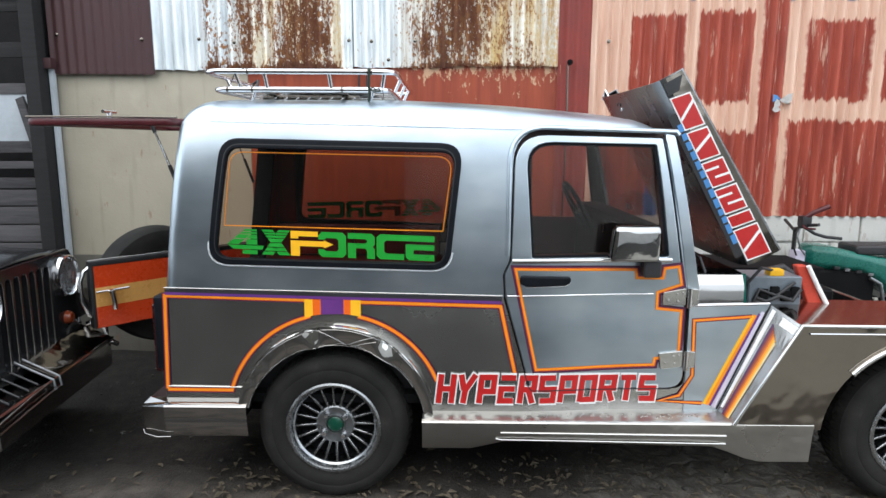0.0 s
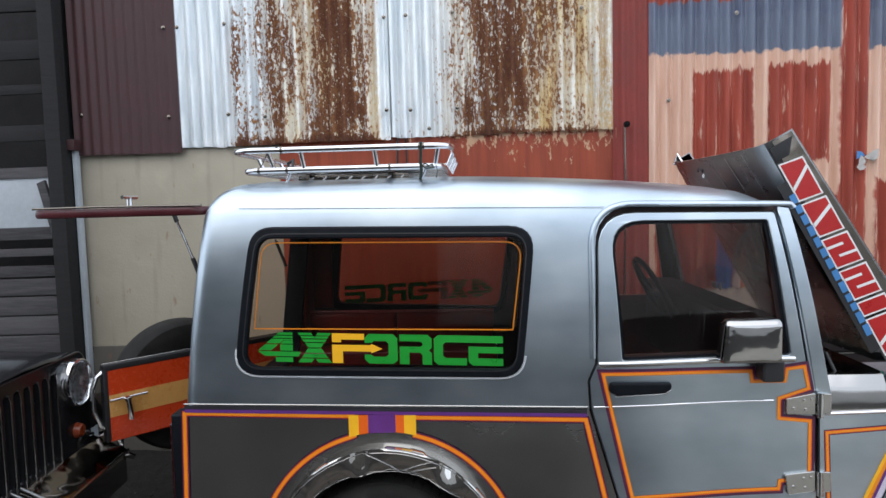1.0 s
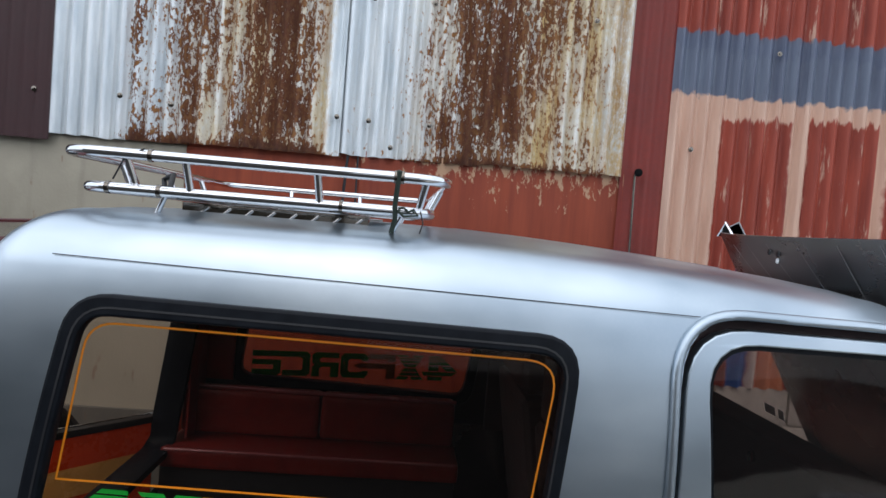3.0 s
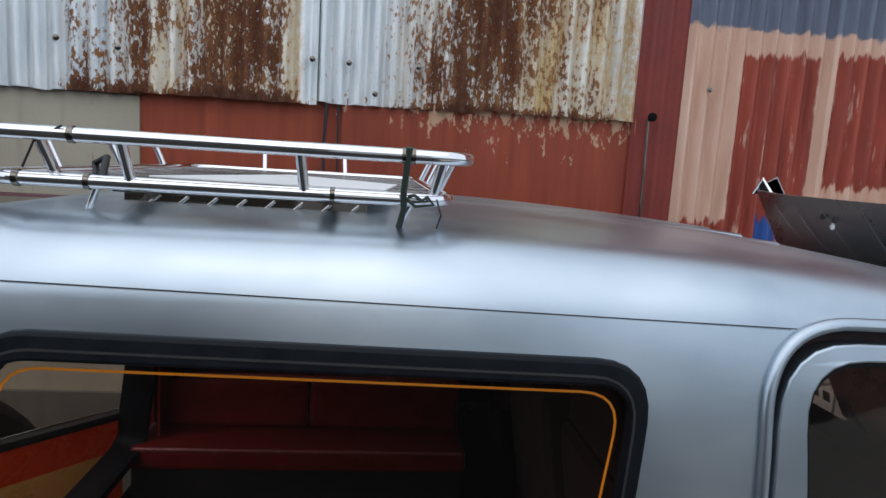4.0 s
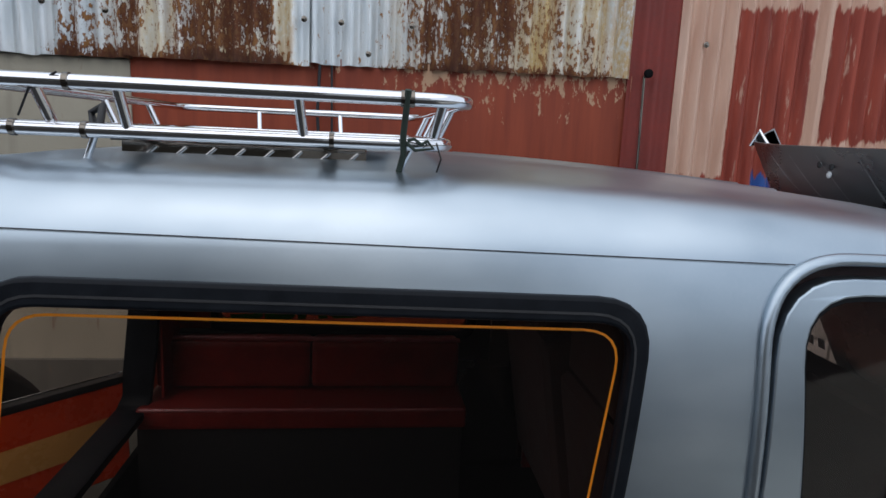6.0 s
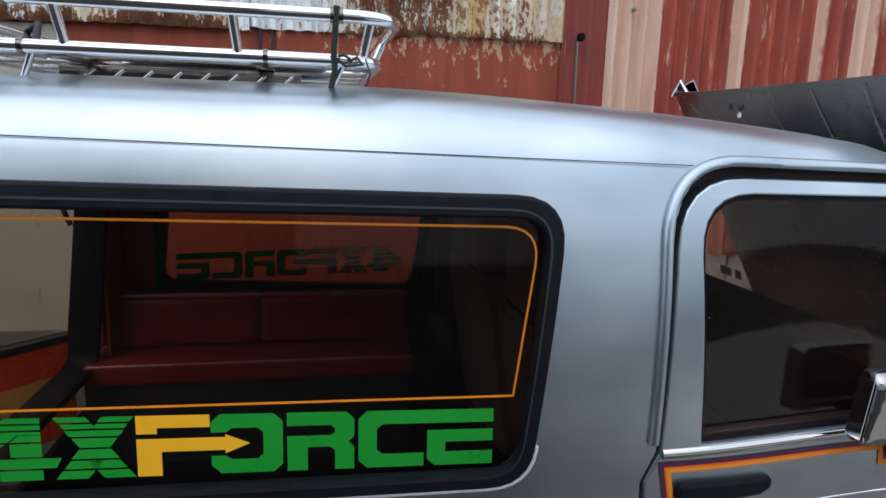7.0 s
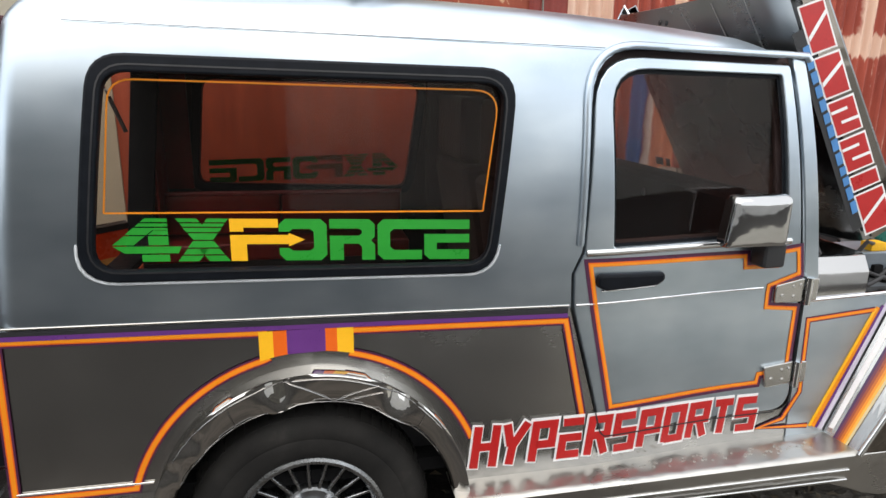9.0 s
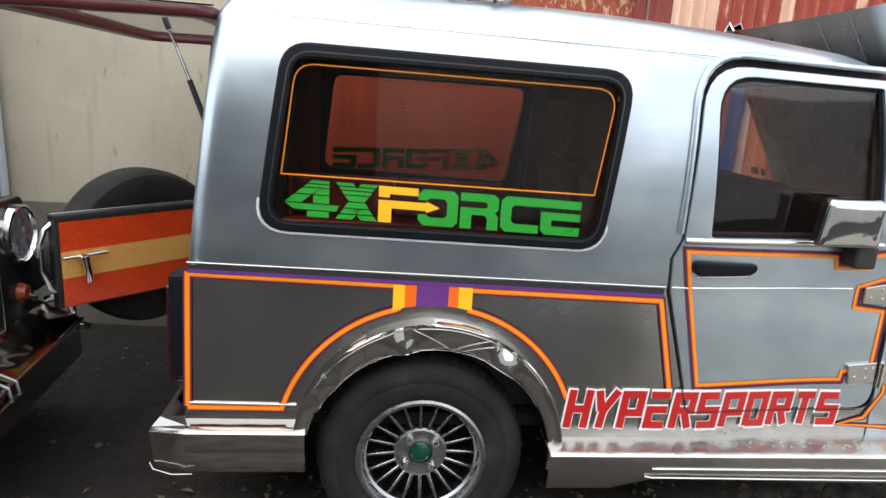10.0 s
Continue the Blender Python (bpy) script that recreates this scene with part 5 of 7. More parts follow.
part("wing_bead", tube([(1.96, WING_Y - 0.004, 0.79), (2.74, WING_Y - 0.004, 0.789)], 0.004), "tube", wing)
part("arch_trim", tube([(u, WING_Y - 0.008, v) for u, v in arc(2.50, 0.345, 0.460, 0.430, 140, 58, 18)], 0.012), "chrome", wing, "bright wheel arch trim")
part("inner_wing", box(1.90, 2.72, 0.341, 0.36, 0.45, 0.814, 0.004), "shadow_black", jeep, "dark inner wing")
part("inner_wing", box(1.90, 2.72, W - 0.36, W - 0.34, 0.45, 0.80, 0.004), "shadow_black", jeep, "dark inner wing of the far side")
part("wing_gusset", plate([[(1.76, 0.99), (1.80, 0.985), (1.815, 0.84), (1.94, 0.815), (1.78, 0.83)]], 0.01, 0, pose(0, 0.16, 0, 90, 0, 0)), "teal", jeep, "teal painted gusset")
part("front_wing", plate([[(1.691, 0.400), (1.929, 0.820), (2.74, 0.815), (2.79, 0.70)] + arc(2.50, 0.345, 0.455, 0.425, 55, 176, 24)], 0.012, 0, pose(0, W + 0.09, 0, 90, 0, 0)), "dark_steel", jeep, "stainless front wing of the far side")
# far wing top painted near-black, so that no bright sky shows in it
part("wing_top", box(1.93, 2.74, W - 0.36, W + 0.08, 0.806, 0.818, 0.002), "shadow_black", jeep)
# engine bay
battery = part("battery", box(1.86, 2.10, 0.24, 0.40, 0.78, 0.955, 0.012, 3), "battery_grey", jeep, "grey battery with a yellow cap")
part("terminal_cap", box(1.955, 2.02, 0.25, 0.30, 0.955, 0.985, 0.006), "yellow", battery, "yellow terminal cap")
part("cable", tube([(1.97, 0.26, 0.98), (1.90, 0.22, 1.0), (1.85, 0.23, 0.93), (1.84, 0.30, 0.86)], 0.007), "plastic", battery)
part("cable", tube([(2.06, 0.23, 0.93), (1.98, 0.225, 0.87), (1.90, 0.225, 0.90), (1.88, 0.23, 0.84)], 0.008), "plastic", battery)
for dx, dz in ((0.0, 0.0), (0.05, 0.012), (0.10, -0.008), (0.14, 0.01)):
    part("terminal", box(1.905 + dx, 1.945 + dx, 0.225, 0.245, 0.85 + dz, 0.90 + dz, 0.008), "shadow_black", battery)
part("cable", tube([(1.89, 0.23, 0.86), (1.93, 0.215, 0.845), (1.99, 0.22, 0.87), (2.05, 0.215, 0.85), (2.09, 0.23, 0.90)], 0.009), "plastic", battery)
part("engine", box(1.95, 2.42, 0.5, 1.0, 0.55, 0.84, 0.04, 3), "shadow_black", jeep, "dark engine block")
rad = part("radiator_shroud", plate([rounded([(2.085, 1.0), (2.135, 1.0), (2.225, 0.82), (2.165, 0.80)], 0.01)], 0.04, 0.006, pose(0, 0.30, 0, 90, 0, 0)), "radiator_red", jeep, "worn red panel with a white edge")
part("edge_strip", tube([(2.135, 0.268, 1.0), (2.19, 0.268, 0.90), (2.238, 0.268, 0.82)], 0.010), "white", rad)
part("hose", tube([(2.02, 0.45, 0.93), (2.1, 0.42, 0.96), (2.2, 0.45, 0.90)], 0.022), "plastic", jeep)
part("grille", box(2.70, 2.74, 0.30, W - 0.30, 0.50, 0.72, 0.02), "steel", jeep, "stainless front grille panel")

# windscreen, seen from the side under the raised bonnet
scr = plate([rounded([(0.10, 1.02), (W - 0.10, 1.02), (W - 0.10, 1.60), (0.10, 1.60)], 0.05)], 0.005)
for v in scr.vertices:
    u, z, w = v.co
    v.co = (front_x(z) - 0.012 + w, u, z)
scr.update()
screen = part("windscreen", scr, "tint_dark", jeep, "dark windscreen")
screen.visible_shadow = False
part("wiper", tube([(1.60, 0.10, 1.00), (1.585, 0.13, 1.06), (1.59, 0.5, 1.07)], 0.006), "plastic", jeep)
part("pillar", on_side(plate([[(1.386, 1.588), (1.428, 1.580), (1.545, 1.005), (1.560, 0.94), (1.523, 0.93), (1.506, 0.945)]], 0.02, 0.003), -0.010), "silver", jeep, "silver windscreen pillar")

# ---- raised bonnet leaning on the roof edge ----
bonnet = part("bonnet", bmesh.new(), "steel", jeep, "raised stainless bonnet leaning on the roof edge")


def bonnet_shell():
    bm = bmesh.new()
    foot, head = Vector((1.790, 0.0, 1.020)), Vector((1.357, 0.0, 1.797))
    up = (head - foot).normalized()
    ahead = Vector((-up.z, 0, up.x)) * -1
    rows = []
    n = 20
    for g in range(7):
        p = foot + (head - foot) * g / 6
        row = []
        # near skirt, rounded shoulder, crowned top, shoulder, far skirt
        prof = [(0.128, 0.165), (0.128, 0.09), (0.130, 0.045), (0.145, 0.012), (0.19, -0.004)]
        prof += [(0.19 + (0.98 - 0.19) * k / n, -0.004 - 0.006 * math.sin(math.pi * k / n)) for k in range(1, n)]
        prof += [(0.98, -0.004), (1.12, 0.01), (1.15, 0.05), (1.155, 0.16)]
        for y, d in prof:
            d *= 0.95 - 0.28 * g / 6 if d > 0.06 else 1.0
            row.append(bm.verts.new((p.x + ahead.x * d, y, p.z + ahead.z * d)))
        rows.append(row)
    for a, b in zip(rows, rows[1:]):
        for i in range(len(a) - 1):
            bm.faces.new((a[i], a[i + 1], b[i + 1], b[i]))
    bmesh.ops.recalc_face_normals(bm, faces=bm.faces)
    ext = bmesh.ops.extrude_face_region(bm, geom=list(bm.faces))
    inner = [g for g in ext["geom"] if isinstance(g, bmesh.types.BMFace)]
    for q in inner:
        q.material_index = 1
    for v in ext["geom"]:
        if isinstance(v, bmesh.types.BMVert):
            v.co += ahead * 0.004 + Vector((0, 0.004 if v.co.y < 0.6 else -0.004, 0))
    bmesh.ops.recalc_face_normals(bm, faces=bm.faces)
    return bm, foot, up, ahead


bm, B_FOOT, B_UP, B_AHEAD = bonnet_shell()
bm.to_mesh(bonnet.data)
bm.free()
bonnet.data.materials.clear()
bonnet.data.materials.append(MAT["bonnet_steel"])
bonnet.data.materials.append(MAT["underside"])
bonnet.data.shade_smooth()
bonnet.data.set_sharp_from_angle(angle=radians(40))


def on_bonnet(points, out, colour, name="block_shape"):
    """A flat shape on the near skirt; points are (metres up the skirt, metres ahead)."""
    q = bmesh.new()
    vs = []
    for s, d in points:
        p = B_FOOT + B_UP * s + B_AHEAD * d
        vs.append(q.verts.new((p.x, 0.128 - out, p.z)))
    q.faces.new(vs)
    bmesh.ops.recalc_face_normals(q, faces=q.faces)
    part(name, q, colour, bonnet, smooth=False)


# dark sheet laid behind the word, painting the dark reflection in the steel skirt
on_bonnet([(0.0, 0.032), (0.884, 0.032), (0.884, 0.106), (0.0, 0.150)], 0.0009, "dark_steel", "skirt_sheet")
# the maker's word drawn as plain red blocks with a white edge
s0 = 0.025
for k, (wide, slit) in enumerate(((0.150, 1), (0.058, 0), (0.118, 2), (0.118, 2), (0.135, 1), (0.150, 1))):
    f = 0.118 - 0.004 * k
    e = 0.006
    on_bonnet([(s0, 0.010), (s0 + wide, 0.010), (s0 + wide - 0.014, f), (s0 - 0.014, f)], 0.002, "white", "block_edge")
    on_bonnet([(s0 + e, 0.010 + e), (s0 + wide - e, 0.010 + e), (s0 + wide - 0.014 - e, f - e), (s0 - 0.014 + e, f - e)], 0.003, "red")
    if slit == 1:
        on_bonnet([(s0 + 0.040, 0.016), (s0 + 0.054, 0.016), (s0 + wide - 0.045, f - 0.006), (s0 + wide - 0.059, f - 0.006)], 0.004, "white", "block_gap")
    elif slit == 2:
        on_bonnet([(s0 + 0.034, 0.040), (s0 + 0.044, 0.040), (s0 + 0.034, f - 0.006), (s0 + 0.024, f - 0.006)], 0.004, "white", "block_gap")
        on_bonnet([(s0 + 0.076, 0.016), (s0 + 0.086, 0.016), (s0 + 0.078, f - 0.034), (s0 + 0.068, f - 0.034)], 0.004, "white", "block_gap")
    s0 += wide + 0.010
on_bonnet([(0.815, 0.012), (0.868, 0.012), (0.868, 0.10), (0.815, 0.06)], 0.002, "jeep_black", "dark_patch")
rng = random.Random(2)
s = 0.12
while s < 0.68:
    w = rng.uniform(0.026, 0.042)
    on_bonnet([(s, -0.012), (s + w, -0.010), (s + w, 0.012), (s, 0.010)], 0.003, "blue", "script_bar")
    s += w + 0.010
part("prop_corner", tube([(1.40, 1.09, 1.795), (1.385, 1.12, 1.84), (1.375, 1.15, 1.79)], 0.0055), "tube", bonnet)
q = bmesh.new()
q.faces.new([q.verts.new(p) for p in ((1.402, 1.092, 1.794), (1.387, 1.121, 1.838), (1.377, 1.149, 1.790))])
bmesh.ops.solidify(q, geom=list(q.faces), thickness=0.006)
part("corner_plate", q, "plastic", bonnet, "dark bent corner of the bonnet")
# added dark plate paints the shade inside the far skirt
q = bmesh.new()
q.faces.new([q.verts.new((p.x, 1.1455, p.z)) for p in (B_FOOT + B_UP * u + B_AHEAD * d for u, d in ((0.05, 0.035), (0.886, 0.028), (0.886, 0.104), (0.05, 0.145)))])
bmesh.ops.solidify(q, geom=list(q.faces), thickness=0.003)
part("skirt_lining", q, "plastic", bonnet, "added dark plate that shades the inside of the far skirt", smooth=False)
# long pale streaks painted as reflections, and a few rivets, on the outer face of the bonnet
for y0, y1, s0, s1 in ((0.27, 0.30, 0.62, 0.875), (0.40, 0.46, 0.60, 0.87), (0.55, 0.64, 0.66, 0.86), (0.70, 0.80, 0.70, 0.865), (0.83, 0.92, 0.72, 0.86), (0.93, 1.01, 0.74, 0.855)):
    q = bmesh.new()
    sides = []
    for k in range(9):
        f = k / 8
        y = y0 + (y1 - y0) * f ** 0.7
        p = B_FOOT + B_UP * (s0 + (s1 - s0) * f) - B_AHEAD * (0.0118 + 0.0008 * math.sin(math.pi * (y - 0.19) / 0.79))
        w = 0.0014 + 0.0022 * math.sin(math.pi * min(1.0, f + 0.1))
        sides.append([q.verts.new((p.x, y - w, p.z)), q.verts.new((p.x, y + w, p.z))])
    for a, b in zip(sides, sides[1:]):
        q.faces.new((a[0], a[1], b[1], b[0]))
    bmesh.ops.solidify(q, geom=list(q.faces), thickness=0.001)
    part("scratch", q, "worn_streak", bonnet, smooth=False)
for y, up, colour in ((0.80, 0.835, "plastic"), (0.755, 0.83, "plastic"), (0.775, 0.805, "white")):
    p = B_FOOT + B_UP * up - B_AHEAD * 0.012
    q = bmesh.new()
    bmesh.ops.create_uvsphere(q, u_segments=10, v_segments=6, radius=0.010)
    for v in q.verts:
        v.co = (v.co.x * 0.35 + p.x, v.co.y + y, v.co.z + p.z)
    part("rivet", q, colour, bonnet)
# dark flange that carries the blue bars
on_bonnet([(0.06, -0.028), (0.74, -0.028), (0.74, 0.016), (0.06, 0.016)], 0.0012, "plastic", "flange")

# ---- running board and rear bumper ----
def bent_plate(profile, x0, x1, material, name, label, bottom=None):
    """A folded sheet: profile of (y, z) drawn along x."""
    bm = bmesh.new()
    n = 24
    rows = []
    for k in range(n + 1):
        x = x0 + (x1 - x0) * k / n
        rows.append([bm.verts.new((x, y, z + (bottom(x) if bottom and i == len(profile) - 1 else 0))) for i, (y, z) in enumerate(profile)])
    for a, b in zip(rows, rows[1:]):
        for i in range(len(profile) - 1):
            bm.faces.new((a[i], a[i + 1], b[i + 1], b[i]))
    bmesh.ops.recalc_face_normals(bm, faces=bm.faces)
    ext = bmesh.ops.extrude_face_region(bm, geom=list(bm.faces))
    for v in ext["geom"]:
        if isinstance(v, bmesh.types.BMVert):
            v.co += Vector((0, 0.004, -0.004))
    bmesh.ops.recalc_face_normals(bm, faces=bm.faces)
    return part(name, bm, material, jeep, label)


def board_bottom(x):
    if x < 0.60:
        return -0.012
    if x < 0.74:
        return -0.012 + 0.034 * (x - 0.60) / 0.14
    if x < 1.62:
        return 0.022 - 0.02 * (x - 0.74)
    if x < 1.78:
        return 0.005 - 0.065 * (x - 1.62) / 0.16
    return -0.062


board = bent_plate([(0.052, 0.405), (-0.070, 0.403), (-0.086, 0.400), (-0.092, 0.394), (-0.092, 0.380), (-0.087, 0.350), (-0.086, 0.340), (-0.078, 0.29)], 0.392, 2.018, "board", "running_board", "polished stainless running board", board_bottom)
for z in (0.350,):
    part("rib", tube([(0.72, -0.088, z), (1.66, -0.088, z - 0.006)], 0.0045), "chrome", board)
part("rib", tube([(0.70, -0.084, 0.322), (0.72, -0.086, 0.318), (1.66, -0.086, 0.308)], 0.004), "chrome", board)
rng = random.Random(6)
for k in range(60):
    u = 0.95 + 0.62 * rng.random()
    part("tread_stud", lathe([(0.0, 0.404 + 0.0035), (0.003, 0.404 + 0.0028), (0.005, 0.402)], 8, "z"), "board", board, at=pose(u, -0.045 + 0.04 * rng.random(), 0.0))
bump = bent_plate([(0.02, 0.456), (-0.03, 0.451), (-0.050, 0.449), (-0.060, 0.440), (-0.058, 0.40), (-0.052, 0.386), (-0.055, 0.376), (-0.040, 0.305)], -0.70, -0.352, "dark_chrome", "rear_bumper", "polished stainless rear bumper corner")
bm = bmesh.new()
end = [(-0.70, 0.02, 0.456), (-0.70, -0.03, 0.451), (-0.70, -0.050, 0.449), (-0.70, -0.060, 0.440), (-0.70, -0.040, 0.305)]
tip = [(-0.765, 0.10, 0.47), (-0.79, 0.02, 0.452), (-0.805, -0.01, 0.435), (-0.81, -0.022, 0.425), (-0.80, -0.012, 0.31)]
far = [(-0.79, W - 0.25, 0.478), (-0.80, W - 0.25, 0.462), (-0.81, W - 0.25, 0.44), (-0.81, W - 0.25, 0.43), (-0.80, W - 0.25, 0.318)]
rows = [[bm.verts.new(p) for p in r] for r in (end, tip, far)]
for a, b in zip(rows, rows[1:]):
    for i in range(4):
        bm.faces.new((a[i], a[i + 1], b[i + 1], b[i]))
bmesh.ops.recalc_face_normals(bm, faces=bm.faces)
part("end_wrap", bm, "dark_chrome", bump, smooth=False)
part("lip", tube([(-0.815, -0.012, 0.316), (-0.80, -0.03, 0.305), (-0.74, -0.05, 0.300), (-0.68, -0.052, 0.303)], 0.003), "dark_chrome", bump)
tail = part("tail_lamp", box(-0.765, -0.705, 0.035, 0.11, 0.56, 0.86, 0.012, 3), "tail_red", jeep, "dark narrow tail lamp")
part("lamp_frame", box(-0.712, -0.700, 0.028, 0.12, 0.55, 0.87, 0.004), "plastic", tail)

# ---- wheels ----
def wheel_meshes():
    tyre = [(0.190, -0.085), (0.198, -0.096), (0.225, -0.104), (0.262, -0.108), (0.266, -0.106), (0.270, -0.108), (0.295, -0.105), (0.312, -0.096), (0.322, -0.082), (0.328, -0.06), (0.330, -0.03),
            (0.330, 0.03), (0.326, 0.07), (0.312, 0.095), (0.28, 0.105), (0.19, 0.09)]
    rim = [(0.232, -0.094), (0.233, -0.102), (0.224, -0.106), (0.214, -0.104), (0.208, -0.096), (0.202, -0.060), (0.196, -0.035), (0.198, 0.05), (0.215, 0.09)]
    hub = [(0.0, -0.052), (0.060, -0.052), (0.088, -0.058), (0.096, -0.054), (0.098, -0.03), (0.095, 0.0), (0.0, 0.0)]
    ring_lip = [(0.196, -0.070), (0.204, -0.078), (0.210, -0.074), (0.206, -0.06)]
    dish = [(0.0, 0.012), (0.197, 0.012)]
    return tyre, rim, hub, ring_lip, dish


def to_mesh(bm, name):
    me = bpy.data.meshes.new(name)
    bm.to_mesh(me)
    bm.free()
    return me


def smaller(profile, k=0.888):
    return [(r * k, h) for r, h in profile]


T_P, R_P, H_P, L_P, D_P = wheel_meshes()
R_P, H_P, L_P, D_P = smaller(R_P), smaller(H_P), smaller(L_P), smaller(D_P)
tyre_bm = lathe(T_P, 72)
# tread blocks
tread = bmesh.new()
for k in range(60):
    a = 2 * math.pi * k / 60
    for y0, y1, tw in ((-0.082, -0.035, 0.5), (-0.028, 0.028, 0.0), (0.035, 0.082, 0.5)):
        a2 = a + tw * 2 * math.pi / 60
        vs = []
        for r in (0.326, 0.3365):
            for da, y in ((-0.036, y0), (0.036, y0), (0.036, y1), (-0.036, y1)):
                rr = r - (0.012 if abs(y) > 0.08 else 0.0)
                vs.append(tread.verts.new((rr * math.cos(a2 + da), y, rr * math.sin(a2 + da))))
        for q in ((4, 5, 6, 7), (0, 1, 5, 4), (1, 2, 6, 5), (2, 3, 7, 6), (3, 0, 4, 7)):
            tread.faces.new([vs[i] for i in q])
bmesh.ops.recalc_face_normals(tread, faces=tread.faces)
TYRE, RIM, HUB, RLIP, DISH = to_mesh(tyre_bm, "tyre"), to_mesh(lathe(R_P, 72), "rim"), to_mesh(lathe(H_P, 48), "hub"), to_mesh(lathe(L_P, 72, closed=True), "rim_lip"), to_mesh(lathe(D_P, 48), "brake_dish")
TREAD = to_mesh(tread, "tread")
SPOKE = to_mesh(box(0.080, 0.181, -0.056, -0.030, -0.0060, 0.0060, 0.0028, 1), "spoke")
for v in SPOKE.vertices:
    if v.co.x > 0.13:
        v.co.y -= 0.010
        v.co.z *= 0.8
CAP = to_mesh(lathe([(0.0, -0.066), (0.026, -0.064), (0.036, -0.056), (0.037, -0.050)], 32), "cap")
CAPRING = to_mesh(lathe([(0.037, -0.050), (0.039, -0.062), (0.044, -0.062), (0.046, -0.050)], 32), "cap_ring")
NUT = to_mesh(lathe([(0.0, -0.082), (0.009, -0.081), (0.0135, -0.073), (0.0145, -0.052)], 12), "wheel_nut")


def wheel(parent, at, label, cap=True, local=False, treaded=True):
    w = part("wheel", HUB, "alloy", parent, label, at=at, local=local)
    part("tyre", TYRE, "tyre", w, "black dusty tyre")
    if treaded:
        part("tread", TREAD, "tyre", w)
    part("rim", RIM, "rim_alloy", w)
    part("rim_lip", RLIP, "rim_alloy", w)
    part("brake_dish", DISH, "shadow_black", w)
    if cap:
        part("centre_cap", CAP, "cap_green", w, "dark green centre cap")
        part("cap_ring", CAPRING, "alloy", w)
    for k in range(20):
        part("spoke", SPOKE, "rim_alloy", w, at=pose(0, 0, 0, 0, 18 * k + 9, 0))
    for k in range(4):
        a = radians(45 + 90 * k)
        part("wheel_nut", NUT, "tube", w, at=pose(0.059 * math.cos(a), 0, 0.059 * math.sin(a)))
    return w


wheel(jeep, pose(0.004, 0.105, 0.319, 0, 7, 0), "twenty-spoke grey alloy wheel")
wheel(jeep, pose(2.505, 0.075, 0.330, 0, 12, 0), "twenty-spoke grey alloy wheel")
wheel(jeep, pose(0.004, W - 0.105, 0.319, 0, 0, 180), "twenty-spoke grey alloy wheel")
wheel(jeep, pose(2.505, W - 0.075, 0.330, 0, 0, 180), "twenty-spoke grey alloy wheel")

# ---- rear hatch held open by struts ----
hatch_rim = rounded([(-0.62, 0.07), (-1.275, 0.10), (-1.275, W - 0.10), (-0.62, W - 0.07)], 0.06)
hatch_hole = rounded([(-0.69, 0.13), (-1.20, 0.16), (-1.22, W - 0.135), (-0.69, W - 0.105)], 0.05)
hm = pose(0, 0, 1.622)
hatch = part("rear_hatch", plate([hatch_rim, hatch_hole], 0.032, 0.010, hm), "maroon", jeep, "maroon rear hatch held open flat")
pane_h = part("hatch_glass", plate([[(-0.68, 0.12), (-1.21, 0.15), (-1.21, W - 0.15), (-0.68, W - 0.12)]], 0.004, 0, pose(0, 0, 1.630)), "lens", hatch, "clear hatch glass")
pane_h.visible_shadow = False
part("hatch_edge", tube([(-0.62, 0.075, 1.640), (-1.0, 0.085, 1.644), (-1.26, 0.10, 1.642)], 0.004), "dark_steel", hatch)
th = part("hatch_handle", tube([(-1.24, 0.72, 1.64), (-1.24, 0.72, 1.690)], 0.012), "tube", hatch, "chromed turn handle")
part("crossbar", tube([(-1.24, 0.66, 1.690), (-1.24, 0.78, 1.690)], 0.009), "tube", th)
for y in (0.235, W - 0.235):
    st = part("gas_strut", tube([(-0.795, y, 1.600), (-0.735, y, 1.44)], 0.0048), "tube", jeep, "gas strut holding the hatch")
    part("strut_body", tube([(-0.735, y, 1.44), (-0.685, y, 1.30)], 0.0085), "plastic", st)
    part("strut_end", tube([(-0.80, y, 1.612), (-0.788, y, 1.58)], 0.0085), "plastic", st)

# ---- tailgate swung open, with the spare wheel on its outside ----
TG_H, TG_F = Vector((-0.715, 1.25)), Vector((-1.343, 0.590))
along = (TG_F - TG_H).normalized()
TG_LEN = (TG_F - TG_H).length
ang = math.degrees(math.atan2(along.y, along.x))
tgm = Matrix.Translation((TG_H.x, TG_H.y, 0)) @ pose(0, 0, 0, 0, 0, ang) @ pose(0, 0, 0, 90, 0, 0)
gate = part("tailgate", plate([rounded([(0, 0.581), (TG_LEN, 0.581), (TG_LEN, 0.930), (0, 0.930)], 0.012)], 0.045, 0.006, tgm), "door_red", jeep, "open tailgate painted in orange-red and cream stripes")


def on_gate(pts, out, colour, name):
    me = flat_polygon(pts)
    for v in me.vertices:
        v.co.z = -out
    me.transform(tgm)
    return part(name, me, colour, gate, smooth=False)


on_gate([(0.02, 0.702), (TG_LEN - 0.014, 0.695), (TG_LEN - 0.014, 0.797), (0.02, 0.805)], 0.0245, "door_cream", "cream_stripe")
on_gate([(0.0, 0.911), (TG_LEN, 0.911), (TG_LEN, 0.930), (0.0, 0.930)], 0.0242, "plastic", "top_edge")
on_gate([(TG_LEN - 0.014, 0.59), (TG_LEN, 0.59), (TG_LEN, 0.92), (TG_LEN - 0.014, 0.92)], 0.0238, "plastic", "end_edge")
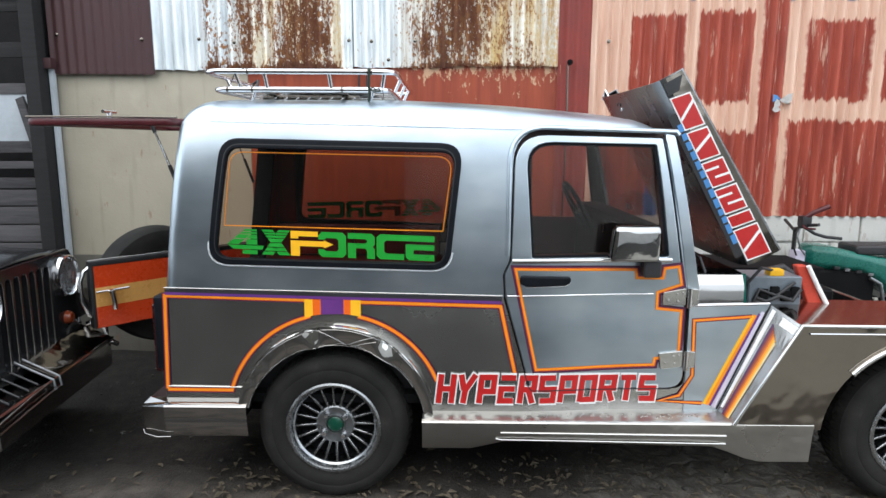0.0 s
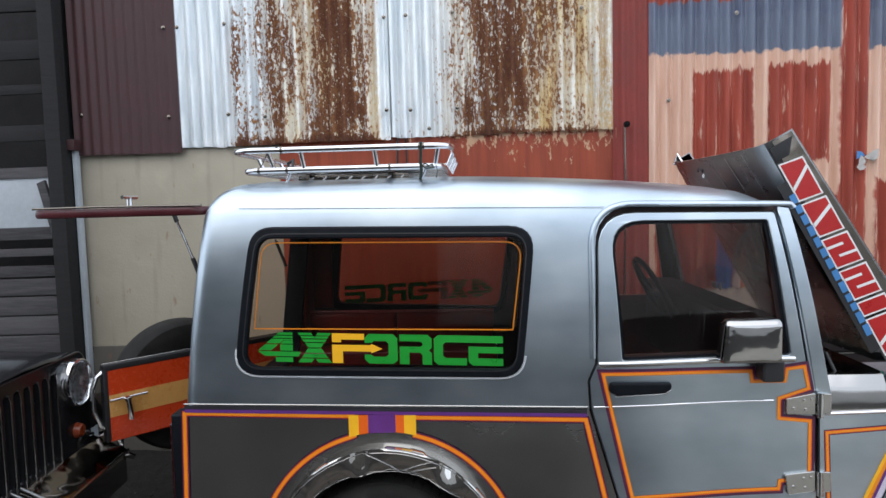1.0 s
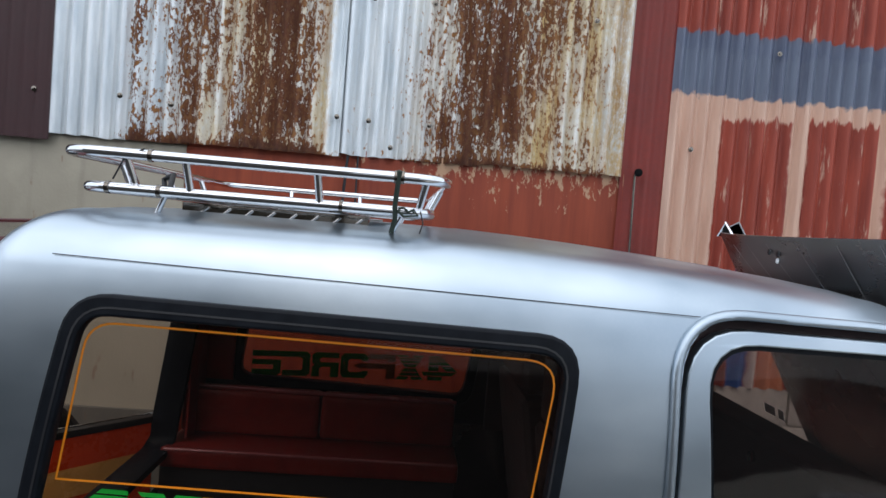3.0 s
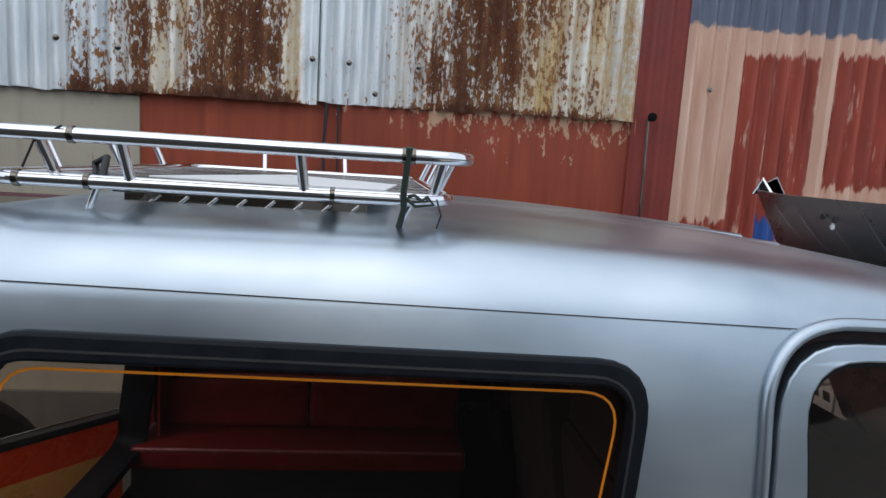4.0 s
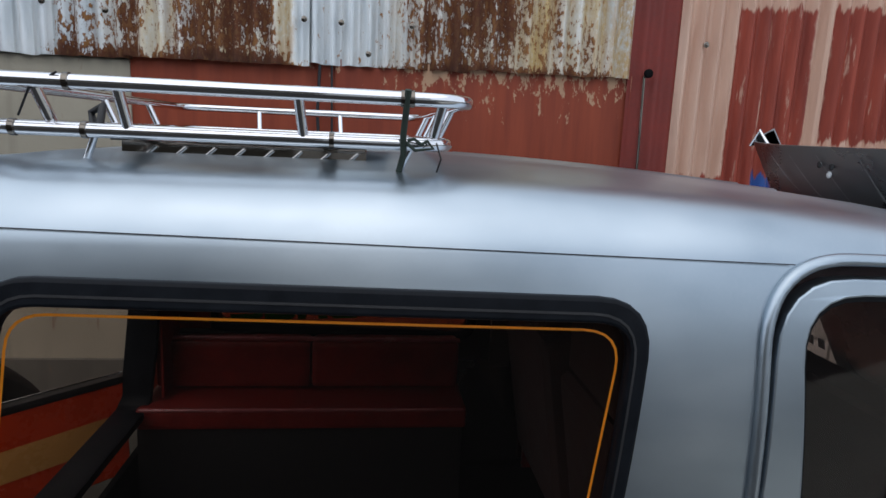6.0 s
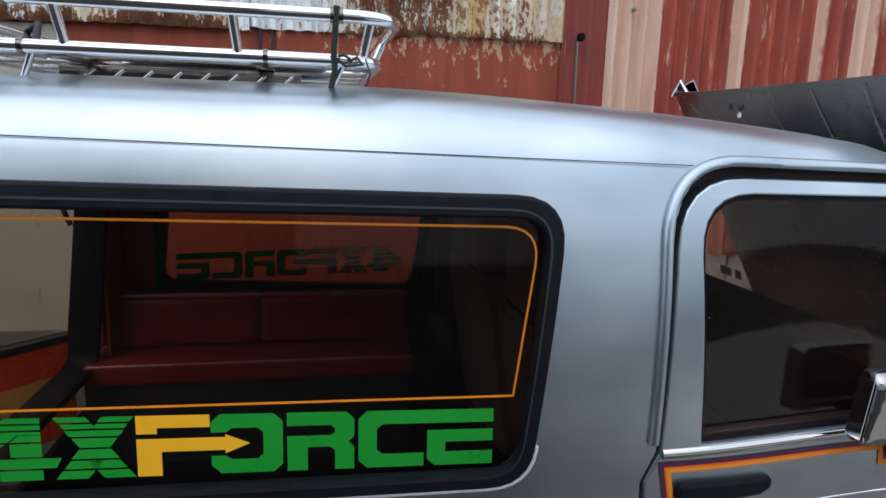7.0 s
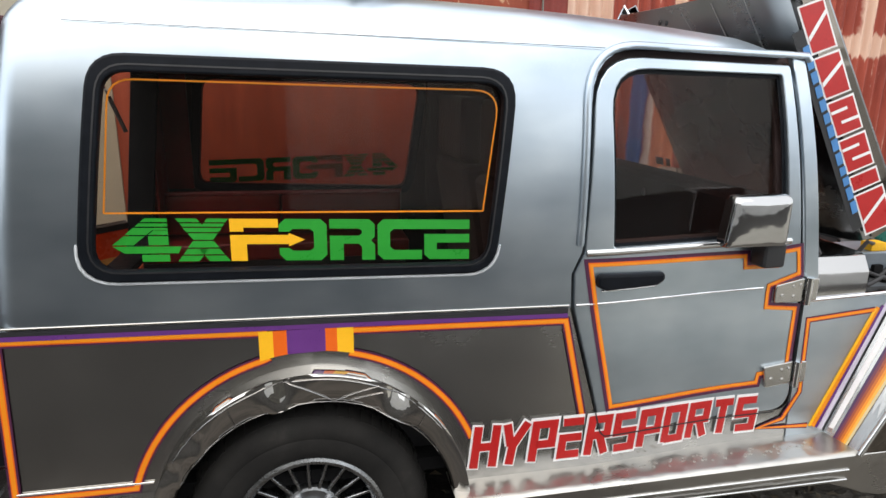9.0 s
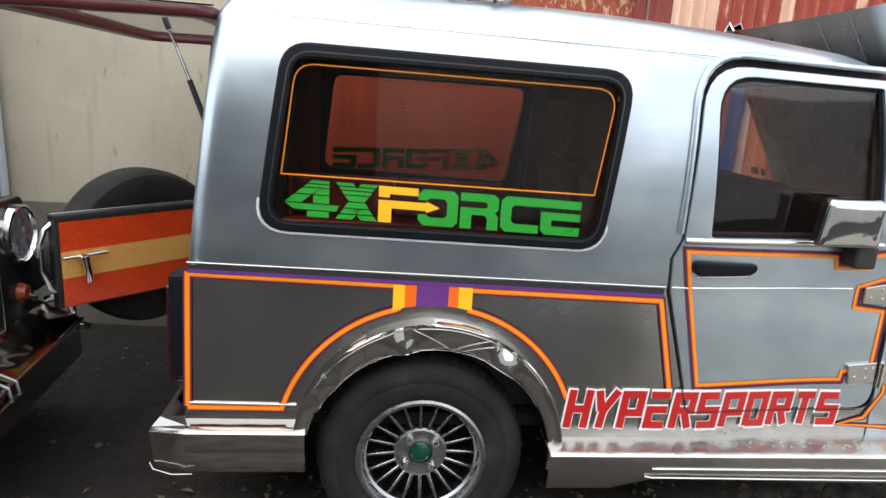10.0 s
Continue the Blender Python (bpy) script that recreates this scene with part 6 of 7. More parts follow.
gh = part("gate_handle", tube([tgm @ Vector(p) for p in ((TG_LEN - 0.082, 0.775, -0.02), (TG_LEN - 0.082, 0.775, -0.07))], 0.014), "tube", gate, "chromed T-shaped gate handle")
part("crossbar", tube([tgm @ Vector(p) for p in ((TG_LEN - 0.012, 0.778, -0.045), (TG_LEN - 0.172, 0.781, -0.045))], 0.006), "tube", gh)
part("grip", tube([tgm @ Vector(p) for p in ((TG_LEN - 0.082, 0.780, -0.065), (TG_LEN - 0.088, 0.72, -0.07), (TG_LEN - 0.090, 0.682, -0.065))], 0.012), "tube", gh)
part("grab_bar", tube([tgm @ Vector(p) for p in ((TG_LEN - 0.01, 0.91, 0.0), (TG_LEN + 0.026, 0.885, 0.0), (TG_LEN + 0.045, 0.835, 0.0), (TG_LEN + 0.045, 0.735, 0.0), (TG_LEN + 0.018, 0.66, 0.0), (TG_LEN - 0.01, 0.64, 0.0))], 0.011), "tube", gate, "chromed grab bar")
part("top_cap", box(0, TG_LEN + 0.004, 0.913, 0.936, -0.026, 0.026, 0.006), "plastic", gate, "black top edge", at=tgm)
part("end_cap", box(TG_LEN - 0.012, TG_LEN + 0.006, 0.583, 0.916, -0.026, 0.026, 0.006), "plastic", gate, "black end edge", at=tgm)
part("top_bead", tube([tgm @ Vector(p) for p in ((0, 0.936, 0.012), (TG_LEN, 0.936, 0.012))], 0.004), "dark_chrome", gate)
spare_m = tgm @ Matrix.Translation((0.496, 0.736, 0.17)) @ pose(0, 0, 0, -90, 0, 0)
wheel(gate, spare_m, "spare wheel on the tailgate", cap=False, treaded=False)

# ---- inside ----
for near, y0, y1, yb in ((False, 1.165, 1.43, 1.40), (True, 0.08, 0.36, 0.07)):
    bench = part("bench_seat", box(-0.655, 0.46, y0, y1, 0.765, 0.838, 0.022, 4), "maroon_cloth", jeep, "maroon vinyl side bench")
    edge = y1 - 0.006 if near else y0 + 0.006
    part("piping", tube([(-0.64, edge, 0.834), (0.445, edge, 0.834)], 0.007), "maroon_gloss", bench, "shiny pale piping")
    part("bench_box", box(-0.66, 0.45, y0 + 0.03, y1 - 0.02, 0.46, 0.765, 0.006), "plastic", bench, "dark box under the seat")
    for k in range(2 if not near else 0):
        pad = box(-0.64 + 0.545 * k, -0.097 + 0.545 * k, yb - 0.065, yb + 0.04, 0.845, 1.022, 0.03, 4)
        part("backrest", pad, "maroon_cloth", bench, "padded maroon backrest")
    if not near:
        part("backrest_rail", tube([(-0.64, yb - 0.045, 1.03), (0.45, yb - 0.045, 1.024)], 0.009), "maroon_gloss", bench)
# maroon panels lining the rear corner of the far side
part("corner_lining", plate([[(1.240, 0.85), (1.44, 0.85), (1.42, 1.57), (1.240, 1.57)]], 0.01, 0.002, Matrix(((0, 0, 1, -0.585), (1, 0, 0, 0), (0, 1, 0, 0), (0, 0, 0, 1)))), "maroon_cloth", jeep, "maroon lining of the rear corner")
part("side_lining", box(-0.58, -0.47, 1.425, 1.437, 1.04, 1.57, 0.003), "maroon_cloth", jeep, "maroon lining beside the far window")
for y in (0.10, 0.82):
    fs = part("front_seat", box(0.86, 1.28, y, y + 0.56, 0.46, 0.66, 0.04, 3), "liner", jeep, "dark front seat")
    me = to_mesh(box(0.70, 0.84, y, y + 0.56, 0.62, 1.22, 0.05, 3), "backrest")
    me.transform(Matrix.Translation((0.84, 0, 0.62)) @ Matrix.Rotation(radians(-9), 4, "Y") @ Matrix.Translation((-0.84, 0, -0.62)))
    part("backrest", me, "liner", fs)
    me = to_mesh(box(0.615, 0.725, y + 0.05, y + 0.51, 1.20, 1.46, 0.045, 3), "headrest")
    part("headrest", me, "liner", fs, "dark padded headrest")
dash = part("dashboard", box(1.30, 1.46, 0.10, W - 0.08, 0.82, 1.185, 0.04, 3), "dash", jeep, "dark maroon vinyl dashboard")
for y, r in ((0.93, 0.032), (1.02, 0.042), (1.16, 0.042), (0.66, 0.018)):
    dial = lathe([(0.0, 0.0), (r * 0.86, 0.0), (r * 0.9, -0.006), (r, -0.006), (r, 0.006), (0.0, 0.006)], 20)
    dial = to_mesh(dial, "dial")
    dial.transform(pose(1.297, y, 1.115, 0, 0, -90))
    part("dial", dial, "dark_chrome", dash, "round instrument with a bright ring")
for y0, y1 in ((0.80, 0.83), (0.85, 0.91)):
    q = bmesh.new()
    q.faces.new([q.verts.new((front_x(z) - 0.018, y, z)) for y, z in ((y0, 1.192), (y1, 1.192), (y1, 1.222), (y0, 1.222))])
    bmesh.ops.solidify(q, geom=list(q.faces), thickness=0.001)
    part("sticker", q, "white", screen, "small white paper sticker", smooth=False)
part("door_lining", box(0.74, 1.46, W - 0.075, W - 0.05, 0.46, 1.085, 0.012), "maroon_cloth", jeep, "maroon lining of the far door")
wheel_pose = Matrix.Translation((1.245, 1.05, 1.165)) @ pose(0, 0, 0, 0, 62, 0)
sw = lathe([(0.175 + 0.014 * math.cos(a), 0.014 * math.sin(a)) for a in np.arange(0, 6.28, 0.7)], 40, "z", closed=True)
sw = to_mesh(sw, "steering_wheel")
sw.transform(wheel_pose)
steer = part("steering_wheel", sw, "plastic", jeep, "black steering wheel")
for a in (30, 150, 270):
    part("spoke", tube([wheel_pose @ Vector((0, 0, -0.01)), wheel_pose @ Vector((0.17 * math.cos(radians(a)), 0.17 * math.sin(radians(a)), 0))], 0.010), "plastic", steer)
part("column", tube([wheel_pose @ Vector((0, 0, 0)), (1.42, 1.05, 0.92)], 0.025), "plastic", steer)
part("inner_pillar", box(0.58, 0.66, W - 0.09, W - 0.05, 0.9, 1.58, 0.01), "liner", jeep)

# ---- roof rack ----
rack = thing("roof_rack", "two-tier chromed tube rack on the silver roof", "roof rack", (-0.1, 0.7, 1.72))


def loop(x0, x1, y0, y1, z, r, ramp=0.0):
    return [(u, v, z - ramp * (u - x0)) for u, v in rounded([(x0, y0), (x1, y0), (x1, y1), (x0, y1)], r, 7)]


part("top_rail", tube(loop(-0.535, 0.272, 0.150, 1.36, 1.833, 0.09), 0.0115, True), "tube", rack, "polished upper rail")
part("bottom_rail", tube(loop(-0.505, 0.240, 0.178, 1.33, 1.762, 0.08), 0.0115, True), "tube", rack, "polished lower rail")
for x in (-0.27, 0.0):
    for ya, yb in ((0.150, 0.178), (1.36, 1.33)):
        part("post", tube([(x - 0.006, ya, 1.833), (x, yb, 1.762)], 0.0085), "tube", rack)
for ya, yb in ((0.45, 0.45), (0.75, 0.75), (1.05, 1.05)):
    part("post", tube([(0.272, ya, 1.833), (0.240, yb, 1.762)], 0.0085), "tube", rack)
    part("post", tube([(-0.535, ya, 1.833), (-0.505, yb, 1.762)], 0.0085), "tube", rack)
part("post", tube([(-0.40, 0.16, 1.833), (-0.385, 0.19, 1.762)], 0.0085), "tube", rack)
part("post", tube([(0.225, 0.17, 1.833), (0.21, 0.20, 1.762)], 0.0085), "tube", rack)
for k in range(7):
    y = 0.30 + 0.15 * k
    part("slat", box(-0.50, 0.236, y, y + 0.030, 1.756, 1.764, 0.002), "steel", rack)
for x in (-0.30, 0.02):
    part("cross_slat", box(x, x + 0.03, 0.18, 1.33, 1.748, 1.756, 0.002), "steel", rack)
# collars on the rails
for x, y, z in ((-0.345, 0.150, 1.833), (-0.335, 0.178, 1.762), (0.158, 0.150, 1.833), (0.172, 0.150, 1.833), (0.045, 0.178, 1.762), (-0.44, 0.178, 1.762)):
    part("collar", tube([(x - 0.004, y, z), (x + 0.004, y, z)], 0.0135), "dark_steel", rack)
carrier = part("mount_channel", box(-0.325, 0.100, 0.290, 0.335, 1.708, 1.746, 0.004), "dark_steel", rack, "pressed bright steel mounting channel")
for k in range(8):
    x = -0.295 + k * 0.05
    part("pressing", tube([(x, 0.2885, 1.714), (x + 0.018, 0.2865, 1.727), (x + 0.030, 0.2885, 1.738)], 0.0034), "dark_chrome", carrier)
part("mount_channel", box(-0.325, 0.100, 1.175, 1.22, 1.708, 1.746, 0.004), "dark_chrome", rack, "pressed steel mounting channel")
for x in (0.175, -0.33):
    part("foot", tube([(x, 0.20, 1.756), (x - 0.02, 0.21, 1.71)], 0.006), "tube", rack)
    part("foot", tube([(x, 1.28, 1.756), (x - 0.02, 1.28, 1.71)], 0.006), "tube", rack)
strap = part("tie_strap", tube([(0.165, 0.136, 1.846), (0.160, 0.160, 1.775), (0.162, 0.172, 1.745), (0.155, 0.185, 1.712)], 0.0055), "strap", rack, "dark tie strap")
part("knot", tube([(0.168, 0.163, 1.768), (0.178, 0.158, 1.770), (0.19, 0.163, 1.762), (0.20, 0.17, 1.768), (0.21, 0.165, 1.756), (0.18, 0.163, 1.752), (0.165, 0.163, 1.764)], 0.0028), "strap", strap)
part("cord", tube([(0.215, 0.165, 1.765), (0.222, 0.15, 1.74), (0.216, 0.155, 1.718)], 0.0015), "plastic", strap)
part("cord", tube([(-0.355, 0.14, 1.845), (-0.40, 0.15, 1.82), (-0.425, 0.165, 1.78)], 0.0018), "plastic", strap)
part("cord", tube([(-0.315, 0.18, 1.765), (-0.32, 0.21, 1.80), (-0.35, 0.24, 1.79), (-0.34, 0.22, 1.77)], 0.006), "plastic", strap)
tagged(part("white_board", plate([[(-0.30, 0.34), (0.13, 0.30), (0.16, 0.60), (-0.12, 0.86)]], 0.004, 0.001, pose(0, 0, 1.768)), "card"), "loose white board lying in the roof rack", "board")


# ---- the dark jeep parked behind ----
bj = thing("black_jeep", "dark gloss jeep front with slotted grille and round lamps", "jeep", (-1.44, 0.213, 0), 4.8)


def bp(name, shape, material, parent=None, label="", at=None, smooth=True):
    return part(name, shape, material, parent or bj, label, at=at, local=parent is None, smooth=smooth)


# front panel with seven upright slots, standing at local x = 0
slots = []
for k in range(7):
    y = -0.180 + 0.060 * k
    slots.append(rounded([(y - 0.016, 0.545), (y + 0.016, 0.545), (y + 0.016, 0.945), (y - 0.016, 0.945)], 0.018, 4))
face = plate([rounded([(-0.435, 0.50), (0.435, 0.50), (0.445, 0.94), (0.40, 1.00), (-0.40, 1.00), (-0.445, 0.94)], 0.04)] + slots + [arc(y, 0.873, 0.098, 0.098, 0, 349, 31) for y in (-0.328, 0.328)], 0.04, 0.006)
to_front = Matrix(((0, 0, 1, 0), (1, 0, 0, 0), (0, 1, 0, 0), (0, 0, 0, 1)))
face.transform(to_front)
grille = bp("grille", face, "jeep_black", None, "dark slotted grille panel")
for k in range(7):
    y = -0.180 + 0.060 * k
    bp("slot_trim", tube([to_front @ Vector(p) for p in ((y + 0.012, 0.945, 0.02), (y + 0.0175, 0.92, 0.022), (y + 0.0175, 0.57, 0.022), (y + 0.012, 0.547, 0.022), (y - 0.008, 0.543, 0.022))], 0.0036), "dark_chrome", grille, "bright slot trim")
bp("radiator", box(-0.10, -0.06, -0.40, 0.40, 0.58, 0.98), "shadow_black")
for y in (-0.328, 0.328):
    m = pose(0.02, y, 0.873, 0, 0, -90)
    lamp = bp("headlamp", to_mesh(lathe([(0.0, 0.075), (0.06, 0.06), (0.088, 0.02), (0.092, -0.02), (0.098, -0.034), (0.105, -0.03), (0.108, 0.0)], 40), "headlamp"), "tube", None, "round chromed headlamp", at=pose(0.02, y, 0.873, 0, 0, 90))
    lamp.matrix_basis = pose(0.02, y, 0.873, 0, 0, 90)
    part("reflector", lathe([(0.0, -0.004), (0.05, -0.010), (0.089, -0.021)], 36), "bowl", lamp)
    part("lens", lathe([(0.0, -0.048), (0.05, -0.042), (0.09, -0.022)], 36), "lens", lamp)
    bp("indicator", lathe([(0.0, -0.03), (0.025, -0.026), (0.034, -0.005), (0.034, 0.02)], 24), "lamp_amber", None, "amber indicator", at=pose(0.02, y, 0.655, 0, 0, 90))
hood_prof = [(-0.54, 0.93), (-0.52, 0.985), (-0.45, 1.015), (-0.2, 1.035), (0.0, 1.04), (0.2, 1.035), (0.45, 1.015), (0.52, 0.985), (0.54, 0.93)]
bm = bmesh.new()
rows = [[bm.verts.new((x, y * k * 0.86, z + dz + 0.005)) for y, z in hood_prof] for x, k, dz in ((0.015, 0.94, -0.035), (-0.02, 0.96, -0.022), (-0.5, 1.04, 0.0), (-1.1, 1.16, 0.02))]
for a, b in zip(rows, rows[1:]):
    for i in range(len(a) - 1):
        bm.faces.new((a[i], b[i], b[i + 1], a[i + 1]))
bmesh.ops.recalc_face_normals(bm, faces=bm.faces)
hood = bp("hood", bm, "jeep_black", None, "dark gloss hood")
for y in (-0.3,):
    bp("hood_trim", tube([(-0.08, y, 1.045), (-0.4, y * 1.05, 1.062)], 0.006), "tube", hood)
bp("side_panel", box(-1.1, -0.02, -0.50, -0.46, 0.5, 0.96, 0.01), "jeep_black")
bp("side_panel", box(-1.1, -0.02, 0.46, 0.50, 0.5, 0.96, 0.01), "jeep_black")
for sgn in (-1, 1):
    prof = [(0.02, 0.62), (-0.02, 0.74), (-0.14, 0.80), (-0.75, 0.80), (-0.98, 0.70), (-1.10, 0.40), (-1.02, 0.40), (-0.92, 0.62), (-0.7, 0.72), (-0.18, 0.72), (-0.08, 0.66), (-0.04, 0.60)]
    y0, y1 = (0.46, 0.72) if sgn > 0 else (-0.72, -0.46)
    bp("fender", prism(prof, y0, y1), "jeep_black", None, "dark gloss front fender")
    wheel(bj, pose(-0.42, sgn * 0.66, 0.33, 0, 0, 0 if sgn < 0 else 180), "alloy front wheel", local=True)
bp("tub", box(-2.6, -1.1, -0.74, 0.74, 0.42, 1.0, 0.05, 3), "jeep_black", None, "dark gloss body tub")
bp("chassis", box(-2.5, 0.1, -0.38, 0.38, 0.30, 0.44, 0.02), "shadow_black")
# bumper: a sloping step of sheet beside open tube rails, over a deep face
fb = bp("front_bumper", box(0.08, 0.245, -0.50, 0.50, 0.29, 0.435, 0.02, 3), "dark_chrome", None, "dark polished front bumper")
bm = bmesh.new()
ends = [[(0.095, y, 0.525), (0.25, y, 0.448), (0.252, y, 0.43), (0.095, y, 0.50)] for y in (-0.09, 0.50)]
q = [[bm.verts.new(p) for p in e] for e in ends]
for i in range(4):
    bm.faces.new((q[0][i], q[0][(i + 1) % 4], q[1][(i + 1) % 4], q[1][i]))
bm.faces.new(q[0])
bm.faces.new(q[1][::-1])
bmesh.ops.recalc_face_normals(bm, faces=bm.faces)
bp("step_plate", bm, "dark_steel", fb, "scuffed grey step plate", smooth=False)
bp("top_rail", tube([(0.24, -0.52, 0.43), (0.17, -0.50, 0.49), (0.10, -0.46, 0.528), (0.092, -0.10, 0.532), (0.092, 0.50, 0.532)], 0.008), "tube", fb, "bright upper rail")
bp("front_rail", tube([(0.27, -0.58, 0.415), (0.262, -0.30, 0.435), (0.256, -0.09, 0.442), (0.252, 0.50, 0.446)], 0.007), "dark_chrome", fb, "bright front rail")
for y in (-0.12, -0.07):
    bp("upright", tube([(0.09, y, 0.535), (0.262, y, 0.445), (0.268, y, 0.40)], 0.0055), "alloy", fb)
for k in range(4):
    y = -0.40 + 0.07 * k
    bp("slat", tube([(0.13, y, 0.505), (0.235, y, 0.45)], 0.006), "jeep_black", fb)
bp("lower_rail", tube([(0.26, -0.56, 0.37), (0.258, -0.30, 0.385), (0.256, -0.07, 0.395)], 0.007), "dark_chrome", fb)
bp("tow_hook", tube([(0.12, 0.51, 0.52), (0.17, 0.515, 0.535), (0.21, 0.52, 0.49), (0.21, 0.52, 0.44)], 0.015), "tube", fb)
bp("tow_hook", tube([(0.20, 0.47, 0.43), (0.25, 0.50, 0.42), (0.26, 0.53, 0.40)], 0.014), "tube", fb)
for piece in [fb] + list(fb.children):
    piece.data.transform(Matrix.Translation((-0.095, 0.0, 0.045)))
bp("antenna", tube([(-0.05, -0.06, 1.0), (-0.06, -0.065, 1.8), (-0.085, -0.07, 3.1)], 0.002), "white", None, "thin white whip antenna")

# ---- green motorbike behind the wing ----
bike = thing("green_motorbike", "green underbone motorbike with black grips beside the wall", "motorbike", (3.4, 1.75, 0))
BY = 1.75
bm = bmesh.new()
secs = [(2.935, 0.800, 0.045, 0.04), (2.97, 0.790, 0.078, 0.09), (3.12, 0.780, 0.078, 0.12), (3.29, 0.752, 0.066, 0.13), (3.40, 0.712, 0.084, 0.14), (3.50, 0.66, 0.125, 0.14), (3.88, 0.65, 0.12, 0.14), (4.15, 0.66, 0.08, 0.10)]
rows = []
for x, z, hh, hw in secs:
    rows.append([bm.verts.new((x, BY + hw * u, z + hh * v)) for u, v in ((-0.75, 1.0), (-1.0, 0.55), (-1.0, -0.5), (-0.7, -1.0), (0.7, -1.0), (1.0, -0.5), (1.0, 0.55), (0.75, 1.0))])
for a, b in zip(rows, rows[1:]):
    for i in range(len(a)):
        j = (i + 1) % len(a)
        bm.faces.new((a[i], a[j], b[j], b[i]))
bm.faces.new(rows[0])
bm.faces.new(rows[-1][::-1])
bmesh.ops.recalc_face_normals(bm, faces=bm.faces)
bmesh.ops.bevel(bm, geom=list(bm.edges), offset=0.012, segments=2, profile=0.6, affect="EDGES")
part("fairing", bm, "teal", bike, "glossy green bodywork")
part("leg_shield", box(2.96, 3.40, BY - 0.115, BY + 0.115, 0.44, 0.705, 0.035, 3), "shadow_black", bike, "black plastic leg shield")
part("leg_guard", tube([(3.34, BY - 0.14, 0.66), (3.41, BY - 0.15, 0.62), (3.44, BY - 0.15, 0.50), (3.42, BY - 0.14, 0.40)], 0.012), "alloy", bike, "dull bright leg guard")
for k, (x, z) in enumerate(((3.10, 0.725), (3.17, 0.712), (3.25, 0.70), (3.33, 0.682))):
    part("clip", box(x, x + 0.035, BY - 0.137, BY - 0.115, z - 0.01, z + 0.008, 0.003), "alloy" if k % 2 else "plastic", bike)
part("seat", box(3.25, 4.2, BY - 0.11, BY + 0.11, 0.808, 0.872, 0.028, 3), "plastic", bike, "black seat")
part("handlebar", tube([(2.90, BY - 0.24, 1.03), (2.89, BY - 0.15, 1.015), (2.87, BY, 0.97), (2.89, BY + 0.15, 1.015)], 0.011), "plastic", bike)
part("grip", tube([(2.875, BY - 0.13, 1.065), (2.91, BY - 0.15, 1.10), (3.00, BY - 0.17, 1.145)], 0.016), "maroon", bike, "dark red rubber grip")
part("lever", tube([(2.86, BY - 0.12, 1.02), (2.84, BY - 0.20, 1.0), (2.87, BY - 0.26, 1.005)], 0.007), "maroon", bike, "dull red brake lever")
part("mirror_stalk", tube([(2.885, BY - 0.09, 1.0), (2.95, BY - 0.12, 0.955), (3.02, BY - 0.13, 0.935), (3.12, BY - 0.14, 0.925)], 0.011), "plastic", bike)
part("switch_box", box(2.845, 2.91, BY - 0.15, BY - 0.08, 1.0, 1.075, 0.016, 2), "plastic", bike)
part("cable", tube([(2.87, BY - 0.09, 1.015), (2.82, BY - 0.13, 0.96), (2.82, BY - 0.11, 0.87), (2.87, BY - 0.07, 0.80)], 0.006), "plastic", bike)
part("cable", tube([(2.88, BY - 0.07, 1.0), (2.85, BY - 0.10, 0.93), (2.88, BY - 0.09, 0.85), (2.93, BY - 0.07, 0.80)], 0.006), "alloy", bike)
part("fork_cover", box(2.87, 2.94, BY - 0.06, BY + 0.03, 0.735, 0.83, 0.015, 2), "lavender", bike, "faded pale fork cover")
part("steering_stem", tube([(2.885, BY, 0.97), (2.885, BY, 0.70), (2.74, BY, 0.29)], 0.014), "plastic", bike)
for x in (2.74, 3.95):
    w = lathe([(0.21, -0.03), (0.25, -0.045), (0.285, -0.03), (0.292, 0.0), (0.285, 0.03), (0.25, 0.045), (0.21, 0.03)], 40, closed=True)
    bw = part("wheel", to_mesh(w, "wheel"), "tyre", bike, at=pose(x, BY, 0.28))
    for k in range(6):
        part("spoke", tube([(0, 0, 0), (0.215 * math.cos(k * 1.047), 0, 0.215 * math.sin(k * 1.047))], 0.007), "alloy", bw)
part("frame", tube([(2.8, BY, 0.66), (3.2, BY, 0.43), (3.6, BY, 0.47), (3.95, BY, 0.28)], 0.03), "shadow_black", bike)
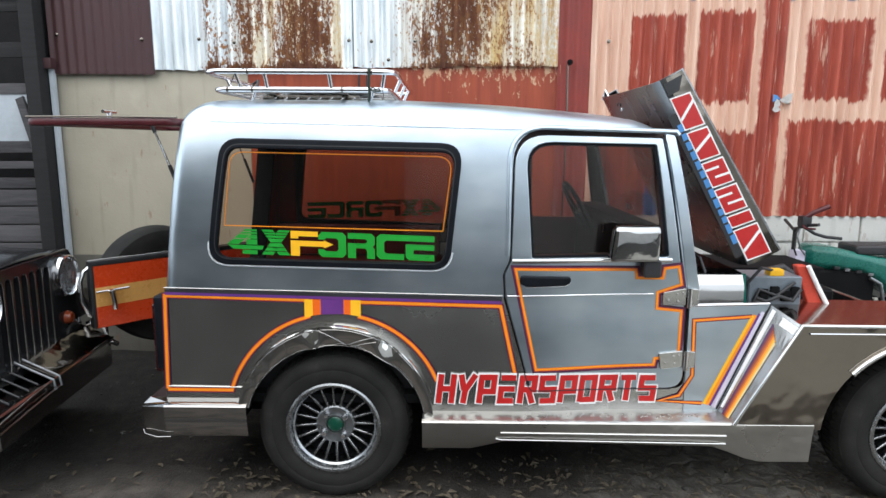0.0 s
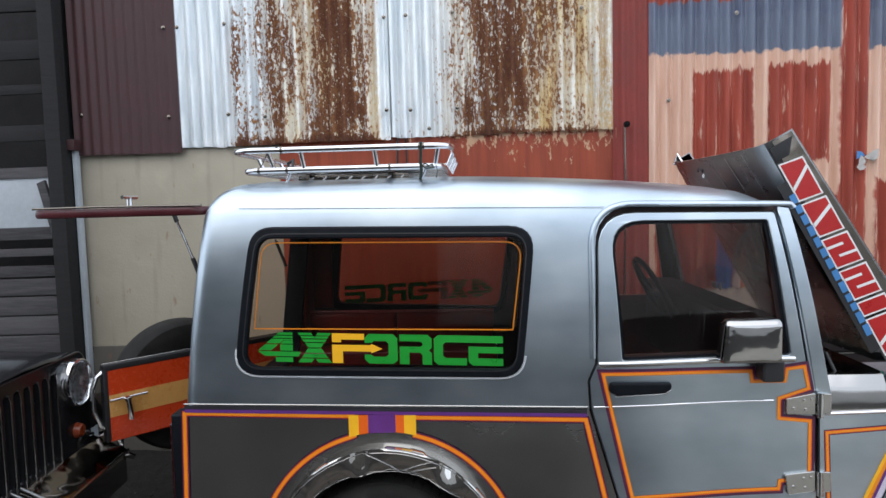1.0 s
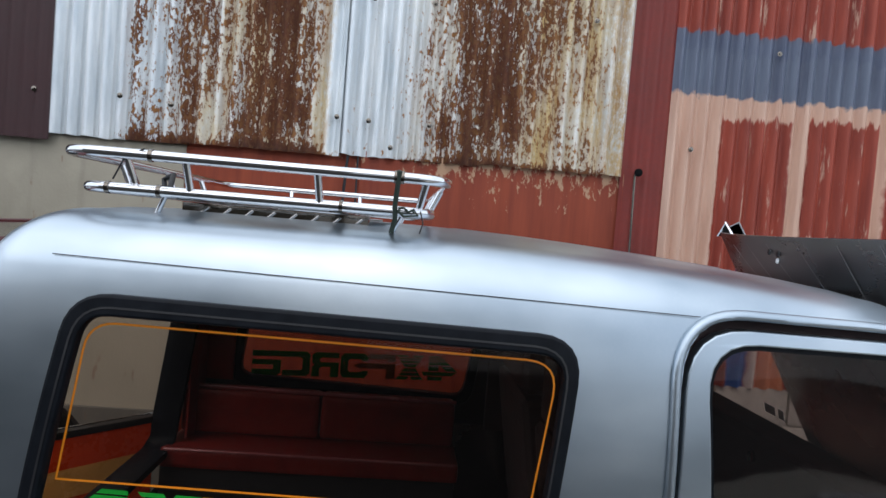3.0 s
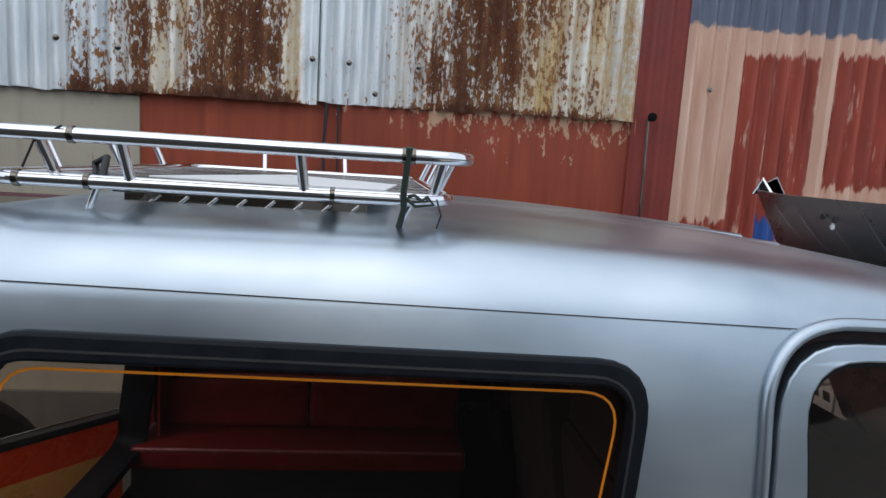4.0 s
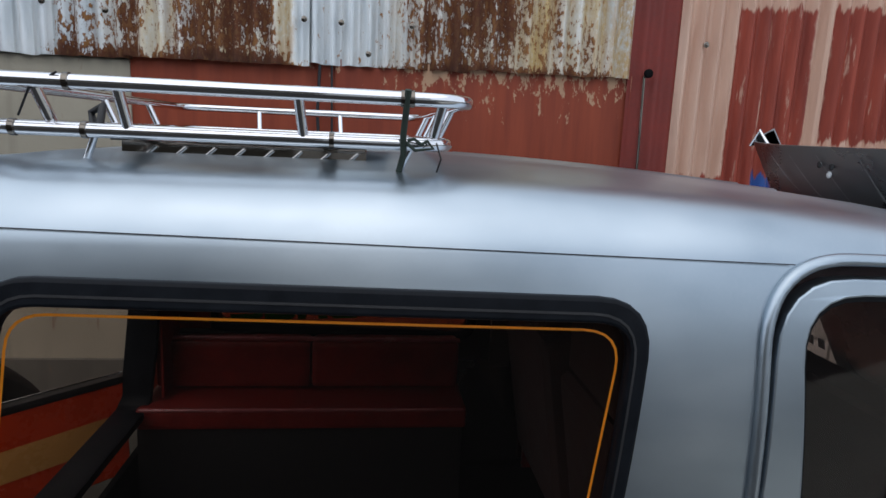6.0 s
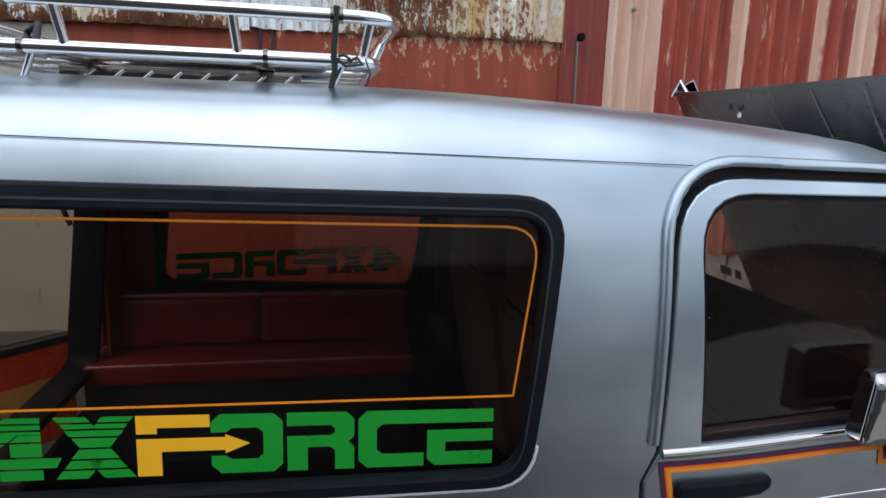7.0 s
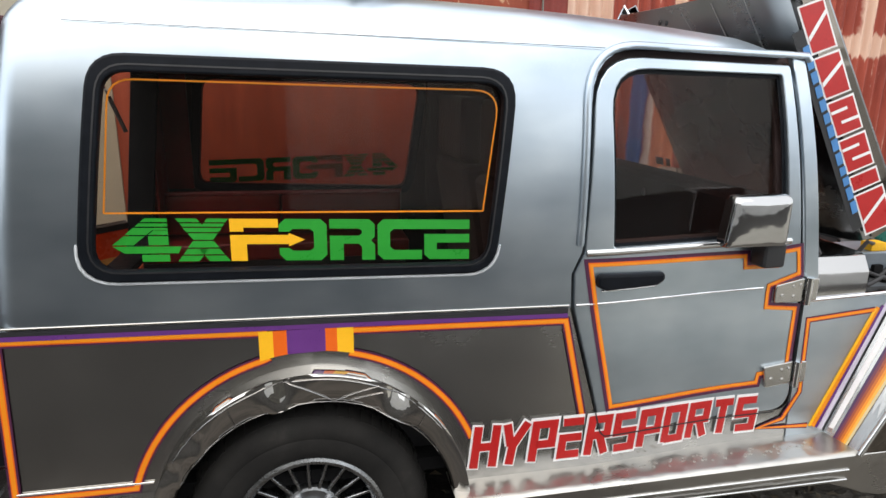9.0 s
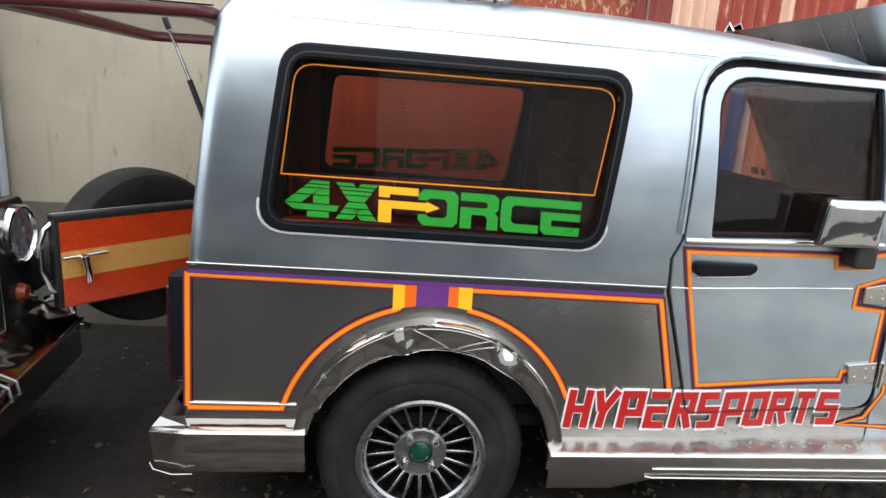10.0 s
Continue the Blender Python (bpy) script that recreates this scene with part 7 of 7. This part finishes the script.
part("engine", box(3.15, 3.45, BY - 0.10, BY + 0.10, 0.26, 0.52, 0.03), "dark_steel", bike)

# ---- grit and leaves on the ground ----
rng = random.Random(21)
def stones(count, span_x, span_y, small, large):
    """Worn stones of many faces, half sunk in the ground."""
    base = bmesh.new()
    bmesh.ops.create_icosphere(base, subdivisions=1, radius=1.0)
    ball = [v.co.copy() for v in base.verts]
    tris = [[v.index for v in q.verts] for q in base.faces]
    base.free()
    verts, faces = [], []
    for k in range(count):
        cx, cy = rng.uniform(*span_x), rng.uniform(*span_y)
        r = small + (large - small) * rng.random() ** 4
        sx, sy, sz = rng.uniform(0.7, 1.4), rng.uniform(0.7, 1.3), rng.uniform(0.4, 0.8)
        a = rng.uniform(0, 6.28)
        c, s, first = math.cos(a), math.sin(a), len(verts)
        for p in ball:
            u, v, w = p.x * sx * r * rng.uniform(0.75, 1.15), p.y * sy * r * rng.uniform(0.75, 1.15), p.z * sz * r
            verts.append((cx + u * c - v * s, cy + u * s + v * c, -0.004 + w))
        faces += [[first + i for i in q] for q in tris]
    me = bpy.data.meshes.new("stones")
    me.from_pydata(verts, [], faces)
    return me


bm = stones(1500, (-2.2, 4.0), (-1.6, 1.7), 0.003, 0.016)
tagged(part("gravel", bm, "pebble"), "loose grey grit scattered over the asphalt", "gravel", kind="stuff")
bm = bmesh.new()
for k in range(620):
    x, y = rng.uniform(-0.6, 2.6) if k % 5 else rng.uniform(-1.6, 3.4), rng.gauss(0.12, 0.16)
    a, r, lift = rng.uniform(0, 6.28), rng.uniform(0.006, 0.022), rng.uniform(0.0, 0.016)
    c, s = math.cos(a), math.sin(a)
    q = [(-r * 1.5, 0, 0), (0, -r * 0.6, lift), (r * 1.5, 0, 0.2 * lift), (0, r * 0.6, lift * 0.7)]
    bm.faces.new([bm.verts.new((x + u * c - v * s, y + u * s + v * c, 0.006 + w)) for u, v, w in q])
tagged(part("leaf_litter", bm, "leaf", smooth=False), "small dry leaves scattered under the jeep", "leaves", kind="stuff")
